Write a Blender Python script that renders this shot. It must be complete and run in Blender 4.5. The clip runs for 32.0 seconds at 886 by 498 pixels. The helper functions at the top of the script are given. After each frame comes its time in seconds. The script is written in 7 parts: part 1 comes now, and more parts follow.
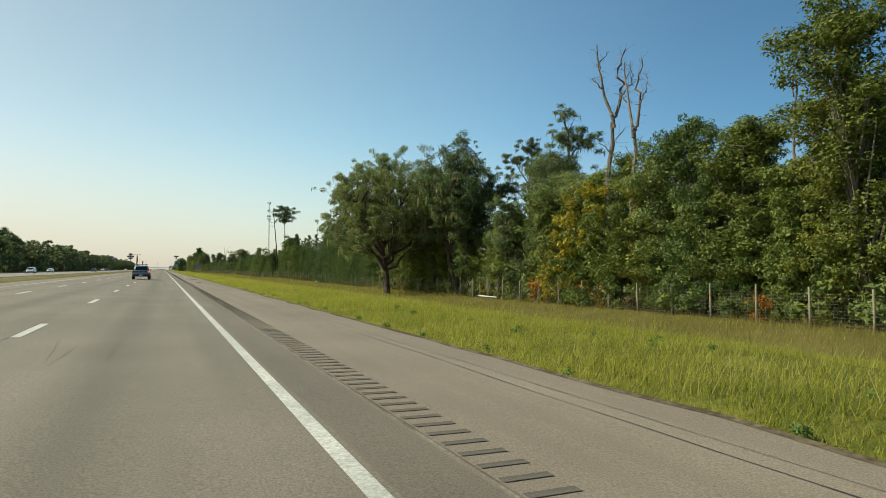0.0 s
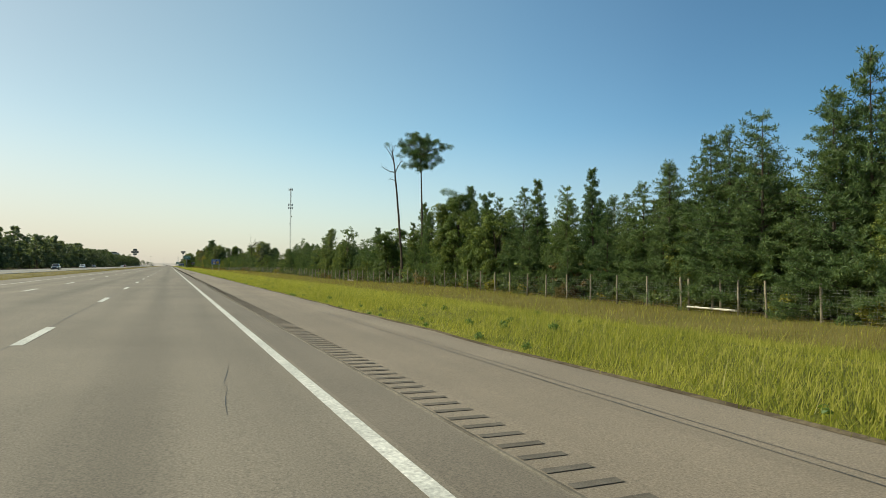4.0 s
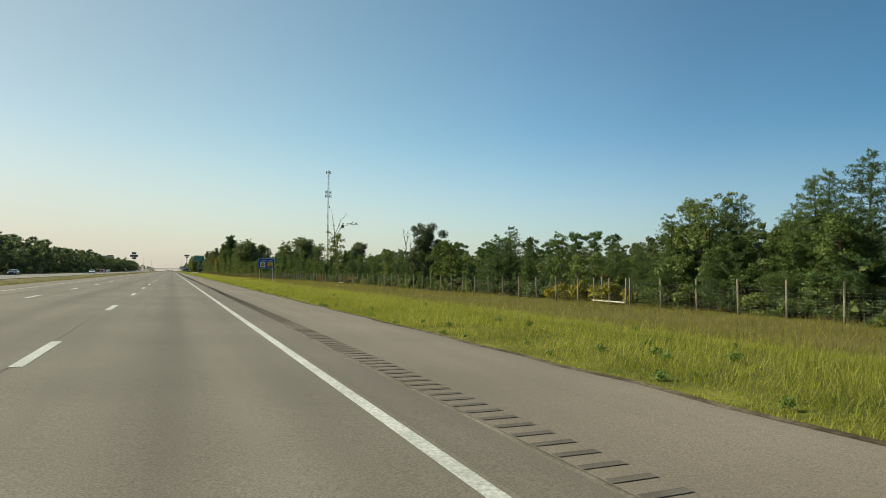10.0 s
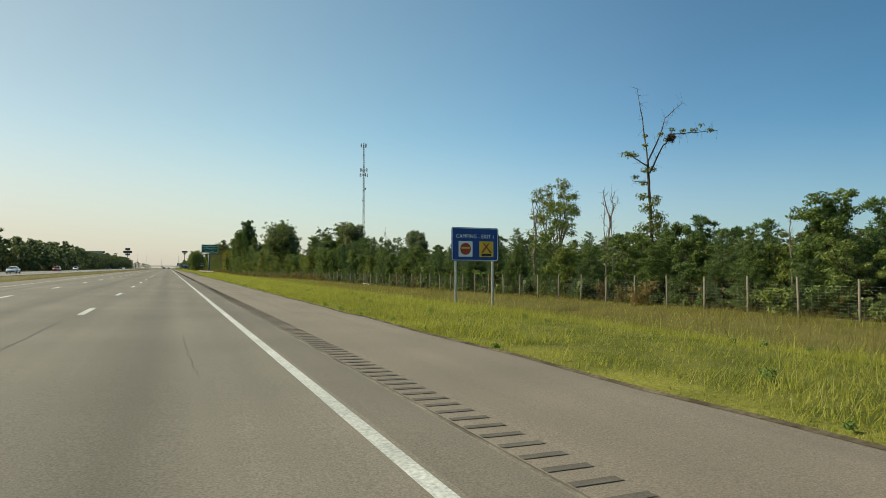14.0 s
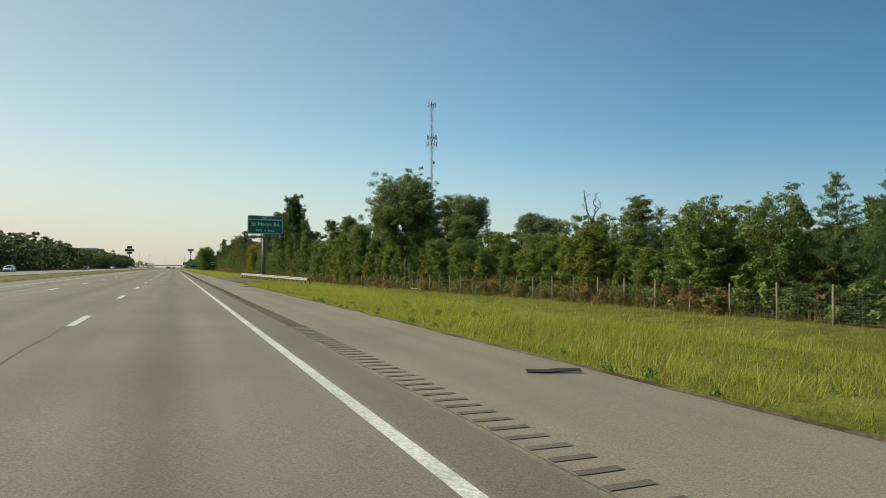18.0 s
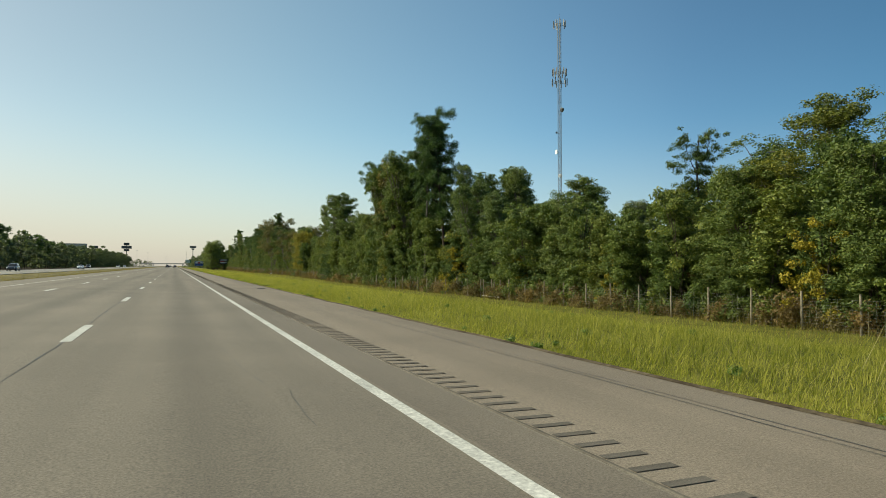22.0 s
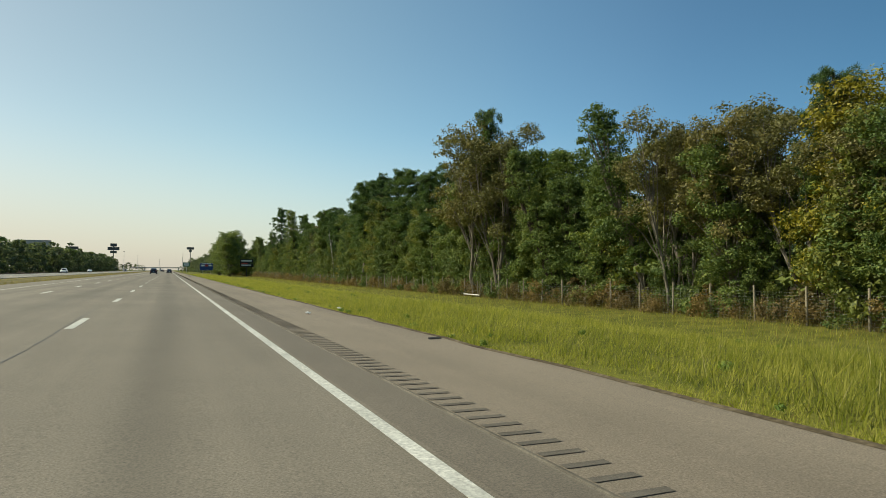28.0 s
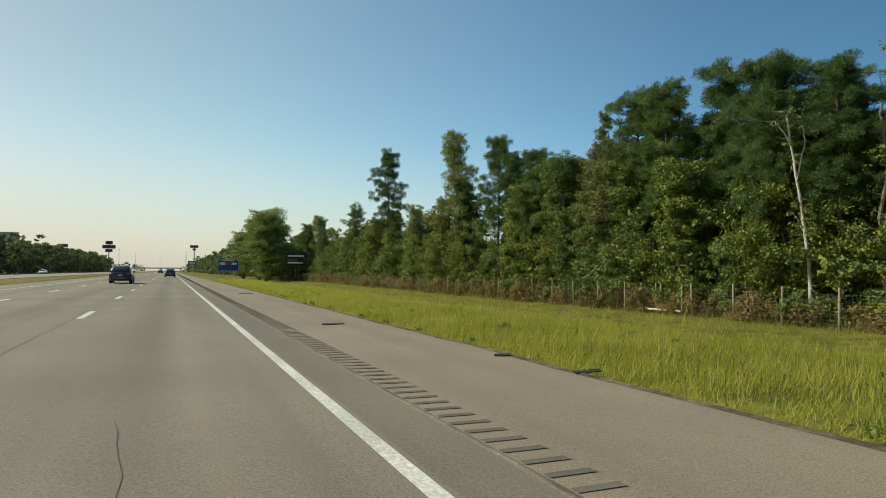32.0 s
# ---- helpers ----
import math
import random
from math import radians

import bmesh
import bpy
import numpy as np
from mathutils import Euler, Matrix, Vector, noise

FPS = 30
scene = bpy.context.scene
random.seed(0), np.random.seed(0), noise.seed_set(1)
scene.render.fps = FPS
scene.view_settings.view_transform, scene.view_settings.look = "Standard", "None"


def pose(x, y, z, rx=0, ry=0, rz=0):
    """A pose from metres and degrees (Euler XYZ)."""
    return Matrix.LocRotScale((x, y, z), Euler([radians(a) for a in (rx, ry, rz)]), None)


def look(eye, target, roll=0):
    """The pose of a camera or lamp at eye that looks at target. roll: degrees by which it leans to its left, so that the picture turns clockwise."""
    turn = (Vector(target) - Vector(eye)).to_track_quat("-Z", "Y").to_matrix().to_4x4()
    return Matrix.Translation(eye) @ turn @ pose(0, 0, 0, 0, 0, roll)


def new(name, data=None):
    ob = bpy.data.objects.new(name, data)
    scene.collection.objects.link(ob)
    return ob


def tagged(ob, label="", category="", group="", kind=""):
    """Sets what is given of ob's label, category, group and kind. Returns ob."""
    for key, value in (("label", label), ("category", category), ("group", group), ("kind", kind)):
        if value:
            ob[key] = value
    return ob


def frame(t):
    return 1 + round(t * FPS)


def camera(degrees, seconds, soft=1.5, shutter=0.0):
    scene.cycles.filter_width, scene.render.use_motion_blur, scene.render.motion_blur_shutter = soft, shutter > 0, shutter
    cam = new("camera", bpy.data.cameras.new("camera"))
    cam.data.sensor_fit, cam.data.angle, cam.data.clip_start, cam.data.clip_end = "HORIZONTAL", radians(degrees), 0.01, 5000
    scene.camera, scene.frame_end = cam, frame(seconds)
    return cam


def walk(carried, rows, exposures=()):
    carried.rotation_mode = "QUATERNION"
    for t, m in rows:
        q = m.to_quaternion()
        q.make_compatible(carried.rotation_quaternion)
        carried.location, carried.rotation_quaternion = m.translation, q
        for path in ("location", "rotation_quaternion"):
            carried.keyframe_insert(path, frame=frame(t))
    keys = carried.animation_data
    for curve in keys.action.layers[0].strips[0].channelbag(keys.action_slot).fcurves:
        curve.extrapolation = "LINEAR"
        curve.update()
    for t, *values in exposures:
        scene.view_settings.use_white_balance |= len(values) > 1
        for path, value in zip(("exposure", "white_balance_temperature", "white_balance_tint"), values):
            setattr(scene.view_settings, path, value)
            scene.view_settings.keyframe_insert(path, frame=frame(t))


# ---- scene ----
cam = camera(73.53, 32.0, soft=0.7)

# seconds, x, y, heading to the right, tilt
RIDE = []
RIDE += [(0.0, 0.59, 6.20, 25.22, 2.01),
         (0.5, 0.52, 21.70, 24.84, 1.94),
         (1.0, 0.46, 37.20, 24.74, 1.93),
         (1.5, 0.41, 52.69, 24.68, 1.95),
         (2.0, 0.36, 68.18, 24.54, 1.89),
         (2.5, 0.33, 83.67, 24.65, 1.77),
         (3.0, 0.31, 99.14, 24.79, 1.69),
         (3.5, 0.29, 114.61, 24.71, 1.64),
         (5.5, 0.47, 176.20, 24.88, 1.78),
         (6.0, 0.50, 191.51, 24.58, 1.90),
         (6.5, 0.41, 206.78, 24.52, 1.96),
         (7.0, 0.32, 222.11, 24.34, 1.98),
         (7.5, 0.20, 237.51, 24.32, 2.04),
         (8.0, 0.12, 252.94, 24.34, 2.08)]
RIDE += [(8.5, 0.05, 268.40, 24.22, 2.08),
         (9.0, 0.01, 283.86, 24.39, 1.93),
         (9.5, -0.01, 299.33, 24.26, 2.18),
         (10.0, -0.03, 314.82, 24.55, 2.13),
         (10.5, -0.06, 330.32, 24.73, 2.05),
         (11.0, 0.01, 345.84, 24.84, 2.05),
         (11.5, 0.07, 361.38, 24.77, 2.00),
         (12.0, 0.12, 376.95, 24.79, 1.97),
         (12.5, 0.17, 392.55, 24.94, 1.95),
         (13.0, 0.21, 408.22, 24.86, 2.08),
         (13.5, 0.28, 424.00, 24.85, 1.93),
         (14.0, 0.26, 439.88, 24.81, 1.87),
         (14.5, 0.23, 455.81, 24.66, 1.92),
         (16.5, 0.28, 518.43, 24.61, 1.89)]
RIDE += [(17.0, 0.22, 534.07, 24.48, 1.72),
         (17.5, 0.18, 549.72, 24.42, 1.84),
         (18.0, 0.13, 565.37, 24.43, 1.82),
         (18.5, 0.09, 581.02, 24.44, 1.82),
         (19.0, 0.08, 596.65, 24.41, 1.80),
         (19.5, 0.04, 612.28, 24.23, 1.85),
         (20.0, 0.00, 627.93, 24.24, 1.74),
         (20.5, -0.10, 643.58, 24.24, 1.70),
         (21.0, -0.22, 659.24, 24.29, 1.76),
         (21.5, -0.23, 674.90, 24.28, 1.65),
         (22.0, -0.24, 690.55, 24.38, 1.67),
         (22.5, -0.26, 706.22, 24.58, 1.62),
         (23.0, -0.28, 721.88, 24.62, 1.80),
         (23.5, -0.24, 737.55, 24.69, 1.82)]
RIDE += [(24.0, -0.21, 753.23, 24.69, 1.76),
         (24.5, -0.19, 768.92, 24.73, 1.83),
         (25.0, -0.19, 784.63, 24.81, 1.94),
         (25.5, -0.17, 800.34, 24.75, 1.88),
         (27.5, 0.05, 863.36, 24.76, 2.07),
         (28.0, 0.06, 879.03, 24.81, 2.08),
         (28.5, 0.09, 894.69, 24.83, 2.15),
         (29.0, 0.11, 910.35, 24.79, 2.16),
         (29.5, 0.13, 926.04, 24.84, 2.14),
         (30.0, 0.10, 941.79, 24.80, 2.15),
         (30.5, 0.09, 957.54, 24.82, 2.11),
         (31.0, 0.11, 973.29, 24.80, 2.15),
         (31.5, 0.19, 989.04, 24.74, 2.10),
         (32.0, 0.28, 1004.78, 24.68, 2.13)]
walk(cam, [(t, pose(x, y, 1.321, 90 + tilt, -0.13, -turn)) for t, x, y, turn, tilt in RIDE],
     exposures=((0, 0.38, 6740, -4), (6.1, 0.38, 6740, -4), (7.0, 0.26, 6740, -4), (32, 0.26, 6740, -4)))

DASH0 = 7.25  # where a lane dash begins

# ---------------------------------------------------------------- light
SUN_DIR = Vector((-1.15, 0.6, 1.0)).normalized()
world = bpy.data.worlds.new("world")
scene.world = world
world.use_nodes = True
wn = world.node_tree
sky = wn.nodes.new("ShaderNodeTexSky")
sky.sky_type = "NISHITA"
sky.sun_disc = False
sky.sun_elevation = math.asin(SUN_DIR.z)
sky.sun_rotation = math.atan2(SUN_DIR.x, SUN_DIR.y)
sky.air_density, sky.dust_density, sky.ozone_density = 0.72, 1.3, 0.3
# thin haze low over the horizon, brighter on the sun's side; the blue deepens away from the sun
tex = wn.nodes.new("ShaderNodeTexCoord")
parts = wn.nodes.new("ShaderNodeSeparateXYZ")
wn.links.new(tex.outputs["Generated"], parts.inputs["Vector"])
band = wn.nodes.new("ShaderNodeMapRange")
band.interpolation_type = "SMOOTHSTEP"
for sock, v in zip(("From Min", "From Max", "To Min", "To Max"), (-0.02, 0.24, 1.0, 0.0)):
    band.inputs[sock].default_value = v
wn.links.new(parts.outputs["Z"], band.inputs["Value"])
side = wn.nodes.new("ShaderNodeVectorMath")
side.operation = "DOT_PRODUCT"
wn.links.new(tex.outputs["Generated"], side.inputs[0])
side.inputs[1].default_value = Vector((SUN_DIR.x, SUN_DIR.y, 0)).normalized()
lean = wn.nodes.new("ShaderNodeMath")
lean.operation = "MULTIPLY_ADD"
wn.links.new(side.outputs["Value"], lean.inputs[0])
lean.inputs[1].default_value, lean.inputs[2].default_value = 0.45, 0.58
share_of = wn.nodes.new("ShaderNodeMath")
share_of.operation = "MULTIPLY"
wn.links.new(band.outputs["Result"], share_of.inputs[0])
wn.links.new(lean.outputs[0], share_of.inputs[1])
veil = wn.nodes.new("ShaderNodeMix")
veil.data_type = "RGBA"
wn.links.new(share_of.outputs[0], veil.inputs[0])
tone = wn.nodes.new("ShaderNodeMix")
tone.data_type, tone.blend_type = "RGBA", "MULTIPLY"
tone.inputs[0].default_value = 1.0
wn.links.new(sky.outputs["Color"], tone.inputs[6])
deep = wn.nodes.new("ShaderNodeMapRange")
for sock, v in zip(("From Min", "From Max", "To Min", "To Max"), (-0.7, 0.7, 0.0, 1.0)):
    deep.inputs[sock].default_value = v
wn.links.new(side.outputs["Value"], deep.inputs["Value"])
blue = wn.nodes.new("ShaderNodeValToRGB")
blue.color_ramp.interpolation = "CARDINAL"
TONES = ((0.0, 0.36, 0.58, 0.7), (0.15, 0.46, 0.69, 0.79), (0.3, 0.64, 0.86, 0.94), (0.47, 0.88, 1.07, 1.07), (0.74, 1.09, 1.13, 1.0), (1.0, 0.98, 0.92, 0.8))
for p, *c in TONES[1:-1]:
    blue.color_ramp.elements.new(p)
for e, (p, *c) in zip(blue.color_ramp.elements, TONES):
    e.position, e.color = p, (*(v / 1.25 for v in c), 1)
wn.links.new(deep.outputs["Result"], blue.inputs["Fac"])
lift = wn.nodes.new("ShaderNodeVectorMath")
lift.operation = "SCALE"
lift.inputs["Scale"].default_value = 1.25
wn.links.new(blue.outputs["Color"], lift.inputs[0])
wn.links.new(lift.outputs[0], tone.inputs[7])
wn.links.new(tone.outputs[2], veil.inputs[6])
veil.inputs[7].default_value = (4.05, 3.5, 3.35, 1)
wn.links.new(veil.outputs[2], wn.nodes["Background"].inputs["Color"])
wn.nodes["Background"].inputs["Strength"].default_value = 0.14
lamp = bpy.data.lights.new("sun", "SUN")
lamp.energy, lamp.angle, lamp.color = 4.4, radians(0.55), (1.0, 0.92, 0.78)
sun = new("sun", lamp)
sun.matrix_basis = look(SUN_DIR * 200, (0, 0, 0))

# ---------------------------------------------------------------- materials
def nmat(name):
    m = bpy.data.materials.new(name)
    m.use_nodes = True
    nt = m.node_tree
    nt.nodes.clear()
    out = nt.nodes.new("ShaderNodeOutputMaterial")
    return m, nt, out


def noise_node(nt, scale, detail=4.0, rough=0.55, kind="Object"):
    tc = nt.nodes.new("ShaderNodeTexCoord")
    n = nt.nodes.new("ShaderNodeTexNoise")
    n.inputs["Scale"].default_value = scale
    n.inputs["Detail"].default_value = detail
    n.inputs["Roughness"].default_value = rough
    nt.links.new(tc.outputs[kind], n.inputs["Vector"])
    return n


def ramp(nt, fac, stops):
    r = nt.nodes.new("ShaderNodeValToRGB")
    el = r.color_ramp.elements
    while len(el) < len(stops):
        el.new(0.5)
    for e, (p, c) in zip(el, stops):
        e.position = p
        e.color = (*c, 1)
    nt.links.new(fac, r.inputs["Fac"])
    return r


def mixc(nt, fac, a, b, mode="MIX"):
    n = nt.nodes.new("ShaderNodeMix")
    n.data_type = "RGBA"
    n.blend_type = mode
    for sock, v in ((0, fac), (6, a), (7, b)):
        if hasattr(v, "is_linked"):
            nt.links.new(v, n.inputs[sock])
        else:
            n.inputs[sock].default_value = v if sock == 0 else (*v, 1)
    return n.outputs[2]


def surface(name, a, b, scale=3.0, fine=40.0, rough=0.7, metal=0.0, bump=0.2, spread=0.35, coat=0.0):
    """Two colours blended by a broad noise, darkened and lightened by a fine one."""
    m, nt, out = nmat(name)
    bs = nt.nodes.new("ShaderNodeBsdfPrincipled")
    n1, n2 = noise_node(nt, scale), noise_node(nt, fine, 6.0)
    r1 = ramp(nt, n1.outputs["Fac"], [(0.35, a), (0.65, b)])
    r2 = ramp(nt, n2.outputs["Fac"], [(0.25, (1 - spread,) * 3), (0.75, (1 + spread * 0.6,) * 3)])
    nt.links.new(mixc(nt, 1.0, r1.outputs["Color"], r2.outputs["Color"], "MULTIPLY"), bs.inputs["Base Color"])
    bs.inputs["Roughness"].default_value = rough
    if rough >= 0.9:
        bs.inputs["Specular IOR Level"].default_value = 0.1
    bs.inputs["Metallic"].default_value = metal
    bs.inputs["Coat Weight"].default_value = coat
    if bump:
        bp = nt.nodes.new("ShaderNodeBump")
        bp.inputs["Strength"].default_value = bump
        bp.inputs["Distance"].default_value = 0.01
        nt.links.new(n2.outputs["Fac"], bp.inputs["Height"])
        nt.links.new(bp.outputs["Normal"], bs.inputs["Normal"])
    nt.links.new(bs.outputs["BSDF"], out.inputs["Surface"])
    return m


def foliage(name, dark, mid, light, through_part=0.26, gloss=0.22, soft=0.0):
    """Leaf surface: colour differs leaf by leaf and tree by tree, with light passing through."""
    m, nt, out = nmat(name)
    geo = nt.nodes.new("ShaderNodeNewGeometry")
    info = nt.nodes.new("ShaderNodeObjectInfo")
    n = noise_node(nt, 0.35, 3.0)
    if soft:
        nt.links.new(geo.outputs["Position"], n.inputs["Vector"])
    add = nt.nodes.new("ShaderNodeMath")
    add.operation = "MULTIPLY_ADD"
    nt.links.new(geo.outputs["Random Per Island"], add.inputs[0])
    add.inputs[1].default_value = 0.5
    mul = nt.nodes.new("ShaderNodeMath")
    mul.operation = "MULTIPLY"
    nt.links.new(n.outputs["Fac"], mul.inputs[0])
    mul.inputs[1].default_value = 0.5
    nt.links.new(mul.outputs[0], add.inputs[2])
    c = ramp(nt, add.outputs[0], [(0.2, dark), (0.5, mid), (0.85, light)])
    tree = ramp(nt, info.outputs["Random"], [(0.0, (0.66, 0.78, 0.74)), (0.5, (0.95, 1, 0.95)), (1.0, (1.12, 1.12, 0.9))])
    col = c.outputs["Color"] if soft else mixc(nt, 1.0, c.outputs["Color"], tree.outputs["Color"], "MULTIPLY")
    bs = nt.nodes.new("ShaderNodeBsdfPrincipled")
    bs.inputs["Roughness"].default_value = 0.55
    bs.inputs["Specular IOR Level"].default_value = gloss
    tr = nt.nodes.new("ShaderNodeBsdfTranslucent")
    mx = nt.nodes.new("ShaderNodeMixShader")
    mx.inputs["Fac"].default_value = through_part
    nt.links.new(col, bs.inputs["Base Color"])
    nt.links.new(mixc(nt, 1.0, col, (1.25, 1.3, 0.6), "MULTIPLY"), tr.inputs["Color"])
    if soft:
        sc, ad, nz = (nt.nodes.new("ShaderNodeVectorMath") for _ in range(3))
        sc.operation, ad.operation, nz.operation = "SCALE", "ADD", "NORMALIZE"
        nt.links.new(geo.outputs["Normal"], sc.inputs[0])
        sc.inputs["Scale"].default_value = 1 - soft
        nt.links.new(sc.outputs[0], ad.inputs[0])
        ad.inputs[1].default_value = (0, 0, soft)
        nt.links.new(ad.outputs[0], nz.inputs[0])
        nt.links.new(nz.outputs[0], bs.inputs["Normal"])
    nt.links.new(bs.outputs["BSDF"], mx.inputs[1])
    nt.links.new(tr.outputs["BSDF"], mx.inputs[2])
    nt.links.new(mx.outputs["Shader"], out.inputs["Surface"])
    return m


def plain(name, c, rough=0.5, metal=0.0, spread=0.15):
    return surface(name, [v * 0.92 for v in c], [min(1, v * 1.06) for v in c], 1.5, 25, rough, metal, 0.05, spread)


def glow(name, c, strength):
    m, nt, out = nmat(name)
    bs = nt.nodes.new("ShaderNodeBsdfPrincipled")
    bs.inputs["Base Color"].default_value = (*c, 1)
    bs.inputs["Emission Color"].default_value = (*c, 1)
    bs.inputs["Emission Strength"].default_value = strength
    bs.inputs["Roughness"].default_value = 0.2
    nt.links.new(bs.outputs["BSDF"], out.inputs["Surface"])
    return m


def asphalt(name, base, track, lanes):
    """Worn asphalt: fine stones, broad stains and darker oil lines down the middle of each lane."""
    m, nt, out = nmat(name)
    tc = nt.nodes.new("ShaderNodeTexCoord")
    mp = nt.nodes.new("ShaderNodeMapping")
    mp.inputs["Scale"].default_value = (1.0, 0.04, 1.0)
    nt.links.new(tc.outputs["Object"], mp.inputs["Vector"])
    streak = nt.nodes.new("ShaderNodeTexNoise")
    streak.inputs["Scale"].default_value = 1.1
    streak.inputs["Detail"].default_value = 5
    nt.links.new(mp.outputs["Vector"], streak.inputs["Vector"])
    stones, blotch = noise_node(nt, 55, 8, 0.7), noise_node(nt, 0.25, 4)
    sep = nt.nodes.new("ShaderNodeSeparateXYZ")
    nt.links.new(tc.outputs["Object"], sep.inputs["Vector"])
    col = ramp(nt, streak.outputs["Fac"], [(0.3, [v * 0.86 for v in base]), (0.7, [v * 1.12 for v in base])]).outputs["Color"]
    col = mixc(nt, 1.0, col, ramp(nt, stones.outputs["Fac"], [(0.3, (0.5,) * 3), (0.5, (1,) * 3), (0.72, (1.55,) * 3)]).outputs["Color"], "MULTIPLY")
    col = mixc(nt, 1.0, col, ramp(nt, blotch.outputs["Fac"], [(0.35, (0.9,) * 3), (0.65, (1.08,) * 3)]).outputs["Color"], "MULTIPLY")
    for centre in lanes:
        d = nt.nodes.new("ShaderNodeMath")
        d.operation = "SUBTRACT"
        nt.links.new(sep.outputs["X"], d.inputs[0])
        d.inputs[1].default_value = centre
        a = nt.nodes.new("ShaderNodeMath")
        a.operation = "ABSOLUTE"
        nt.links.new(d.outputs[0], a.inputs[0])
        r = ramp(nt, a.outputs[0], [(0.0, (track,) * 3), (0.65, (1,) * 3)])
        r.color_ramp.interpolation = "EASE"
        col = mixc(nt, 1.0, col, r.outputs["Color"], "MULTIPLY")
    bs = nt.nodes.new("ShaderNodeBsdfPrincipled")
    bs.inputs["Roughness"].default_value = 0.82
    bs.inputs["Specular IOR Level"].default_value = 0.35
    nt.links.new(col, bs.inputs["Base Color"])
    bp = nt.nodes.new("ShaderNodeBump")
    bp.inputs["Strength"].default_value = 0.35
    bp.inputs["Distance"].default_value = 0.008
    nt.links.new(stones.outputs["Fac"], bp.inputs["Height"])
    nt.links.new(bp.outputs["Normal"], bs.inputs["Normal"])
    nt.links.new(bs.outputs["BSDF"], out.inputs["Surface"])
    return m


ASPHALT = asphalt("asphalt", (0.176, 0.15, 0.116), 0.80, (-0.03, -3.69, -7.35))
ASPHALT_FAR = asphalt("asphalt_opposite", (0.215, 0.2, 0.178), 0.85, (-29.5, -33.2, -36.8))
SHOULDER = asphalt("shoulder_asphalt", (0.2, 0.163, 0.122), 1.0, ())
ASPHALT_DARK = asphalt("asphalt_strip", (0.148, 0.124, 0.096), 1.0, ())
APRON = asphalt("apron_asphalt", (0.105, 0.082, 0.06), 1.0, ())
# Stained groove asphalt, darkened further in place of shade in uncut depth.
RUMBLE = surface("rumble_groove_asphalt", (0.112, 0.098, 0.081), (0.15, 0.132, 0.11), 2, 60, 0.9, 0, 0.3)
# Grit tone darkened midway to carry the shadow beside the joint's ridge.
JOINT = surface("joint_grit", (0.085, 0.075, 0.062), (0.17, 0.152, 0.125), 1.2, 30, 0.9)
PAINT_W = surface("road_paint_white", (0.46, 0.45, 0.4), (0.62, 0.6, 0.54), 0.8, 30, 0.65, 0, 0.2, 0.5)
PAINT_Y = surface("road_paint_yellow", (0.62, 0.45, 0.12), (0.7, 0.52, 0.16), 1.2, 45, 0.6, 0, 0.2, 0.3)
SEAL = surface("crack_sealant", (0.035, 0.034, 0.032), (0.06, 0.057, 0.052), 4, 50, 0.6)
TURF = surface("turf", (0.085, 0.093, 0.017), (0.175, 0.168, 0.036), 0.7, 18, 0.95, 0, 0.8, 0.6)
TURF_OLIVE = surface("seeding_turf", (0.12, 0.11, 0.03), (0.17, 0.145, 0.05), 0.3, 14, 0.95, 0, 0.8, 0.5)
TURF_DRY = surface("dry_turf", (0.115, 0.1, 0.04), (0.19, 0.158, 0.075), 0.2, 6, 0.95, 0, 0.6, 0.5)
SOIL = surface("crumbling_soil", (0.06, 0.045, 0.028), (0.15, 0.12, 0.08), 1.6, 14, 0.95, 0, 0.9, 0.6)
LITTERFALL = surface("leaf_litter", (0.05, 0.038, 0.024), (0.09, 0.066, 0.04), 0.6, 9, 0.95, 0, 0.6, 0.5)
BLADE = foliage("grass_blades", (0.121, 0.144, 0.021), (0.247, 0.251, 0.037), (0.494, 0.448, 0.127), 0.5, 0.15, 0.7)
STALK = foliage("pale_grass_stalks", (0.2, 0.18, 0.06), (0.36, 0.32, 0.13), (0.5, 0.45, 0.22), 0.4, 0.15, 0.5)
WEED = foliage("broad_weeds", (0.070, 0.112, 0.028), (0.140, 0.196, 0.049), (0.280, 0.336, 0.084), 0.35, 0.3)
STRAW = foliage("dry_grass_blades", (0.099, 0.083, 0.029), (0.171, 0.138, 0.046), (0.275, 0.220, 0.083), 0.48, 0.1, 0.6)
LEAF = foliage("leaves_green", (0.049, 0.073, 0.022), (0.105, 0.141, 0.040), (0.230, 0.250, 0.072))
LEAF_OAK = foliage("leaves_oak", (0.066, 0.088, 0.035), (0.140, 0.175, 0.058), (0.281, 0.300, 0.103))
LEAF_LIVE = foliage("leaves_live_oak", (0.080, 0.101, 0.051), (0.150, 0.174, 0.084), (0.280, 0.300, 0.148), 0.38)
LEAF_ORANGE = foliage("leaves_orange", (0.16, 0.062, 0.014), (0.34, 0.13, 0.026), (0.52, 0.24, 0.05), 0.4, 0.15)
LEAF_DARK = foliage("leaves_dark_oak", (0.03, 0.041, 0.018), (0.062, 0.078, 0.031), (0.125, 0.135, 0.052), 0.2, 0.35)
LEAF_VINE = foliage("leaves_vine", (0.059, 0.086, 0.023), (0.131, 0.162, 0.041), (0.265, 0.268, 0.071))
LEAF_GOLDEN = foliage("leaves_olive", (0.069, 0.081, 0.018), (0.147, 0.156, 0.033), (0.287, 0.258, 0.060))
LEAF_GOLD = foliage("leaves_gold", (0.115, 0.108, 0.016), (0.250, 0.206, 0.026), (0.440, 0.335, 0.046))
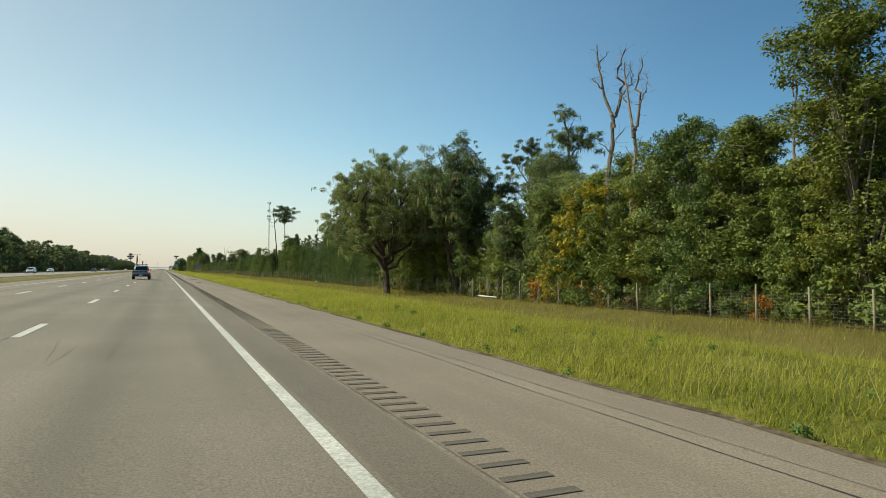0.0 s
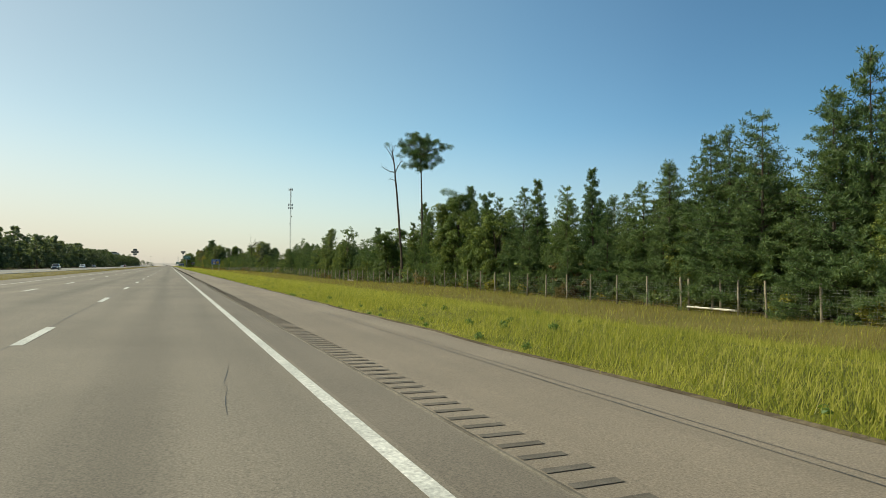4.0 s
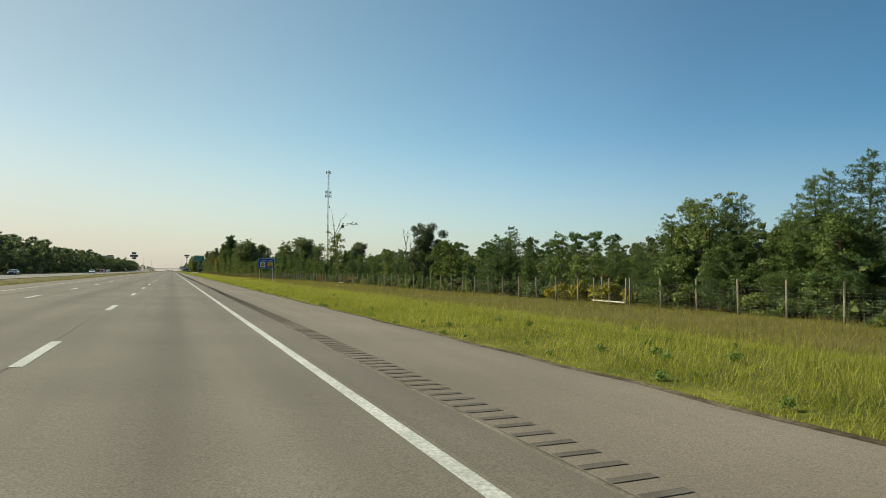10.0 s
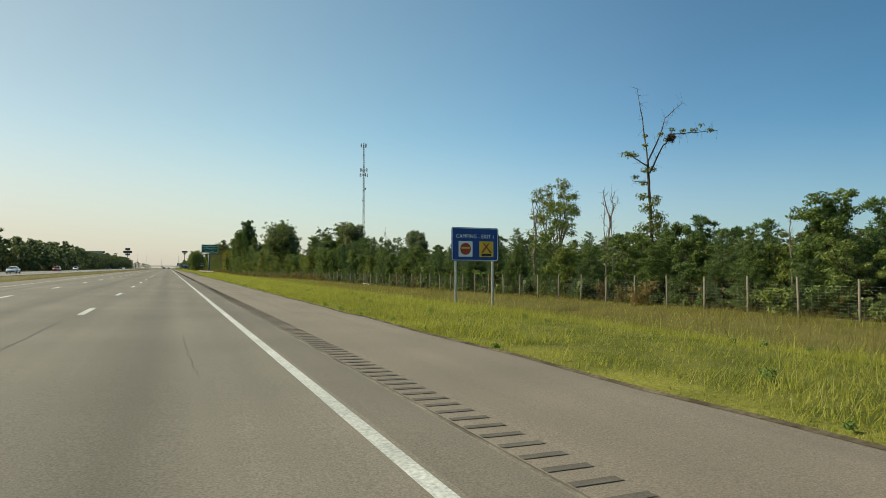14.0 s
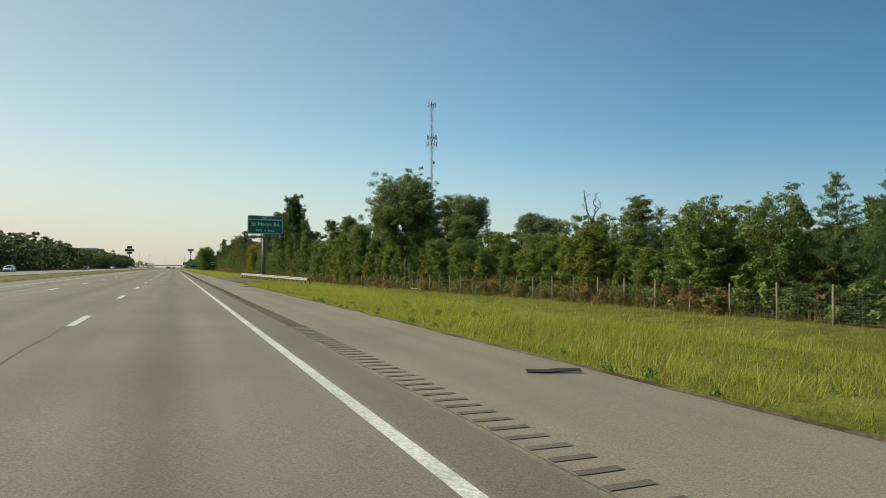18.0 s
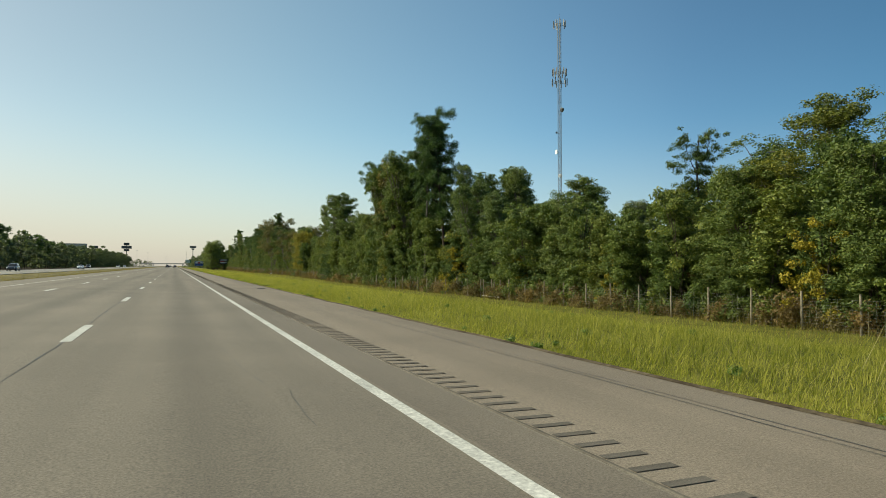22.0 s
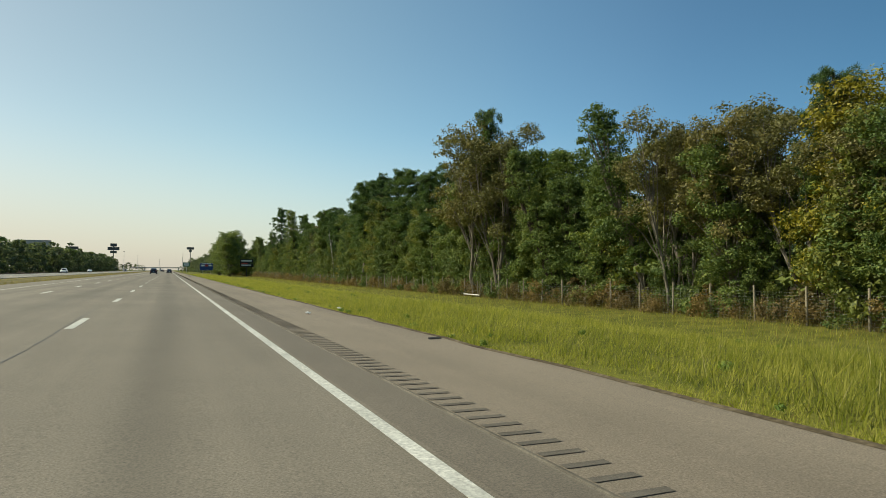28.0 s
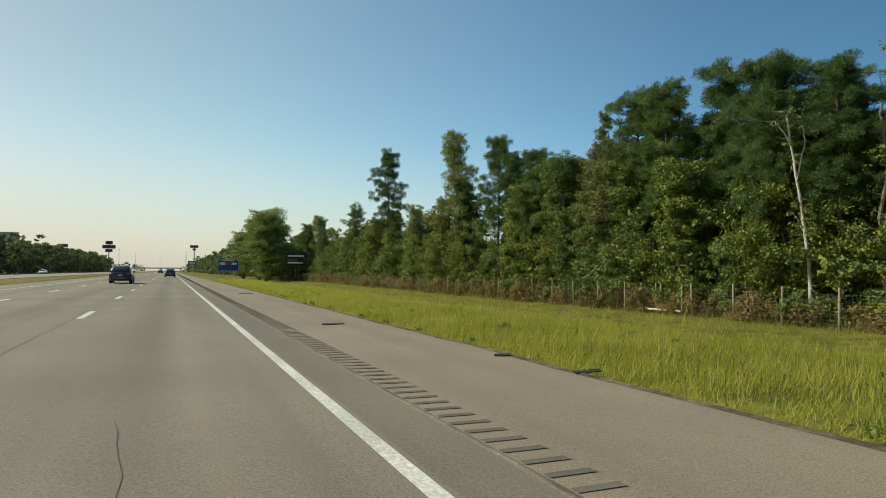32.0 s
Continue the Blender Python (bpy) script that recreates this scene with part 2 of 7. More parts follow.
LEAF_RUST = foliage("leaves_rust", (0.05, 0.041, 0.02), (0.1, 0.073, 0.03), (0.17, 0.115, 0.042))
LEAF_BRUSH = foliage("dead_brush", (0.1, 0.068, 0.034), (0.2, 0.138, 0.068), (0.32, 0.23, 0.115), 0.35, 0.1)
NEEDLE = foliage("pine_needles", (0.045, 0.072, 0.030), (0.09, 0.133, 0.051), (0.198, 0.232, 0.089), 0.32, 0.3)
NEEDLE_DARK = foliage("old_pine_needles", (0.036, 0.064, 0.024), (0.074, 0.118, 0.042), (0.165, 0.205, 0.074), 0.3, 0.3)
LEAF_BRONZE = foliage("leaves_bronze", (0.085, 0.072, 0.028), (0.165, 0.140, 0.052), (0.280, 0.225, 0.090))
# Distant haze mixed into the leaf colour; the mossy tree shares it for greyness.
LEAF_GREY_HAZE = foliage("leaves_dusty", (0.076, 0.093, 0.057), (0.133, 0.150, 0.094), (0.204, 0.216, 0.138), 0.42)
MOSS = foliage("hanging_moss", (0.15, 0.13, 0.098), (0.25, 0.215, 0.16), (0.36, 0.32, 0.24), 0.45, 0.1)
BARK = surface("bark", (0.06, 0.046, 0.035), (0.11, 0.088, 0.07), 1.0, 14, 0.95, 0, 0.8, 0.5)
BARK_WHITE = surface("bark_whitish", (0.3, 0.28, 0.24), (0.48, 0.45, 0.4), 0.8, 12, 0.85, 0, 0.5, 0.5)
BARK_PALE = surface("bark_pale", (0.13, 0.11, 0.09), (0.23, 0.2, 0.165), 0.8, 12, 0.9, 0, 0.6, 0.5)
POST_WOOD = surface("weathered_wood", (0.17, 0.145, 0.105), (0.27, 0.235, 0.175), 2.0, 22, 0.9, 0, 0.5, 0.4)
RAIL_WOOD = surface("bleached_wood", (0.5, 0.47, 0.4), (0.62, 0.58, 0.5), 2.0, 22, 0.85, 0, 0.3, 0.3)
WIRE = plain("galvanized_wire", (0.3, 0.3, 0.28), 0.55, 0.4)
STEEL = surface("galvanized_steel", (0.42, 0.43, 0.43), (0.56, 0.57, 0.57), 1.5, 18, 0.42, 0.75, 0.1, 0.25)
STEEL_RUST = surface("rail_steel", (0.3, 0.28, 0.25), (0.44, 0.42, 0.385), 1.0, 10, 0.55, 0.35, 0.15, 0.4)
DARK_STEEL = surface("dark_steel", (0.06, 0.065, 0.06), (0.1, 0.105, 0.1), 1.0, 12, 0.55, 0.5)
# Darker than STEEL: the sign pole's shaded side is put into its grey.
POLE_GREY = surface("weathered_pole_steel", (0.13, 0.135, 0.135), (0.19, 0.195, 0.195), 1.2, 14, 0.65, 0.25, 0.1, 0.25)
ANTENNA = surface("antenna_grey", (0.16, 0.17, 0.18), (0.24, 0.25, 0.26), 1.0, 12, 0.5)
TOWER = surface("tower_steel", (0.16, 0.165, 0.165), (0.24, 0.245, 0.245), 1.0, 12, 0.6, 0.2)
SIGN_GREEN = plain("sign_green", (0.004, 0.135, 0.075), 0.4)
SIGN_BLUE = plain("sign_blue", (0.012, 0.055, 0.26), 0.4)
SIGN_WHITE = plain("sign_white", (0.82, 0.84, 0.82), 0.4)
SIGN_YELLOW = plain("sign_yellow", (0.78, 0.5, 0.02), 0.4)
SIGN_RED = plain("sign_red", (0.38, 0.05, 0.03), 0.4)
SIGN_BLACK = plain("sign_black", (0.015, 0.015, 0.015), 0.45)
BACKING = plain("sign_back_aluminium", (0.4, 0.41, 0.41), 0.5, 0.6)
CAR_GREY = surface("car_paint_blue_grey", (0.15, 0.18, 0.21), (0.17, 0.20, 0.235), 0.6, 30, 0.32, 0.35, 0.0, 0.06, 1.0)
CAR_BLACK = surface("car_paint_black", (0.012, 0.012, 0.014), (0.016, 0.016, 0.019), 0.6, 30, 0.25, 0.2, 0.0, 0.06, 1.0)
CAR_DARK = surface("car_paint_charcoal", (0.03, 0.033, 0.04), (0.038, 0.042, 0.05), 0.6, 30, 0.3, 0.3, 0.0, 0.06, 1.0)
CAR_WHITE = surface("car_paint_white", (0.62, 0.62, 0.6), (0.7, 0.7, 0.68), 0.6, 30, 0.3, 0.0, 0.0, 0.06, 1.0)
CAR_RED = surface("car_paint_red", (0.25, 0.02, 0.02), (0.3, 0.03, 0.025), 0.6, 30, 0.3, 0.1, 0.0, 0.06, 1.0)
TRIM = plain("black_trim", (0.018, 0.018, 0.019), 0.6)
RUBBER = plain("tyre_rubber", (0.018, 0.018, 0.018), 0.85)
ALLOY = plain("wheel_alloy", (0.35, 0.36, 0.37), 0.35, 0.9)
CHROME = plain("chrome", (0.6, 0.6, 0.6), 0.15, 1.0)
GLASS = surface("tinted_glass", (0.012, 0.014, 0.016), (0.016, 0.018, 0.02), 0.5, 8, 0.08, 0.0, 0.0, 0.05)
TAIL = glow("tail_lamp_red", (0.3, 0.012, 0.012), 0.02)
BRAKE = glow("brake_lamp_lit", (1.0, 0.05, 0.02), 1.6)
HEAD = glow("headlamp", (0.85, 0.85, 0.8), 0.4)
BIKE_RED = plain("bike_frame_red", (0.5, 0.06, 0.03), 0.35)
CONCRETE = surface("concrete", (0.34, 0.33, 0.3), (0.46, 0.44, 0.4), 0.5, 8, 0.85, 0, 0.2, 0.25)
LITTER = plain("litter_white", (0.7, 0.7, 0.68), 0.6)


# ---------------------------------------------------------------- mesh helpers
def link(name, verts, faces, mat, parent=None, label="", smooth=False):
    me = bpy.data.meshes.new(name)
    me.from_pydata(verts, [], faces)
    me.materials.append(mat)
    if smooth:
        me.polygons.foreach_set("use_smooth", [True] * len(me.polygons))
    me.update()
    ob = new(name, me)
    ob.parent = parent
    if label:
        ob["label"] = label
    return ob


def share(name, src, parent, m=None):
    ob = new(name, src.data)
    ob.parent = parent
    if m is not None:
        ob.matrix_basis = m
    return ob


class Bag:
    """Collects vertices and faces of one mesh."""

    def __init__(self):
        self.v, self.f = [], []

    def add(self, verts, faces):
        n = len(self.v)
        self.v += [tuple(p) for p in verts]
        self.f += [tuple(i + n for i in f) for f in faces]
        return self

    def box(self, x0, x1, y0, y1, z0, z1, b=0.0):
        """A box whose upright and level edges are cut by b."""
        if b <= 0:
            self.add([(x, y, z) for z in (z0, z1) for y in (y0, y1) for x in (x0, x1)],
                     [(0, 2, 3, 1), (4, 5, 7, 6), (0, 1, 5, 4), (2, 6, 7, 3), (0, 4, 6, 2), (1, 3, 7, 5)])
            return self
        ring = [(x0 + b, y0), (x1 - b, y0), (x1, y0 + b), (x1, y1 - b), (x1 - b, y1), (x0 + b, y1), (x0, y1 - b), (x0, y0 + b)]
        cx, cy = (x0 + x1) / 2, (y0 + y1) / 2
        sx, sy = max(0.0, 1 - 2 * b / max(x1 - x0, 1e-6)), max(0.0, 1 - 2 * b / max(y1 - y0, 1e-6))
        inner = [(cx + (x - cx) * sx, cy + (y - cy) * sy) for x, y in ring]
        v = [(*p, z0) for p in inner] + [(*p, z0 + b) for p in ring] + [(*p, z1 - b) for p in ring] + [(*p, z1) for p in inner]
        f = [tuple(range(7, -1, -1)), tuple(range(24, 32))]
        for k in range(3):
            f += [(8 * k + i, 8 * k + (i + 1) % 8, 8 * k + 8 + (i + 1) % 8, 8 * k + 8 + i) for i in range(8)]
        return self.add(v, f)

    def tube(self, pts, radii, n=6, cap=True):
        pts = [Vector(p) for p in pts]
        rings = []
        for i, p in enumerate(pts):
            d = (pts[min(i + 1, len(pts) - 1)] - pts[max(i - 1, 0)]).normalized()
            side = d.cross(Vector((0, 0, 1)))
            if side.length < 1e-3:
                side = Vector((1, 0, 0))
            side.normalize()
            up = side.cross(d)
            r = radii[i] if hasattr(radii, "__len__") else radii
            rings.append([p + side * (r * math.cos(a)) + up * (r * math.sin(a)) for a in (2 * math.pi * k / n for k in range(n))])
        v = [q for ring in rings for q in ring]
        f = [(i * n + k, i * n + (k + 1) % n, (i + 1) * n + (k + 1) % n, (i + 1) * n + k) for i in range(len(pts) - 1) for k in range(n)]
        if cap:
            f += [tuple(range(n - 1, -1, -1)), tuple(range((len(pts) - 1) * n, len(pts) * n))]
        return self.add(v, f)

    def make(self, name, mat, parent=None, label="", smooth=False):
        return link(name, self.v, self.f, mat, parent, label, smooth)


def thing(name, x, y, z, label, category, group="", rz=0.0):
    e = new(name)
    e.empty_display_size = 0.3
    e.matrix_basis = pose(x, y, z, 0, 0, rz)
    return tagged(e, label, category, group)


# ---------------------------------------------------------------- the lie of the land
SLOPE = -0.031


def road_z(x):
    if x > -5.52:
        return SLOPE * x
    if x > -13:
        return 0.171 + 0.022 * (x + 5.52)
    return float(np.interp(x, [-44, -33.2, -23.5], [-0.1, 0.12, -0.05]))


LAND_X = [-2600, -300, -90, -60, -48, -43.6, -43.2, -23.8, -23.4, -19, -13.2, -12.8, 5.45, 5.85, 9, 12, 17, 21, 25, 29, 33, 37, 45, 60, 110, 300, 2600]
LAND_Z = [-1, -1, -1, -0.9, -0.8, -0.2, -0.4, -0.4, -0.12, -0.55, -0.06, -0.45, -0.6, -0.24, -0.27, -0.42, -1.05, -1.65, -2.1, -2.2, -2.0, -1.85, -1.75, -1.8, -1.8, -1.5, -1.5]


DIP_Y = [30, 60, 125, 170, 215, 250, 277, 310, 340, 480, 557, 590, 612, 656, 701, 795, 840, 905, 950, 1010, 1080, 1150]
DIP_Z = [-0.4, -0.5, -0.5, -0.3, 0, -0.35, -0.45, -0.2, 0, 0, -0.42, -0.45, -0.25, -0.7, -0.95, -1.15, -0.9, -0.35, -0.42, -0.4, -0.3, 0]
DIP_X = [14, 25, 60, 250]


def dip(x, y):
    """The low ground by the fence falls away further along."""
    return np.interp(y, DIP_Y, DIP_Z) * np.interp(x, DIP_X, [0, 1, 1, 0])


def land_z(x, y=0.0):
    return float(np.interp(x, LAND_X, LAND_Z) + dip(x, y))


def build_land():
    ys = [-600, -200, -60] + [-40 + 12 * i for i in range(112)] + [1400, 1800, 2500, 4000, 6000]
    xs = sorted(set(LAND_X + [7.5, 10.5, 14, 15.5, 19, 23, 27, 31, 35, 39, 41]))
    v, f = [], []
    for y in ys:
        for x in xs:
            wob = 0.0 if x < 6.5 or x > 200 else 0.09 * noise.noise(Vector((x * 0.15, y * 0.06, 3)))
            v.append((x, y, land_z(x, y) + wob))
    n = len(xs)
    for j in range(len(ys) - 1):
        for i in range(n - 1):
            a = j * n + i
            f.append((a, a + 1, a + n + 1, a + n))
    g = link("ground", v, f, TURF, smooth=True)
    g.data.materials.append(TURF_DRY)
    g.data.materials.append(TURF_OLIVE)
    for p in g.data.polygons:
        if -60 < p.center.x < -12:
            p.material_index = 1
        elif 21 < p.center.x < 38 and p.center.y < 570:
            p.material_index = 2
    tagged(g, "mown grass verge falling to a shallow ditch and woods", "ground", kind="structure")
    v, f = [], []
    fy = list(range(-60, 1500, 12)) + [2400]
    for y in fy:
        v += [(x, y, land_z(x, y) + 0.12) for x in (39.0 + 0.5 * math.sin(y), 45, 60, 250)] + [(254, y, land_z(254) - 0.3)]
    for j in range(len(fy) - 1):
        f += [(5 * j + i, 5 * j + i + 1, 5 * j + i + 6, 5 * j + i + 5) for i in range(4)]
    tagged(link("forest_floor", v, f, LITTERFALL), "brown leaf litter under the trees", "ground", kind="structure")
    v, f = [], []
    for y in fy:
        v += [(x, y, land_z(x) + 0.12) for x in (-250, -120, -60 + 1.5 * math.sin(y))]
    for j in range(len(fy) - 1):
        f += [(3 * j + i, 3 * j + i + 1, 3 * j + i + 4, 3 * j + i + 3) for i in range(2)]
    tagged(link("forest_floor", v, f, LITTERFALL), "brown leaf litter under the woods across the motorway", "ground", kind="structure")
    # carriageways
    for name, x0, x1, mat, cuts, label in (
            ("road", -12.9, 2.58, ASPHALT, [-9.2, -5.52, -1.86], "grey worn asphalt motorway with three lanes"),
            ("road_opposite", -43.4, -23.6, ASPHALT_FAR, [-40, -33.2, -26.5], "pale asphalt carriageway beyond the grass median")):
        cs = [x0] + cuts + [x1]
        b = Bag()
        yy = [-600, 0, 300, 600, 900, 1200, 1800, 6000]
        for i in range(len(cs) - 1):
            for j in range(len(yy) - 1):
                q = [(cs[i], yy[j]), (cs[i + 1], yy[j]), (cs[i + 1], yy[j + 1]), (cs[i], yy[j + 1])]
                b.add([(x, y, road_z(x)) for x, y in q], [(0, 1, 2, 3)])
        for x, s in ((x0, 1), (x1, -1)):
            b.add([(x, -600, road_z(x)), (x, 6000, road_z(x)), (x, 6000, road_z(x) - 0.4), (x, -600, road_z(x) - 0.4)], [(0, 1, 2, 3)])
        tagged(b.make(name, mat), label, "road", kind="structure")
    # right shoulder with its ragged edge
    b = Bag()
    ys = list(np.arange(-60, 1500, 1.5)) + [2500, 6000]
    rng = random.Random(5)
    ed = [5.72 + 0.12 * math.sin(y * 0.013) + 0.16 * noise.noise(Vector((0, y * 0.5, 0))) + rng.uniform(-0.05, 0.05) for y in ys]
    v = []
    for y, e in zip(ys, ed):
        v += [(2.58, y, road_z(2.58) - 0.002), (e, y, road_z(e) - 0.002), (e + 0.05, y, road_z(e) - 0.35)]
    f = []
    for j in range(len(ys) - 1):
        a = 3 * j
        f += [(a, a + 1, a + 4, a + 3), (a + 1, a + 2, a + 5, a + 4)]
    sh = link("shoulder", v, f, SHOULDER)
    tagged(sh, "brownish asphalt hard shoulder with a crumbling edge", "road shoulder", kind="structure")
    v = []
    for y, e in zip(ys, ed):
        w = 0.1 + 0.24 * noise.noise(Vector((5, y * 0.33, 0))) + rng.uniform(-0.05, 0.05)
        v += [(e - 0.05, y, road_z(e) + 0.004), (e + 0.04, y, road_z(e) + 0.022), (e + max(w, 0.1), y, -0.215), (e + max(w, 0.1) + 0.08, y, -0.3)]
    f = [(4 * j + i, 4 * j + i + 1, 4 * j + i + 5, 4 * j + i + 4) for j in range(len(ys) - 1) for i in range(3)]
    tagged(link("soil_edge", v, f, SOIL), "brown soil and grit between asphalt and grass", "ground", kind="structure")


def strip(b, x, y0, y1, w, lift=0.004):
    h = w / 2
    b.add([(x - h, y0, road_z(x - h) + lift), (x + h, y0, road_z(x + h) + lift), (x + h, y1, road_z(x + h) + lift), (x - h, y1, road_z(x - h) + lift)], [(0, 1, 2, 3)])


def build_markings():
    b = Bag()
    for k in range(40):
        strip(b, 1.8, -60 + 40 * k, -20 + 40 * k, 0.15)
    strip(b, 1.8, 1540, 4000, 0.15)
    tagged(b.make("edge_line", PAINT_W), "solid white edge line painted on asphalt", "road marking", kind="structure")
    b = Bag()
    strip(b, -26.9, -60, 4000, 0.16)
    tagged(b.make("edge_line_left", PAINT_Y), "faded yellow line of the opposite carriageway", "road marking", kind="structure")
    b = Bag()
    strip(b, -9.18, -60, 4000, 0.15)
    strip(b, -38.6, -60, 4000, 0.16)
    for x in (-30.8, -34.7):
        for k in range(160):
            strip(b, x, -40 + 12.19 * k, -36.95 + 12.19 * k, 0.15)
    tagged(b.make("opposite_markings", PAINT_W), "white lines beside the median and on the opposite carriageway", "road marking", kind="structure")
    proto = None
    for x, first, shift in ((-1.86, DASH0, 0.0), (-5.52, DASH0 - 4.3, 0.0)):
        lane = new("lane_line")
        tagged(lane, "broken white lane line, worn", "road marking", kind="structure")
        rest = Bag()
        for k in range(-4, 190):
            y = first + 12.19 * k
            y -= 0.039 * min(max(0, y - 815), 400)
            if k < 106:
                if proto is None or x != proto[1]:
                    bb = Bag()
                    n = 6
                    for i in range(n):
                        bb.add([(-0.085, 3.05 * i / n, SLOPE * -0.085), (0.085, 3.05 * i / n, SLOPE * 0.085),
                                (0.085, 3.05 * (i + 1) / n, SLOPE * 0.085), (-0.085, 3.05 * (i + 1) / n, SLOPE * -0.085)], [(0, 1, 2, 3)])
                    d = bb.make("dash", PAINT_W, lane)
                    proto = (d, x)
                else:
                    d = share("dash", proto[0], lane)
                d.location = (x, y, road_z(x) + 0.005)
            else:
                strip(rest, x, y, y + 3.05, 0.17, 0.006)
        rest.make("far_dashes", PAINT_W, lane)
    # sealed joint beside the dashes and wandering cracks
    rng = random.Random(11)
    b = Bag()

    def crack(x, y, length, step, sway, w, drift=0.0):
        pts = []
        for i in range(int(length / step) + 1):
            pts.append((x, y + i * step))
            x += rng.uniform(-sway, sway) + drift
        for (xa, ya), (xb, yb) in zip(pts, pts[1:]):
            ww = w * rng.uniform(0.4, 1.3)
            b.add([(xa - ww, ya, road_z(xa) + 0.003), (xa + ww, ya, road_z(xa) + 0.003), (xb + ww, yb, road_z(xb) + 0.003), (xb - ww, yb, road_z(xb) + 0.003)], [(0, 1, 2, 3)])
    y = -20
    while y < 1250:
        length = rng.uniform(25, 80)
        crack(-1.98, y, length, 0.7, 0.022, 0.011)
        y += length + rng.uniform(0, 14)
    for _ in range(90):
        crack(rng.uniform(-1.4, 1.3), rng.uniform(0, 1100), rng.uniform(1.2, 5), 0.4, 0.04, 0.0035, rng.uniform(-0.03, 0.03))
    for _ in range(60):
        crack(rng.uniform(-5, -2.4), rng.uniform(0, 1150), rng.uniform(1.5, 8), 0.4, 0.04, 0.0035, rng.uniform(-0.03, 0.03))
    for y0, y1 in ((0, 150), (655, 760)):
        crack(4.7, y0, y1 - y0, 0.8, 0.02, 0.009)
        crack(4.95, y0, y1 - y0, 0.8, 0.02, 0.006)
    tagged(b.make("asphalt_cracks", SEAL), "thin dark cracks and sealed joints in asphalt", "crack", kind="structure")


def build_seam():
    """Raised joint where the shoulder was laid against the lane, toned down for its ridge shadow, and the newer dark
    strip beside it.
    """
    b = Bag()
    for k in range(130):
        y0, y1 = -20 + 10 * k, -10 + 10 * k
        x = 2.6
        b.add([(x - 0.022, y0, road_z(x) + 0.001), (x + 0.022, y0, road_z(x) + 0.001), (x + 0.022, y1, road_z(x) + 0.001), (x - 0.022, y1, road_z(x) + 0.001),
               (x - 0.012, y0, road_z(x) + 0.012), (x + 0.012, y0, road_z(x) + 0.012), (x + 0.012, y1, road_z(x) + 0.012), (x - 0.012, y1, road_z(x) + 0.012)],
              [(0, 4, 7, 3), (4, 5, 6, 7), (5, 1, 2, 6)])
    tagged(b.make("shoulder_joint", JOINT), "raised joint along the shoulder, greyed by a painted edge shadow", "road joint", kind="structure")
    b = Bag()
    for x0, x1, m in ((1.93, 2.55, 0),):
        b.add([(x0, -60, road_z(x0) + 0.003), (x1, -60, road_z(x1) + 0.003), (x1, 1600, road_z(x1) + 0.003), (x0, 1600, road_z(x0) + 0.003)], [(0, 1, 2, 3)])
    tagged(b.make("edge_strip", ASPHALT_DARK), "darker asphalt strip outside the edge line", "road", kind="structure")


def build_rumble():
    """Milled grooves along the shoulder: short shallow dips with raised lips."""
    strip_ob = new("rumble_strip")
    tagged(strip_ob, "milled rumble strip grooves along the shoulder", "rumble strip", kind="structure")
    b = Bag()
    w, l, s = 0.2, 0.045, SLOPE
    for i, (ya, za, yb, zb) in enumerate(((-l, 0.004, -l * 0.5, 0.001), (-l * 0.5, 0.001, l * 0.5, 0.001), (l * 0.5, 0.001, l, 0.004))):
        b.add([(-w, ya, za - s * w), (w, ya, za + s * w), (w, yb, zb + s * w), (-w, yb, zb - s * w)], [(0, 1, 2, 3)])
    first = None
    rest = Bag()
    k, y = 0, -12.0
    while y < 1300:
        if k < 300 and y > 0:
            g = b.make("groove", RUMBLE, strip_ob) if first is None else share("groove", first, strip_ob)
            first = first or g
            g.location = (2.85, y, road_z(2.85) + 0.001)
            k += 1
        else:
            n = len(rest.v)
            rest.v += [(p[0] + 2.85, p[1] + y, p[2] + road_z(2.85) + 0.001) for p in b.v]
            rest.f += [tuple(i + n for i in q) for q in b.f]
        y += 0.305
    rest.make("far_grooves", RUMBLE, strip_ob)["kind"] = "stuff"


# ---------------------------------------------------------------- plants
def leaf_cloud(rng, n, centres, radii, size, flat=0.75, shell=0.55, down=0.0):
    """Leaf sprays round lobes; returns vertices and triangles."""
    centres, radii = np.array(centres), np.array(radii)
    w = radii ** 2
    pick = rng.choice(len(radii), n, p=w / w.sum())
    d = rng.normal(size=(n, 3))
    d /= np.linalg.norm(d, axis=1)[:, None]
    r = radii[pick] * (shell + (1.06 - shell) * rng.random(n) ** 0.7)
    c = centres[pick] + d * r[:, None] * np.array([1, 1, flat])
    nrm = d * 1.05 + rng.normal(size=(n, 3)) * 0.5 + np.array([0, 0, 0.3])
    nrm /= np.linalg.norm(nrm, axis=1)[:, None]
    a = np.cross(nrm, rng.normal(size=(n, 3)))
    a /= np.linalg.norm(a, axis=1)[:, None]
    b = np.cross(nrm, a)
    s = size * rng.uniform(0.55, 1.35, n)[:, None]
    v = np.stack([c - a * s, c + a * s * 0.7 + b * s * 0.62, c + a * s * 0.8 - b * s * 0.55], 1).reshape(-1, 3)
    f = np.arange(3 * n).reshape(-1, 3)
    return v, f


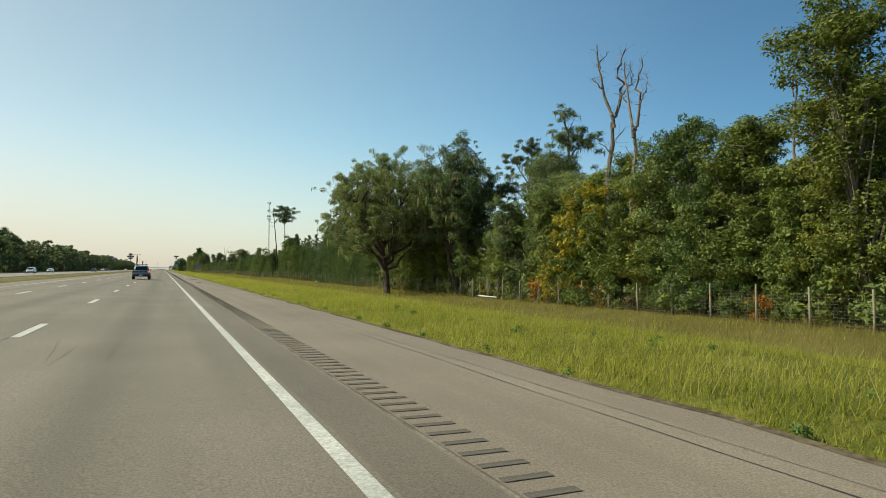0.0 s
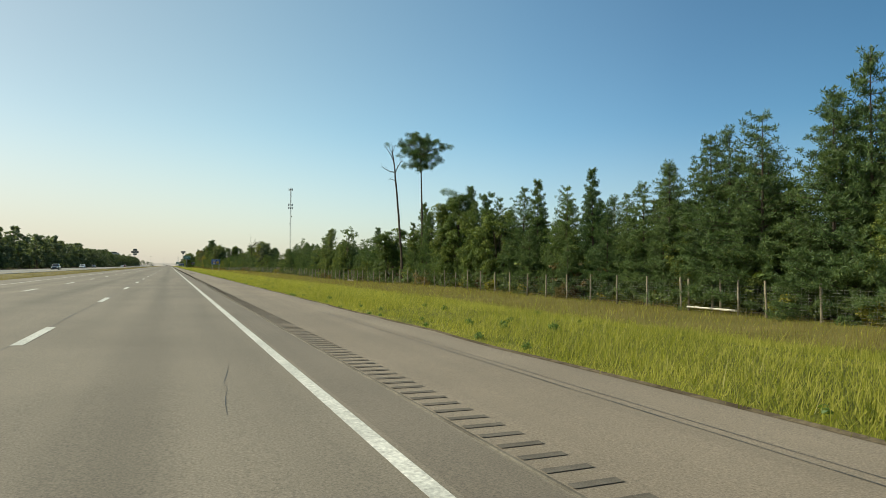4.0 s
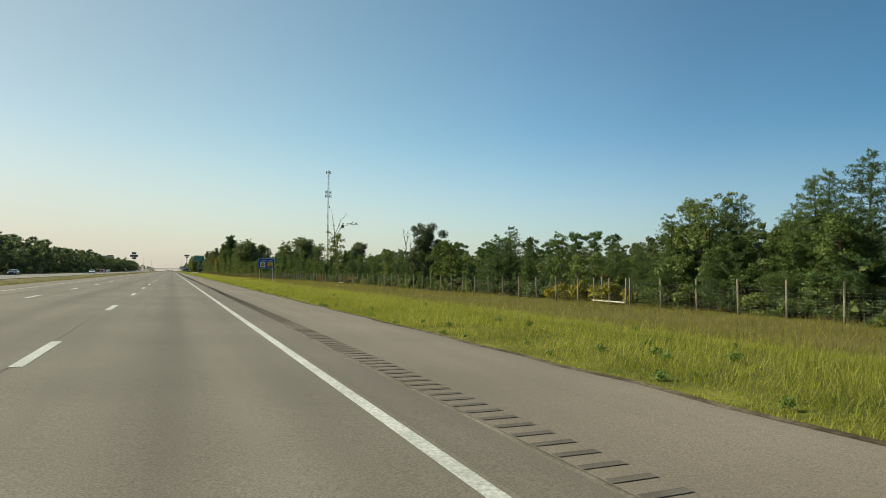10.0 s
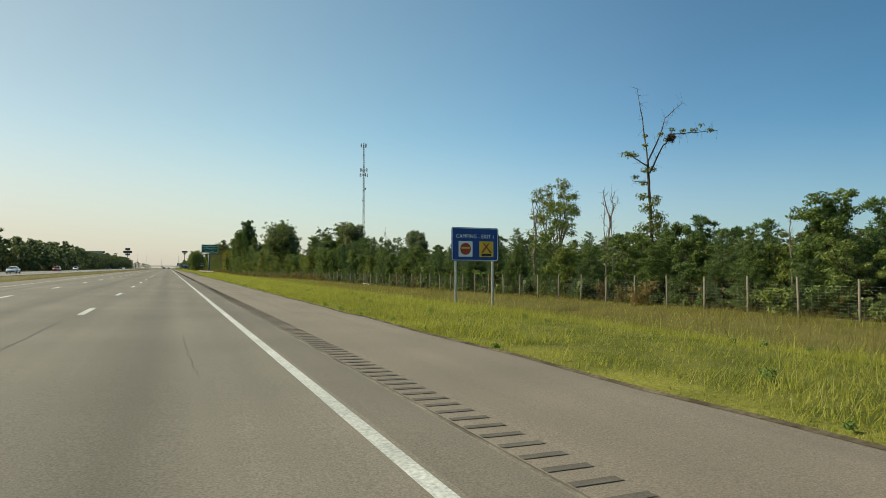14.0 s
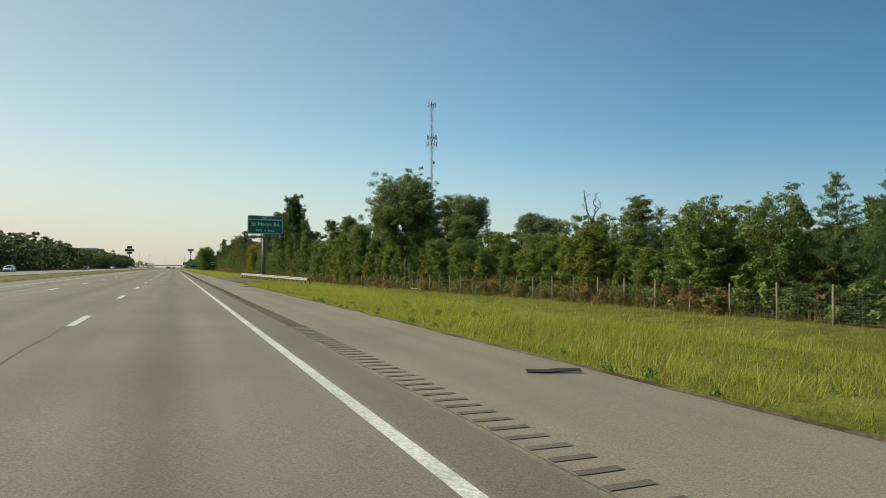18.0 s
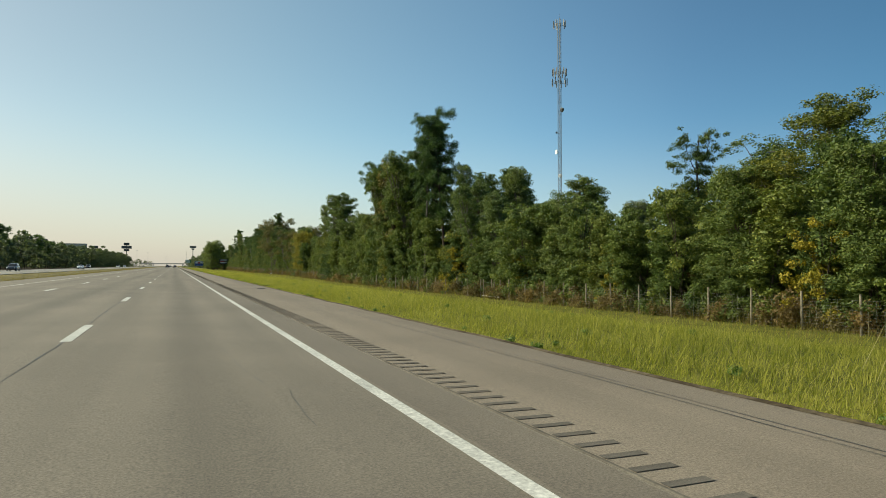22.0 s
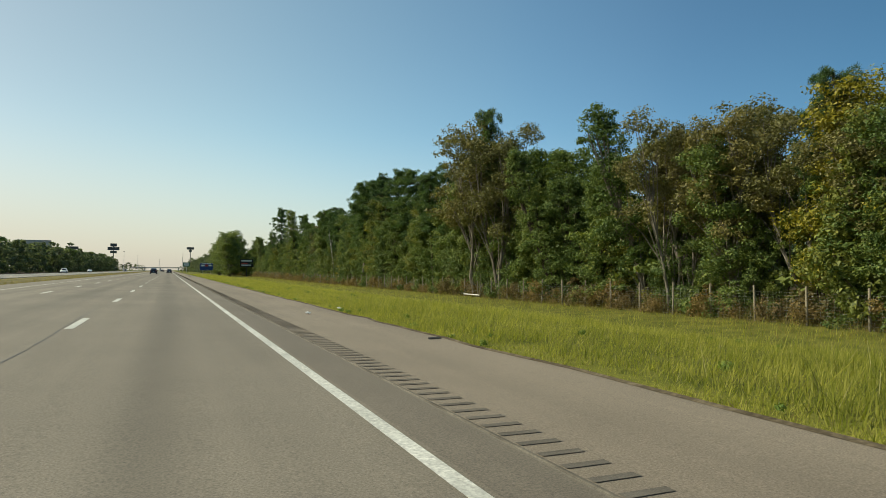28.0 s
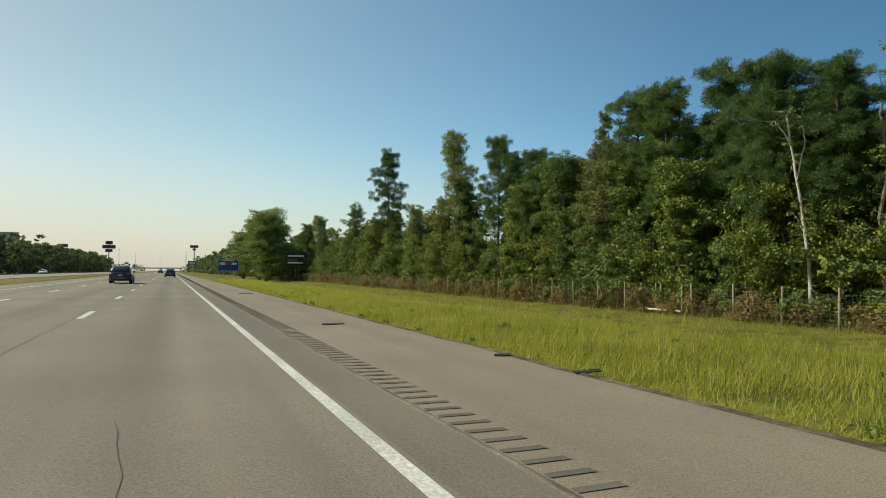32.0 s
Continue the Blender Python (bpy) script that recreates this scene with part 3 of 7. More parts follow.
def needle_cloud(rng, n, centres, radii, size, flat=0.8):
    """Long slim needle tufts that point out and up from the twig ends."""
    centres, radii = np.array(centres), np.array(radii)
    pick = rng.choice(len(radii), n, p=radii ** 2 / (radii ** 2).sum())
    d = rng.normal(size=(n, 3))
    d /= np.linalg.norm(d, axis=1)[:, None]
    c = centres[pick] + d * (radii[pick] * rng.uniform(0.15, 0.75, n))[:, None] * np.array([1, 1, flat])
    way = d + rng.normal(size=(n, 3)) * 0.35 + np.array([0, 0, 0.5])
    way /= np.linalg.norm(way, axis=1)[:, None]
    side = np.cross(way, rng.normal(size=(n, 3)))
    side /= np.linalg.norm(side, axis=1)[:, None]
    s = size * rng.uniform(0.6, 1.3, n)[:, None]
    v = np.stack([c - side * s * 0.3, c + side * s * 0.3, c + way * s * 2.2], 1).reshape(-1, 3)
    return v, np.arange(3 * n).reshape(-1, 3)


def np_mesh(name, v, f, mat):
    me = bpy.data.meshes.new(name)
    me.from_pydata(v.tolist(), [], f if isinstance(f, list) else f.tolist())
    me.materials.append(mat)
    return me


def along(path, t):
    """Point at part t of a path."""
    q = min(max(t, 0.0), 0.999) * (len(path) - 1)
    return path[int(q)].lerp(path[int(q) + 1], q - int(q))


def limb_path(rng, p, d, length, steps, wander, lift):
    pts, p, d = [Vector(p)], Vector(p), Vector(d).normalized()
    for _ in range(steps):
        d = (d + Vector(rng.normal(size=3)) * wander + Vector((0, 0, lift))).normalized()
        p = p + d * (length / steps)
        pts.append(p.copy())
    return pts


def make_broad(seed, mat, h=10.0, w=3.6, clear=0.12, leaves=3600, size=0.21, bark=BARK, clumps=15, shell=0.3, stems=2, puff=1.0, twigs=True):
    """Broad-leaved tree, h high: forked trunk and limbs in one mesh, clumps of leaf sprays in another."""
    rng = np.random.default_rng(seed)
    b = Bag()
    trunks = []
    for k in range(stems):
        a = rng.uniform(0, 6.28)
        lean = (0.16 * math.cos(a), 0.16 * math.sin(a), 1) if stems > 1 else (0, 0, 1)
        t = limb_path(rng, (0.02 * h * math.cos(a) * k, 0.02 * h * math.sin(a) * k, -0.3), lean, h * rng.uniform(0.72, 0.9), 6, 0.1, 0.08)
        b.tube(t, [0.0098 * h * (1 - 0.13 * i) for i in range(7)], 6)
        trunks.append(t)
    cs, rs = [], []
    for k in range(clumps):
        t = clear + (0.93 - clear) * ((k + rng.random()) / clumps) ** 0.9
        ang = k * 2.4 + rng.uniform(-0.8, 0.8)
        env = math.sin(math.pi * min(1, 0.22 + 0.72 * t)) ** 0.6
        rr = w * env * rng.uniform(0.25, 1.05)
        trunk = trunks[k % stems]
        i = min(6, int(6.5 * min(t, 0.95)))
        c = Vector((trunk[i].x + rr * math.cos(ang), trunk[i].y + rr * math.sin(ang), h * t))
        big = h * rng.uniform(0.075, 0.135) * puff
        p0 = trunk[max(0, i - 1)]
        mid = (Vector(p0) + c) * 0.5 + Vector((0, 0, 0.025 * h))
        if twigs:
            b.tube([p0, mid, c], [0.0038 * h * (1.2 - t * 0.6), 0.0026 * h, 0.001 * h], 4, False)
        for j in range(6):
            d = Vector(rng.normal(size=3)).normalized()
            q = c + Vector((d.x, d.y, d.z * 0.6)) * big * rng.uniform(0.5, 1.1)
            if q.z > h * 0.97:
                q.z = h * 0.97
            if twigs and j < 2:
                b.tube([c, q], [0.0018 * h, 0.0008 * h], 3, False)
            cs.append(tuple(q))
            rs.append(big * rng.uniform(0.35, 0.62))
    v, f = leaf_cloud(rng, leaves, cs, rs, size, 0.75, shell)
    tr = bpy.data.meshes.new("trunk")
    tr.from_pydata([tuple(p) for p in b.v], [], b.f)
    tr.materials.append(bark)
    return tr, np_mesh("crown", v, f, mat)


def moss_mesh(rng, cs, n):
    """Grey strands that hang from the leaf lobes."""
    mv, mf = [], []
    for i in range(n):
        c0 = np.array(cs[int(rng.integers(len(cs)))]) + rng.normal(size=3) * np.array([0.4, 0.4, 0.15])
        full = rng.uniform(0.5, 1.9)
        for _ in range(5):
            c = c0 + rng.normal(size=3) * np.array([0.11, 0.11, 0.08])
            ln, wd, a = full * rng.uniform(0.45, 1.0), rng.uniform(0.018, 0.05), rng.uniform(0, 3.1)
            s = np.array([math.cos(a) * wd, math.sin(a) * wd, 0])
            k = len(mv)
            mv += [tuple(c - s * 0.5), tuple(c + s * 0.5), tuple(c + s + [rng.uniform(-.08, .08), 0, -ln * 0.5]), tuple(c - s * 0.9 + [0, 0, -ln * 0.45]), tuple(c + [rng.uniform(-.1, .1), 0, -ln])]
            mf += [(k, k + 1, k + 2, k + 3), (k + 3, k + 2, k + 4)]
    mo = bpy.data.meshes.new("moss")
    mo.from_pydata(mv, [], mf)
    mo.materials.append(MOSS)
    return mo


def make_oak(seed, mat, h=20.0, w=13.0, base=0.22, leaves=34000, girth=1.0, moss=420, low=-0.25, mid=0.56):
    """Live oak: short stout trunk, long bending limbs that fill a wide uneven dome."""
    rng = np.random.default_rng(seed)
    b = Bag()
    trunk = limb_path(rng, (0, 0, -0.4), (0.1, 0.03, 1), h * base * 1.9, 6, 0.09, 0)
    b.tube(trunk, [girth * r for r in (0.92, 0.64, 0.56, 0.52, 0.45, 0.36, 0.26)], 9)
    cs, rs = [], []
    centre = Vector((0, 0, h * mid))

    def shell(ang, up, part):
        flat = math.sqrt(max(0.0, 1 - up * up))
        d = Vector((math.cos(ang) * flat, math.sin(ang) * flat, up))
        part *= 0.9 + 0.28 * noise.noise(d * 1.9 + Vector((seed, 0, 0)))
        return centre + Vector((d.x * w * part, d.y * w * part, d.z * h * (1 - mid) * part))

    mains = 17
    for k in range(mains):
        ang = k * 2.39996 + rng.uniform(-0.2, 0.2)
        up = low + (0.97 - low) * (k + 0.5) / mains
        tip = shell(ang, up, 0.72)
        p0 = along(trunk, min(1.0, 0.5 + 0.5 * max(0.0, up) + rng.uniform(-0.05, 0.1)))
        bend = p0.lerp(tip, 0.45) + Vector((0, 0, -0.05 * h if up > 0.3 else 0.03 * h))
        limb = []
        for i in range(8):
            t = i / 7
            q = p0.lerp(bend, t).lerp(bend.lerp(tip, t), t)
            limb.append(q + Vector(rng.normal(size=3)) * 0.022 * h * min(1, i / 2) * (0 if i == 0 else 1))
        b.tube(limb, [r * girth * min(1.0, h / 20) for r in (0.36, 0.3, 0.26, 0.21, 0.17, 0.13, 0.09, 0.05)], 6, False)
        for j in range(17):
            start = limb[int(rng.integers(3, 8))]
            end = shell(ang + rng.normal() * 0.42, min(0.99, max(low - 0.15, up + rng.normal() * 0.2)), rng.uniform(0.62, 1.0) if j % 4 else rng.uniform(0.35, 0.6))
            way = [start, start.lerp(end, 0.5) + Vector(rng.normal(size=3)) * 0.03 * h, end]
            b.tube(way, [0.075, 0.05, 0.015], 4, False)
            for q in (end, way[1].lerp(end, 0.55)):
                for _ in range(2):
                    o = Vector(rng.normal(size=3)) * 0.025 * h
                    cs.append(tuple(q + o))
                    rs.append(h * rng.uniform(0.015, 0.04))
    v, f = leaf_cloud(rng, leaves, cs, rs, 0.125, 0.7, 0.3)
    tr = bpy.data.meshes.new("trunk")
    tr.from_pydata([tuple(p) for p in b.v], [], b.f)
    tr.materials.append(BARK)
    return tr, np_mesh("crown", v, f, mat), moss_mesh(rng, cs, moss)


def make_dome(seed, mat, h, w, low, leaves, size, girth, shoulders=()):
    """Dense round-headed tree: trunk, rising limbs and leaf lobes packed into a dome, with lower side lobes."""
    rng = np.random.default_rng(seed)
    b = Bag()
    trunk = limb_path(rng, (0, 0, -0.3), (0, 0, 1), h * 0.55, 4, 0.05, 0.05)
    b.tube(trunk, [girth, girth * 0.8, girth * 0.7, girth * 0.55, girth * 0.4], 8)
    cs, rs, limbs = [], [], []
    heads = [(0.0, 0.0, h * (1 + low) / 2, w, h * (1 - low) / 2, 80)] + [(*w2, 26) for w2 in shoulders]
    for x, y, z, rx, rz, n in heads:
        for k in range(n):
            d = Vector(rng.normal(size=3)).normalized()
            r = rng.uniform(0.35, 1.0) * (0.8 + 0.45 * noise.noise(d * 1.6 + Vector((seed, x, 0))))
            c = Vector((x + d.x * rx * r, y + d.y * rx * r, z + d.z * rz * r))
            big = h * rng.uniform(0.035, 0.09)
            cs.append((c.x, c.y, min(c.z, h * 0.97 - big)))
            rs.append(big)
            if k % 7 == 0:
                p0 = along(trunk, rng.uniform(0.35, 0.95))
                q = Bag()
                q.tube([p0, p0.lerp(c, 0.5) + Vector((0, 0, 0.03 * h)), c], [girth * 0.35, girth * 0.22, 0.03], 5, False)
                limbs.append(np_mesh("limb", np.array([tuple(p) for p in q.v]), q.f, BARK))
    v, f = leaf_cloud(rng, leaves, cs, rs, size, 0.8, 0.4)
    tr = bpy.data.meshes.new("trunk")
    tr.from_pydata([tuple(p) for p in b.v], [], b.f)
    tr.materials.append(BARK)
    return (tr, np_mesh("crown", v, f, mat), *limbs)


def make_pine(seed, h=10.0, w=2.6, low=0.03, needles=46000, size=0.07):
    """Young planted pine: whorls of rising branches with needle tufts, pointed top."""
    rng = np.random.default_rng(seed)
    b = Bag()
    trunk = limb_path(rng, (0, 0, -0.3), (0, 0, 1), h + 0.3, 6, 0.02, 0.1)
    b.tube(trunk, [0.014 * h * (1 - 0.155 * i) for i in range(7)], 6)
    cs, rs = [], []
    z = h * low
    while z < h * 0.97:
        t = z / h
        reach = w * (1 - t) ** 0.68 * (0.8 + 0.3 * rng.random()) + 0.12
        for k in range(10):
            ang = rng.uniform(0, 6.28)
            rr = reach * rng.uniform(0.7, 1.05)
            tip = Vector((rr * math.cos(ang), rr * math.sin(ang), z + rr * rng.uniform(0.0, 0.45) + rng.uniform(-0.035, 0.035) * h))
            b.tube([(0, 0, z), tip], [0.03 * (1.1 - t), 0.01], 3, False)
            m = max(2, int(rr / 0.34))
            for i in range(m):
                p = Vector((0, 0, z)).lerp(tip, (i + 1.0) / m)
                cs.append((p.x, p.y, p.z))
                rs.append(0.12 + 0.1 * rng.random() + 0.12 * (1 - t))
        z += h * 0.045
    for q in (0.9, 0.94, 0.98):
        cs.append((0, 0, h * (q - 0.015)))
        rs.append(0.09)
    v, f = needle_cloud(rng, needles, cs, rs, size)
    tr = bpy.data.meshes.new("trunk")
    tr.from_pydata([tuple(p) for p in b.v], [], b.f)
    tr.materials.append(BARK)
    return tr, np_mesh("crown", v, f, NEEDLE)


def make_tall_pine(seed, h=24.0, w=4.2, clear=0.62, bulk=46, needles=72000, size=0.09, bark=BARK):
    """Old pine: long bare trunk and a clumped, rounded top."""
    rng = np.random.default_rng(seed)
    b = Bag()
    trunk = limb_path(rng, (0, 0, -0.3), (0.01, 0, 1), h * 0.97, 9, 0.016, 0.06)
    b.tube(trunk, [0.0095 * h * (1 - 0.085 * i) for i in range(10)], 7)
    cs, rs = [], []
    for k in range(bulk):
        t = clear + (1 - clear) * (k + 0.5) / bulk
        base = along(trunk, t)
        env = math.sin(math.pi * (0.14 + 0.72 * (t - clear) / (1 - clear))) ** 0.6
        ang = k * 2.4 + rng.uniform(-0.9, 0.9)
        rr = w * env * rng.uniform(0.2, 1.0)
        tip = Vector((base.x + rr * math.cos(ang), base.y + rr * math.sin(ang), min(base.z + rr * rng.uniform(0.05, 0.45), h * 0.975)))
        b.tube([base, (Vector(base) + tip) / 2 + Vector((0, 0, 0.25)), tip], [0.07, 0.05, 0.02], 4, False)
        for _ in range(4):
            o = rng.normal(size=3) * np.array([0.6, 0.6, 0.3])
            cs.append((tip.x + o[0], tip.y + o[1], min(tip.z + o[2], h * 0.975)))
            rs.append(rng.uniform(0.5, 1.0))
    v, f = needle_cloud(rng, needles, cs, rs, size)
    tr = bpy.data.meshes.new("trunk")
    tr.from_pydata([tuple(p) for p in b.v], [], b.f)
    tr.materials.append(bark)
    return tr, np_mesh("crown", v, f, NEEDLE_DARK)


def make_limbed(seed, limbs, tufts=(), bark=BARK_PALE, leaf=None, size=0.2, twigs=3, gnarl=1.0, moss=0):
    """A bare tree drawn limb by limb; each limb: first and last thickness, then its way sideways and up."""
    rng = np.random.default_rng(seed)
    b = Bag()
    for r0, r1, *way in limbs:
        pts = []
        for (ra, za), (rb, zb) in zip(way, way[1:]):
            for k in range(4):
                t = k / 4
                pts.append(Vector((0.908 * (ra + (rb - ra) * t), -0.419 * (ra + (rb - ra) * t), za + (zb - za) * t)) + Vector(rng.normal(size=3)) * (0.08 * r0 + 0.02) * gnarl)
        pts.append(Vector((0.908 * way[-1][0], -0.419 * way[-1][0], way[-1][1])))
        n = len(pts)
        b.tube(pts, [r0 + (r1 - r0) * i / (n - 1) for i in range(n)], 7 if r0 > 0.1 else 4)
        if r0 < 0.16:
            for i in range(1, n):
                for _ in range(twigs):
                    tw = limb_path(rng, pts[i], rng.normal(size=3) + np.array([0, 0, 0.3]), rng.uniform(0.4, 1.2), 3, 0.35, 0.05)
                    b.tube(tw, [0.016, 0.012, 0.009, 0.004], 3, False)
    tr = bpy.data.meshes.new("trunk")
    tr.from_pydata([tuple(p) for p in b.v], [], b.f)
    tr.materials.append(bark)
    if not tufts:
        return (tr,)
    cs = [(0.908 * r + rng.normal() * 0.2, -0.419 * r + rng.normal() * 0.4, z) for r, z, _ in tufts]
    v, f = leaf_cloud(rng, 150 * len(tufts), cs, [q for _, _, q in tufts], size, 0.6, 0.1)
    if not moss:
        return tr, np_mesh("crown", v, f, leaf)
    return tr, np_mesh("crown", v, f, leaf), moss_mesh(rng, cs, moss)


def make_bush(seed, mat, h=2.2, w=1.5, leaves=520, size=0.2):
    rng = np.random.default_rng(seed)
    cs, rs = [], []
    for k in range(8):
        a, r = rng.uniform(0, 6.28), w * math.sqrt(rng.random()) * 0.6
        cs.append((r * math.cos(a), r * math.sin(a), h * rng.uniform(0.12, 0.8)))
        rs.append(h * rng.uniform(0.2, 0.32))
    v, f = leaf_cloud(rng, leaves, cs, rs, size, 0.85, 0.45)
    v[:, 2] = np.maximum(v[:, 2], -0.1)
    return np_mesh("bush", v, f, mat)


def make_palmetto(seed):
    rng = np.random.default_rng(seed)
    v, f = [], []
    for k in range(26):
        a, el = rng.uniform(0, 6.28), rng.uniform(0.3, 1.3)
        d = Vector((math.cos(a) * math.cos(el), math.sin(a) * math.cos(el), math.sin(el)))
        hub = d * rng.uniform(0.5, 1.0)
        side = d.cross(Vector((0, 0, 1))).normalized()
        for j in range(9):
            t = (j - 4) * 0.33
            q = (d * math.cos(t) + side * math.sin(t)).normalized()
            n = len(v)
            wv = q.cross(d.cross(side)).normalized() * 0.03
            v += [tuple(hub - wv), tuple(hub + wv), tuple(hub + q * rng.uniform(0.45, 0.7))]
            f.append((n, n + 1, n + 2))
    me = bpy.data.meshes.new("palmetto")
    me.from_pydata(v, [], f)
    me.materials.append(LEAF_VINE)
    return me


def build_stock():
    s = {}
    s["broad"] = [(10.0, make_broad(10 + i, (LEAF, LEAF_VINE, LEAF_OAK, LEAF, LEAF_VINE)[i], 10, (2.2, 2.6, 2.9, 2.4, 2.0)[i], 0.03, 14000, 0.115, BARK, 32, 0.45, 2, 0.9)) for i in range(5)]
    s["big"] = [(18.0, make_broad(110 + i, (LEAF, LEAF_VINE, LEAF_OAK, LEAF, LEAF_GOLDEN)[i], 18, (2.7, 2.4, 3.1, 2.6, 2.8)[i], (0.04, 0.06, 0.1, 0.04, 0.06)[i], 29000, 0.125, BARK if i % 2 else BARK_PALE, 58, 0.45, 1, 0.72)) for i in range(5)]
    s["lofty"] = [(24.0, make_broad(120 + i, (LEAF_OAK, LEAF, LEAF_GOLDEN)[i], 24, (2.6, 2.3, 2.5)[i], (0.1, 0.08, 0.14)[i], 29000, 0.13, BARK_PALE, 66, 0.4, 1, 0.58)) for i in range(3)]
    s["gold"] = [(10.0, make_broad(30 + i, LEAF_GOLD, 10, 3.0, 0.05, 5600, 0.135, BARK, 20)) for i in range(2)]
    s["thin"] = [(12.0, make_broad(40 + i, LEAF if i else LEAF_OAK, 12, (2.0, 2.3, 1.7)[i], 0.22, 4600, 0.12, BARK, 22, 0.15, 1, 0.75)) for i in range(3)]
    s["pine"] = [(10.0, make_pine(50 + i, 10, (3.0, 3.4, 2.8, 3.5, 3.2)[i], 0.02)) for i in range(5)]
    s["tallpine"] = [(24.0, make_tall_pine(60 + i, 24, (2.7, 2.3, 3.0)[i], (0.44, 0.5, 0.4)[i], 62)) for i in range(3)]
    s["umbrella"] = [(26.0, make_tall_pine(165 + i, 26, (3.6, 3.2)[i], (0.76, 0.8)[i], 40, 40000, 0.09)) for i in range(2)]
    s["columntall"] = [(22.0, make_broad(260 + i, (LEAF, LEAF_VINE)[i], 22, (1.5, 1.9)[i], 0.0, 30000, 0.12, BARK, 62, 0.5, 1, 0.5)) for i in range(2)]
    s["column"] = [(12.0, make_broad(200 + i, (LEAF_VINE, LEAF, LEAF_VINE, LEAF)[i], 12, (1.1, 1.4, 0.9, 1.6)[i], 0.0, 15000, 0.112, BARK, 42, 0.5, 1, 0.8, False)) for i in range(4)]
    s["spire"] = [(10.0, make_pine(210 + i, 10, (1.5, 1.8, 1.35)[i], 0.02, 36000, 0.068)) for i in range(3)]
    s["greyleaf"] = [(12.0, make_broad(270 + i, LEAF_LIVE, 12, (2.4, 2.0)[i], 0.04, 16000, 0.11, BARK, 36, 0.4, 2, 0.85)) for i in range(2)]
    s["bronze"] = [(18.0, make_broad(220 + i, LEAF_BRONZE, 18, (3.0, 2.5)[i], (0.42, 0.34)[i], 18000, 0.12, BARK_PALE, 44, 0.35, 3, 0.72)) for i in range(2)]
    s["olive"] = [(10.0, make_broad(230 + i, LEAF_GOLDEN, 10, (2.5, 2.1)[i], 0.0, 14000, 0.115, BARK, 34, 0.45, 1, 1.0)) for i in range(2)]
    s["goldbig"] = [(18.0, make_broad(240, LEAF_GOLD, 18, 3.2, 0.2, 27000, 0.125, BARK_PALE, 56, 0.45, 2, 0.85))]
    s["thintall"] = [(20.0, make_broad(250 + i, (LEAF_OAK, LEAF, LEAF_OAK)[i], 20, (1.9, 1.5, 2.1)[i], (0.25, 0.12, 0.4)[i], 17000, 0.12, BARK_PALE, 46, 0.35, 1, 0.5)) for i in range(3)]
    gaunt = ((0.26, 0.18, (0, -0.4), (0.1, 8), (0.3, 14)), (0.155, 0.05, (0.3, 14), (-0.5, 16.5), (-0.9, 20)), (0.155, 0.05, (0.3, 13.5), (1.0, 16.0), (0.8, 18.0), (1.4, 19.6)), (0.07, 0.02, (-0.5, 16.5), (-1.3, 17.4)),
             (0.07, 0.02, (1.0, 16.0), (1.9, 17.0), (1.8, 18.2)), (0.06, 0.02, (0.2, 11.5), (-0.8, 13.0)), (0.06, 0.02, (-0.7, 18.2), (-0.1, 19.2)), (0.05, 0.02, (0.25, 12.6), (1.2, 13.4)))
    spar = ((0.2, 0.05, (0, -0.4), (-0.1, 7), (0.15, 14), (0.0, 20)), (0.06, 0.02, (0.1, 13), (0.9, 15)), (0.06, 0.02, (0.15, 14.5), (-0.8, 16.2)), (0.05, 0.02, (0.1, 16.5), (0.7, 18.2)), (0.05, 0.02, (0, 11), (-0.7, 12.4)))
    s["snag"] = [(20.0, make_limbed(70, gaunt, twigs=3, gnarl=4)), (20.0, make_limbed(71, spar, twigs=3, gnarl=4))]
    s["sapling"] = [(7.0, make_broad(180 + i, (LEAF, LEAF_OAK, LEAF_VINE, LEAF, LEAF_GOLDEN)[i], 7, (2.6, 2.3, 2.9, 2.4, 2.2)[i], 0.01, 3800, 0.095, BARK, 20, 0.3, 1, 1.15, False)) for i in range(5)]
    s["bush"] = [make_bush(80 + i, (LEAF_VINE, LEAF, LEAF_VINE, LEAF)[i % 4], 2.2, 1.4, 1000, 0.15) for i in range(4)]
    s["rust"] = [make_bush(90 + i, LEAF_RUST, 1.9, 1.3, 800, 0.11) for i in range(2)]
    s["brush"] = [make_bush(190 + i, LEAF_BRUSH, 1.9, 1.4, 900, 0.085) for i in range(3)]
    s["goldbush"] = [make_bush(94, LEAF_GOLD, 1.9, 1.25, 900, 0.12)]
    s["orange"] = [make_bush(290 + i, LEAF_ORANGE, 1.9, 0.8, 420, 0.1) for i in range(2)]
    s["palmetto"] = [make_palmetto(97)]
    s["fill"] = [(10.0, make_broad(130 + i, (LEAF, LEAF_OAK, LEAF_VINE)[i], 10, (3.7, 4.3, 4.0)[i], 0.04, 2600, 0.26, BARK, 16, 0.4, 1, 1.0, False)) for i in range(3)]
    s["filltall"] = [(18.0, make_broad(170 + i, (LEAF, LEAF_OAK, LEAF_VINE)[i], 18, (5.4, 5.0, 5.8)[i], 0.05, 4400, 0.27, BARK, 26, 0.4, 1, 0.9, False)) for i in range(3)]
    s["low"] = [(3.0, make_broad(135 + i, (LEAF, LEAF_OAK, LEAF_RUST)[i], 3, 1.9, 0.1, 300, 0.2, BARK, 7, 0.3, 1, 1.2, False)) for i in range(3)]
    s["fillpine"] = [(10.0, make_pine(140 + i, 10, 3.0, 0.04, 5200, 0.24)) for i in range(2)]
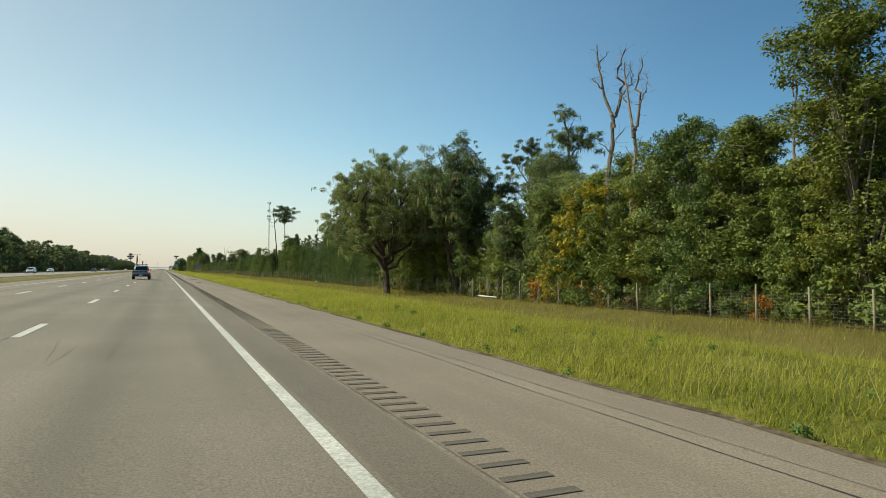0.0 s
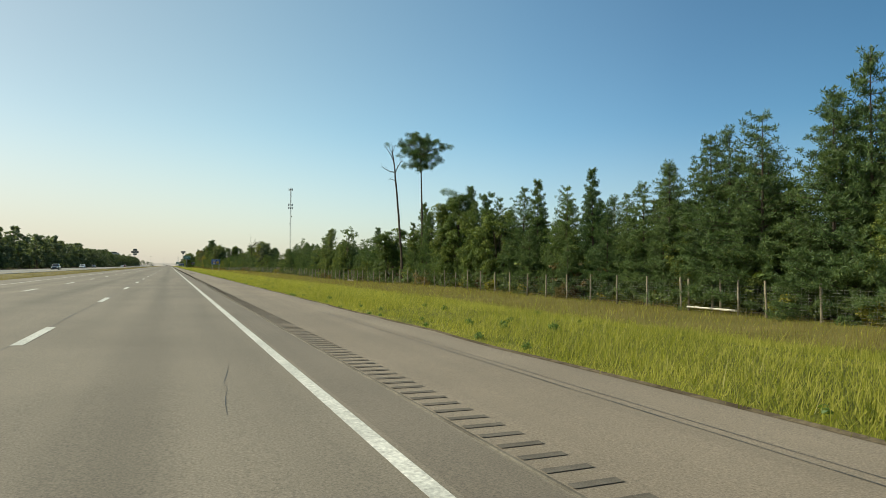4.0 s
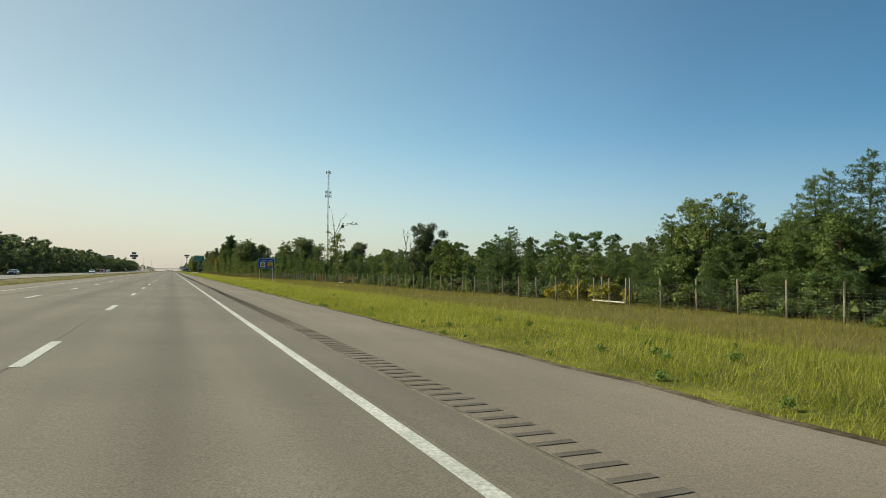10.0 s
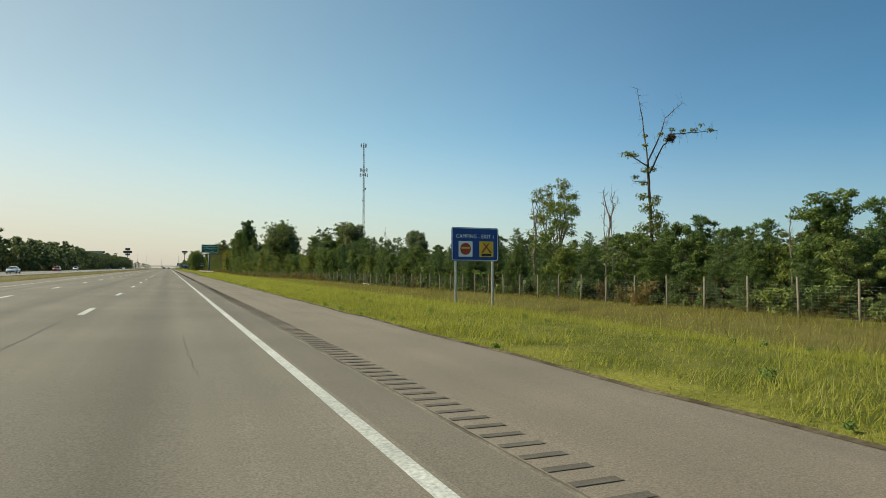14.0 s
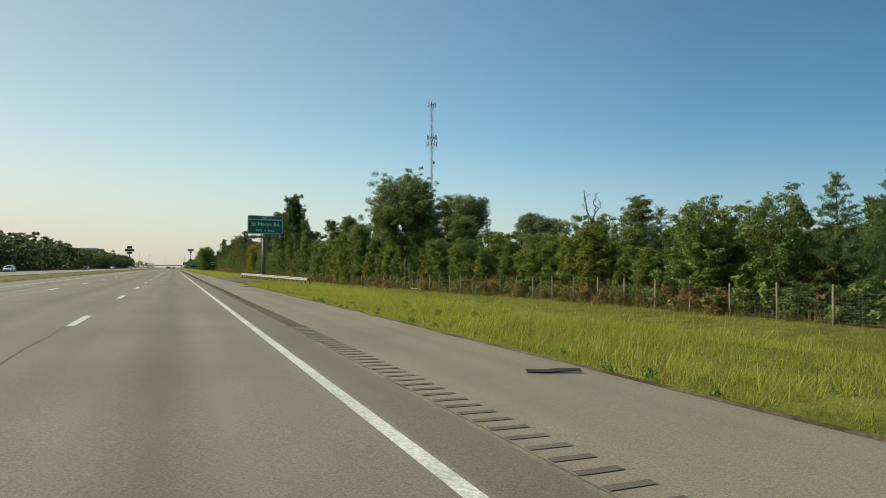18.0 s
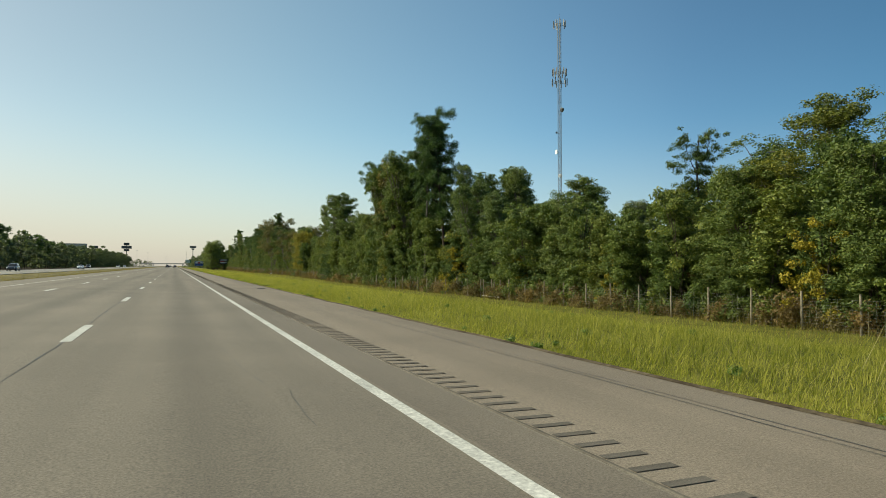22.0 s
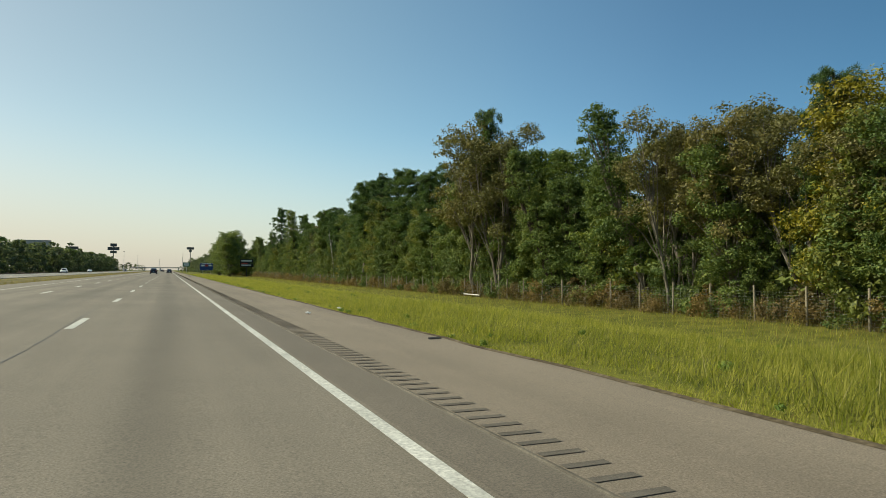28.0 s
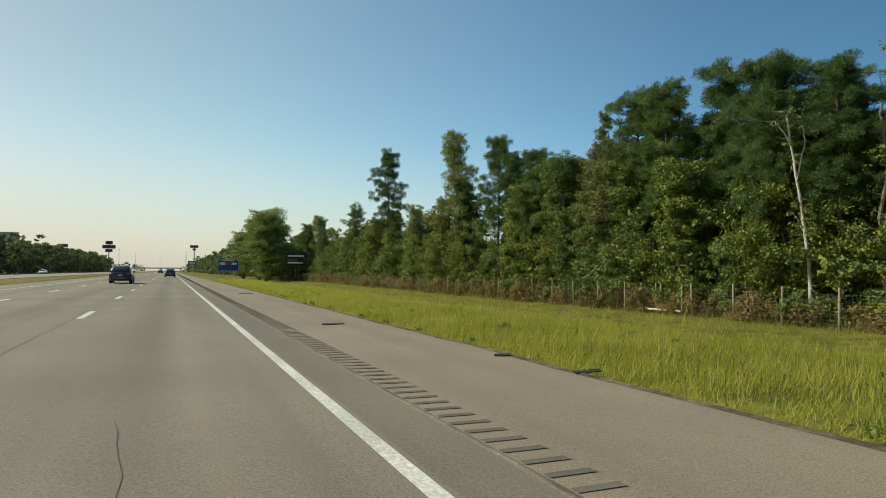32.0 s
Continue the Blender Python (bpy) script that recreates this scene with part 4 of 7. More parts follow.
    # Far trees wear the paler leaf that has haze in its colour.
    s["far"] = [(10.0, make_broad(150 + i, LEAF_GREY_HAZE, 10, (4.4, 3.8)[i], 0.05, 900, 0.4, BARK, 16, 0.3, 1, 1.0, False)) for i in range(2)]
    s["canopy"] = [(10.0, make_broad(155 + i, LEAF_GREY_HAZE if i else LEAF, 10, (4.6, 4.0)[i], 0.25, 85, 1.0, BARK, 6, 0.4, 1, 1.2, False)) for i in range(2)]
    s["farpine"] = [(24.0, make_tall_pine(160, 24, 4.2, 0.5, 22, 2000, 0.5))]
    return s


TREE_WORDS = {
    "broad": ("broadleaf_tree", "dense green broadleaf tree at the edge of woods", "tree"),
    "big": ("woodland_tree", "tall leafy woodland tree at the edge of dense woods", "tree"),
    "lofty": ("lofty_tree", "lofty open-crowned tree with pale trunk above the woods", "tree"),
    "gold": ("broadleaf_tree", "yellowing broadleaf tree in early autumn leaf", "tree"),
    "thin": ("slender_tree", "slender pale-barked tree with sparse leaves", "tree"),
    "pine": ("pine_tree", "young bushy planted pine with green needles", "tree"),
    "tallpine": ("tall_pine", "tall old pine with bare trunk and clumped crown", "tree"),
    "sapling": ("understory_tree", "low leafy understory tree just behind the wire fence", "tree"),
    "column": ("vine_clad_tree", "narrow tree smothered in bright green vines", "tree"),
    "columntall": ("vine_clad_tree", "lofty narrow tree smothered in green vines", "tree"),
    "umbrella": ("tall_pine", "tall flat-topped pine with long bare trunk", "tree"),
    "spire": ("young_conifer", "slim pointed dark green young conifer", "tree"),
    "greyleaf": ("woodland_oak", "grey-green young oak inside the fence", "tree"),
    "bronze": ("cypress_tree", "bronze-leaved tree with pale bare lower stems", "tree"),
    "olive": ("broadleaf_tree", "olive-yellow leafy tree hanging over the fence", "tree"),
    "goldbig": ("broadleaf_tree", "tall broadleaf tree turning yellow in early autumn", "tree"),
    "thintall": ("slender_tree", "tall slender grey-green tree with narrow crown", "tree"),
    "snag": ("dead_tree", "bare grey dead tree with broken limbs", "tree")}
plant_rng = random.Random(21)


def stand(kind, meshes, x, y, sxy, sz, group="trees along the verge", words=None):
    name, label, cat = words or TREE_WORDS[kind]
    e = new(name)
    e.empty_display_size = 0.5
    e.location = (x, y, land_z(x, y))
    e.rotation_euler = (0, 0, plant_rng.uniform(0, 6.28))
    e.scale = (sxy, sxy, sz)
    tagged(e, label, cat, group)
    for me in meshes:
        o = new(me.name.split(".")[0], me)
        o.parent = e
        if o.name.startswith("moss"):
            o["kind"] = "stuff"
    return e


def plant(kind, x, y, h, wide=1.0, variant=None):
    h -= float(dip(x, y))
    if kind == "broad" and h > 12.5:
        kind = "lofty" if h > 20 else "big"
    if kind == "gold" and h > 13:
        kind = "goldbig"
    if kind == "column" and h > 15:
        kind = "columntall"
    if kind == "thin" and h > 14:
        kind = "thintall"
    pool = STOCK[kind]
    base, meshes = pool[plant_rng.randrange(len(pool))] if variant is None else pool[variant]
    s = h / base
    flat = s ** 0.75 if s > 1 else s ** 0.8
    return stand(kind, meshes, x, y, flat * wide * plant_rng.uniform(0.88, 1.15), s)


def shrub(kind, x, y, s, label, name="bush"):
    me = STOCK[kind][plant_rng.randrange(len(STOCK[kind]))]
    o = new(name, me)
    o.location = (x, y, land_z(x, y) - 0.05)
    o.rotation_euler = (0, 0, plant_rng.uniform(0, 6.28))
    o.scale = (s * plant_rng.uniform(0.85, 1.25), s * plant_rng.uniform(0.85, 1.25), s)
    return tagged(o, label, "shrub", "undergrowth along the fence")


def thicket(name, label, entries):
    """Many trees joined into one mesh; entries: kind, x, y, height, widening."""
    cos, loops, totals, mats, slots, n = [], [], [], [], [], 0
    for kind, x, y, h, wide in entries:
        base, meshes = STOCK[kind][plant_rng.randrange(len(STOCK[kind]))]
        s, a = h / base, plant_rng.uniform(0, 6.28)
        f = min(s, s ** 0.75) * wide
        for me in meshes:
            co = np.empty(3 * len(me.vertices), np.float32)
            me.vertices.foreach_get("co", co)
            co = co.reshape(-1, 3)
            ca, sa = math.cos(a) * f, math.sin(a) * f
            cos.append(np.stack([co[:, 0] * ca - co[:, 1] * sa + x, co[:, 0] * sa + co[:, 1] * ca + y, co[:, 2] * s + land_z(x, y)], 1))
            li = np.empty(len(me.loops), np.int32)
            me.loops.foreach_get("vertex_index", li)
            lt = np.empty(len(me.polygons), np.int32)
            me.polygons.foreach_get("loop_total", lt)
            m = me.materials[0]
            if m not in slots:
                slots.append(m)
            loops.append(li + n)
            totals.append(lt)
            mats.append(np.full(len(lt), slots.index(m), np.int32))
            n += len(co)
    cos, loops, totals, mats = (np.concatenate(q) for q in (cos, loops, totals, mats))
    me = bpy.data.meshes.new(name)
    me.vertices.add(len(cos))
    me.loops.add(len(loops))
    me.polygons.add(len(totals))
    me.vertices.foreach_set("co", cos.ravel().astype(np.float32))
    me.loops.foreach_set("vertex_index", loops)
    me.polygons.foreach_set("loop_start", np.concatenate([[0], np.cumsum(totals)[:-1]]).astype(np.int32))
    me.polygons.foreach_set("loop_total", totals)
    for m in slots:
        me.materials.append(m)
    me.polygons.foreach_set("material_index", mats)
    me.update(calc_edges=True)
    return tagged(new(name, me), label, "woods", kind="stuff")


# ---------------------------------------------------------------- roadside structures
def build_fence():
    fence = thing("wire_fence", 37.5, 0, land_z(37.5), "woven wire fence on weathered round wooden posts", "fence")
    proto = None
    rng = random.Random(8)
    rest = Bag()
    for k in range(0, 324):
        y = 4 + 3.75 * k
        if proto is None:
            b = Bag()
            b.tube([(0, 0, -0.4), (0, 0, 1.5), (0, 0, 2.96), (0, 0, 3.0)], [0.085, 0.08, 0.075, 0.06], 8)
            proto = b.make("post", POST_WOOD, fence, "", True)
            o = first_post = proto
        elif k < 290:
            o = share("post", proto, fence)
        else:
            rest.tube([(0, y, dip(37.5, y) - 0.3), (0, y, dip(37.5, y) + 3.0)], 0.08, 6)
            continue
        o.matrix_basis = pose(0, y, float(dip(37.5, y)) + rng.uniform(-0.12, 0.08), rng.uniform(-1.5, 1.5), rng.uniform(-1.5, 1.5), rng.uniform(0, 360))
    rest.make("far_posts", POST_WOOD, fence)["kind"] = "stuff"
    b = Bag()
    for i in range(13):
        z = 0.12 + 0.2 * i
        for k in range(82):
            y0, y1 = 4 + 15 * k, 19 + 15 * k
            za, zb = z + dip(37.5, y0), z + dip(37.5, y1)
            b.add([(x, y, q + e) for e in (0, 0.004) for y, q in ((y0, za), (y1, zb)) for x in (-0.095, -0.091)],
                  [(0, 2, 3, 1), (4, 5, 7, 6), (0, 1, 5, 4), (2, 6, 7, 3), (0, 4, 6, 2), (1, 3, 7, 5)])
    b.make("horizontal_wire", WIRE, fence)["kind"] = "stuff"
    b = Bag()
    for k in range(int(1240 / 0.45)):
        y = 4 + 0.45 * k
        q = dip(37.5, y)
        b.add([(-0.1, y, q + 0.1), (-0.1, y + 0.004, q + 0.1), (-0.1, y + 0.004, q + 2.55), (-0.1, y, q + 2.55)], [(0, 1, 2, 3)])
    b.make("upright_wire", WIRE, fence)["kind"] = "stuff"
    proto = None
    for y in (69, 160, 258, 357, 454.3, 555.6, 655.8, 756.2, 852, 948.3, 1040, 1140):
        if proto is None:
            proto = Bag().tube([(-0.14, 0, 0), (-0.14, 4.5, 0.02)], 0.075, 8).make("brace_rail", RAIL_WOOD, fence, "bleached horizontal brace rail")
            o = proto
        else:
            o = share("brace_rail", proto, fence)
            o["label"] = "bleached horizontal brace rail"
        o.location = (0, y, 0.74 + float(dip(37.5, y + 2)))
        for dy in (0.0, 2.25, 4.5):
            share("brace_post", first_post, fence).location = (0.02, y + dy, float(dip(37.5, y + dy)) - 0.05)


def text_mesh(name, body, size, mat, parent, x, z, y, spread=1.0, wide=1.0):
    c = bpy.data.curves.new(name, "FONT")
    c.body, c.size, c.align_x, c.align_y, c.extrude, c.space_character = body, size, "CENTER", "CENTER", 0.004, spread
    tmp = new("lettering_source", c)
    bpy.context.view_layer.update()
    me = bpy.data.meshes.new_from_object(tmp.evaluated_get(bpy.context.evaluated_depsgraph_get()))
    bpy.data.objects.remove(tmp)
    me.materials.clear()
    me.materials.append(mat)
    o = new(name, me)
    o.parent = parent
    o.matrix_basis = pose(x, y, z, 90, 0, 0) @ Matrix.Diagonal((wide, 1, 1, 1))
    return o


def rounded(x0, x1, z0, z1, r, y, depth, n=5):
    """A rounded panel standing in the xz plane."""
    ring = []
    for cx, cz, a0 in ((x1 - r, z1 - r, 0), (x0 + r, z1 - r, 90), (x0 + r, z0 + r, 180), (x1 - r, z0 + r, 270)):
        ring += [(cx + r * math.cos(radians(a0 + 90 * i / n)), cz + r * math.sin(radians(a0 + 90 * i / n))) for i in range(n + 1)]
    m = len(ring)
    v = [(x, y, z) for x, z in ring] + [(x, y + depth, z) for x, z in ring]
    f = [tuple(range(m)), tuple(range(2 * m - 1, m - 1, -1))] + [((i + 1) % m, i, m + i, m + (i + 1) % m) for i in range(m)]
    return v, f


def frame_strip(x0, x1, z0, z1, r, w, y, depth=0.004, n=5):
    """A thin rounded border standing proud of a panel."""
    def ring(x0, x1, z0, z1, r):
        return [(cx + r * math.cos(radians(a0 + 90 * i / n)), cz + r * math.sin(radians(a0 + 90 * i / n)))
                for cx, cz, a0 in ((x1 - r, z1 - r, 0), (x0 + r, z1 - r, 90), (x0 + r, z0 + r, 180), (x1 - r, z0 + r, 270)) for i in range(n + 1)]
    a, b = ring(x0, x1, z0, z1, r), ring(x0 + w, x1 - w, z0 + w, z1 - w, max(r - w, 0.01))
    m = len(a)
    v = [(x, y, z) for x, z in a] + [(x, y, z) for x, z in b]
    return v, [(i, (i + 1) % m, m + (i + 1) % m, m + i) for i in range(m)]


def build_green_sign():
    s = thing("exit_sign", 12.95, 661.2, land_z(12.95), "green motorway exit sign with white letters on a round steel pole", "road sign")
    zb = -land_z(12.95)
    x0, x1, z0, z1 = -2.5, 2.85, zb + 6.55, zb + 9.4
    zc = z1 - 0.62
    v, f = rounded(x0, x1, z0, z1, 0.18, -0.06, 0.05)
    link("panel", v, f, SIGN_GREEN, s)
    v, f = frame_strip(x0 + 0.05, x1 - 0.05, z0 + 0.05, zc - 0.02, 0.16, 0.055, -0.066)
    link("border", v, f, SIGN_WHITE, s, "white reflective border")
    v, f = frame_strip(x0 + 0.05, x1 - 0.05, zc + 0.02, z1 - 0.05, 0.16, 0.055, -0.066)
    link("border", v, f, SIGN_WHITE, s, "white reflective border")
    xc = (x0 + x1) / 2
    text_mesh("lettering", "EXIT", 0.42, SIGN_WHITE, s, xc - 0.15, z1 - 0.33, -0.066)
    text_mesh("lettering", "1", 0.62, SIGN_WHITE, s, xc + 0.65, z1 - 0.33, -0.066)
    text_mesh("lettering", "St Marys Rd", 0.88, SIGN_WHITE, s, xc + 0.02, z0 + 1.5, -0.066, 1.05, 0.93)
    text_mesh("lettering", "EXIT", 0.46, SIGN_WHITE, s, xc - 0.95, z0 + 0.52, -0.066)
    text_mesh("lettering", "1", 0.72, SIGN_WHITE, s, xc - 0.05, z0 + 0.52, -0.066)
    text_mesh("lettering", "MILE", 0.46, SIGN_WHITE, s, xc + 0.85, z0 + 0.52, -0.066)
    Bag().tube([(0, 0.3, -0.5), (0, 0.3, z0 + 0.9)], 0.3, 20).make("pole", POLE_GREY, s, "thick round steel pole, grey toned for its shaded side", True)
    Bag().tube([(0, 0.3, 0.0), (0, 0.3, 0.06), (0, 0.3, 0.12)], [0.5, 0.5, 0.36], 20).make("base_plate", STEEL, s)
    for x in (-2.1, -1.0, 0.0, 1.2, 2.4):
        Bag().box(x - 0.05, x + 0.05, -0.01, 0.1, z0 - 0.75, z1 - 0.1, 0.01).make("upright", STEEL, s)
    Bag().tube([(-3.0, -0.85, z0 - 0.62), (3.05, -0.85, z0 - 0.62)], 0.05, 8).make("light_rail", DARK_STEEL, s)
    Bag().tube([(-2.6, 0.15, z0 - 0.42), (2.9, 0.15, z0 - 0.42)], 0.12, 10).make("cross_beam", POLE_GREY, s)
    for x in (-2.1, 0.9, 2.2):
        Bag().tube([(x, 0.1, z0 - 0.42), (x, -0.85, z0 - 0.62)], 0.045, 6).make("arm", DARK_STEEL, s)
        Bag().box(x + 0.1, x + 0.62, -1.1, -0.7, z0 - 0.66, z0 - 0.5, 0.03).make("flood_lamp", DARK_STEEL, s)
    for x in (-2.95, 3.0):
        Bag().tube([(x, -0.85, z0 - 0.62), (x, -0.85, z0 + 0.3), (x * 0.86, -0.05, z0 + 0.3)], 0.02, 5).make("handrail", STEEL, s)


def build_blue_sign():
    s = thing("camping_sign", 23.6, 484.0, land_z(23.6), "blue roadside camping services sign on two steel posts", "road sign")
    g = -land_z(23.6)
    x0, x1, z0, z1 = -2.2, 2.25, g + 1.95, g + 4.75
    v, f = rounded(x0, x1, z0, z1, 0.2, -0.05, 0.03)
    link("panel", v, f, SIGN_BLUE, s)
    v, f = frame_strip(x0 + 0.04, x1 - 0.04, z0 + 0.04, z1 - 0.04, 0.17, 0.05, -0.056)
    link("border", v, f, SIGN_WHITE, s, "white reflective border")
    text_mesh("lettering", "CAMPING - EXIT 1", 0.47, SIGN_WHITE, s, 0.03, z1 - 0.75, -0.056, 1.08, 0.88)
    zc = z0 + 1.0
    v, f = rounded(-1.55, -0.25, zc - 0.65, zc + 0.65, 0.06, -0.062, 0.012)
    p = link("logo_plate", v, f, SIGN_WHITE, s, "white plate with a round red badge")
    b = Bag().tube([(-0.9, -0.066, zc), (-0.9, -0.074, zc)], 0.5, 20)
    b.make("badge", SIGN_RED, p)
    v, f = rounded(-1.3, -0.5, zc + 0.02, zc + 0.16, 0.04, -0.08, 0.005)
    link("badge_bar", v, f, SIGN_YELLOW, p)
    v, f = rounded(0.4, 1.75, zc - 0.66, zc + 0.66, 0.06, -0.062, 0.012)
    p = link("logo_plate", v, f, SIGN_YELLOW, s, "yellow plate with a tent-shaped mark")
    b = Bag()
    for a, c in ((-0.42, 0.42), (0.42, -0.42)):
        b.add([(1.07 + a - 0.08, -0.068, zc - 0.3), (1.07 + a + 0.12, -0.068, zc - 0.3), (1.07 + c * 0.6 + 0.06, -0.068, zc + 0.5), (1.07 + c * 0.6 - 0.1, -0.068, zc + 0.5)], [(0, 1, 2, 3)])
    b.make("tent_mark", SIGN_RED, p)
    v, f = rounded(0.6, 1.55, zc - 0.58, zc - 0.38, 0.05, -0.07, 0.006)
    link("badge_bar", v, f, SIGN_BLACK, p)
    for x in (-1.75, 1.75):
        Bag().box(x - 0.07, x + 0.07, 0.0, 0.012, -0.6, z1 - 0.3).box(x - 0.07, x - 0.058, -0.012, 0.14, -0.6, z1 - 0.3).box(x + 0.058, x + 0.07, -0.012, 0.14, -0.6, z1 - 0.3).make("post", STEEL, s, "galvanized channel post")
    for z in (z0 + 0.4, z1 - 0.5):
        Bag().box(x0 + 0.1, x1 - 0.1, -0.02, 0.0, z - 0.05, z + 0.05, 0.005).make("stringer", BACKING, s)


def build_guardrail():
    g = thing("guardrail", 0, 0, 0, "galvanized steel guardrail on posts before the exit sign", "guardrail")
    path = [(12.1 - 2.2 * (i / 12) ** 1.2, 622.8 + 41 * i / 12) for i in range(13)]
    prof = [(0.0, 0.0), (-0.055, 0.05), (-0.055, 0.1), (0.0, 0.155), (-0.055, 0.21), (-0.055, 0.26), (0.0, 0.31)]
    b = Bag()
    n = len(prof)
    for x, y in path:
        z = land_z(x) + 0.42
        b.v += [(x + dx, y, z + dz) for dx, dz in prof] + [(x + dx + 0.01, y, z + dz) for dx, dz in prof]
    for j in range(len(path) - 1):
        for i in range(n - 1):
            a = 2 * n * j + i
            b.f += [(a, a + 1, a + 2 * n + 1, a + 2 * n), (a + n, a + 3 * n, a + 3 * n + 1, a + n + 1)]
        a = 2 * n * j
        b.f += [(a, a + 2 * n, a + 3 * n, a + n), (a + n - 1, a + 2 * n - 1, a + 4 * n - 1, a + 3 * n - 1)]
    b.make("rail", STEEL_RUST, g, "pale corrugated steel beam")
    proto = None
    for k in range(22):
        t = k / 21.0
        x, y = 12.1 - 2.2 * t ** 1.2, 623.3 + 40.3 * t
        if proto is None:
            proto = Bag().box(0.09, 0.21, -0.08, 0.08, -0.6, 0.74, 0.01).make("post", DARK_STEEL, g)
            o = proto
            blk = Bag().box(0.012, 0.09, -0.075, 0.075, 0.42, 0.74, 0.008).make("block", POST_WOOD, g)
            q = blk
        else:
            o, q = share("post", proto, g), share("block", blk, g)
        o.location = q.location = (x, y, land_z(x))
    z = land_z(12.1)
    v, f = rounded(11.78, 12.3, z + 0.38, z + 0.82, 0.08, 622.72, 0.05)
    e = link("end_terminal", v, f, SIGN_YELLOW, g, "yellow and black end marker")
    for i in range(3):
        xx = 11.86 + 0.15 * i
        link("stripe", [(xx, 622.714, z + 0.42), (xx + 0.07, 622.714, z + 0.42), (xx + 0.14, 622.714, z + 0.78), (xx + 0.07, 622.714, z + 0.78)], [(0, 1, 2, 3)], SIGN_BLACK, e)
    # dark asphalt pad round the rail
    b = Bag()
    rows = []
    for k in range(18):
        y = 630 + 2 * k
        out = min(12.1 - 2.2 * (min(y - 622.8, 41) / 41) ** 1.2, 6.0 + (y - 630) * 0.75, 5.7 + (664.5 - y) * 0.9)
        rows.append([(x, y, max(road_z(x), land_z(x)) + (0.035 if x > 6 else 0.004)) for x in np.linspace(5.5, max(out, 5.6), 7)])
    b.v += [p for row in rows for p in row]
    b.f += [(7 * j + i, 7 * j + i + 1, 7 * j + i + 8, 7 * j + i + 7) for j in range(len(rows) - 1) for i in range(6)]
    tagged(b.make("rail_apron", APRON), "dark asphalt apron beside the guardrail", "pavement", kind="structure")


def build_tower():
    t = thing("radio_tower", 136.6, 882, land_z(134.5), "tall slim lattice radio mast with antenna clusters", "tower")
    h, w = 100.8, 0.72
    legs = [(w, 0.0), (-w * 0.5, w * 0.87), (-w * 0.5, -w * 0.87)]
    for x, y in legs:
        Bag().tube([(x, y, -0.5), (x, y, h)], 0.12, 6).make("leg", TOWER, t)
    b = Bag()
    for k in range(66):
        z0, z1 = 1.5 * k, 1.5 * (k + 1)
        for i in range(3):
            (xa, ya), (xb, yb) = legs[i], legs[(i + 1) % 3]
            b.tube([(xa, ya, z0), (xb, yb, z1)], 0.05, 3, False)
            b.tube([(xa, ya, z1), (xb, yb, z1)], 0.045, 3, False)
    b.make("bracing", TOWER, t)
    for z, r, n in ((98.6, 2.3, 9), (79.5, 2.7, 12), (75.6, 2.9, 9)):
        c = Bag()
        c.tube([(r * 0.75 * math.cos(a), r * 0.75 * math.sin(a), z) for a in [i * math.pi / 6 for i in range(13)]], 0.06, 4)
        for i in range(3):
            a = i * 2.094
            c.tube([(0, 0, z), (r * 0.75 * math.cos(a), r * 0.75 * math.sin(a), z)], 0.06, 4)
        m = c.make("antenna_mount", TOWER, t)
        for i in range(n):
            a = 2 * math.pi * i / n
            x, y = r * math.cos(a), r * math.sin(a)
            o = Bag().box(-0.19, 0.19, -0.13, 0.13, -1.35, 1.35, 0.03).make("panel_antenna", ANTENNA, m)
            o.matrix_basis = pose(x, y, z, 0, 0, math.degrees(a))
    for z, a, r in ((65, 0.3, 0.9), (48, 3.0, 0.9), (56, 2.0, 0.4), (39, 0.8, 0.8)):
        d = Bag().tube([(0, 0, 0), (0, 0.2, 0), (0, 0.5, 0)], [r * 0.5, r, r], 14).make("dish", SIGN_WHITE if z < 50 else DARK_STEEL, t)
        d.matrix_basis = pose(1.1 * math.cos(a), 1.1 * math.sin(a), z, 0, 0, math.degrees(a) - 90)
    Bag().tube([(0, 0, h), (0, 0, h + 2.5)], 0.03, 5).make("lightning_rod", TOWER, t)


def high_sign(x, y, h, w, panels, label):
    s = thing("pole_sign", x, y, land_z(x), label, "billboard", "tall roadside business signs")
    Bag().tube([(0, 0, -0.5), (0, 0, h * 0.6), (0, 0, h)], [0.9, 0.75, 0.5], 12).make("pole", DARK_STEEL, s)
    z = h
    for hh, ww in panels:
        v, f = rounded(-ww * w / 2, ww * w / 2, z - hh, z, 0.4, -0.6, 1.2, 3)
        p = link("sign_panel", v, f, DARK_STEEL, s, "dark backlit sign panel")
        z -= hh + 1.0


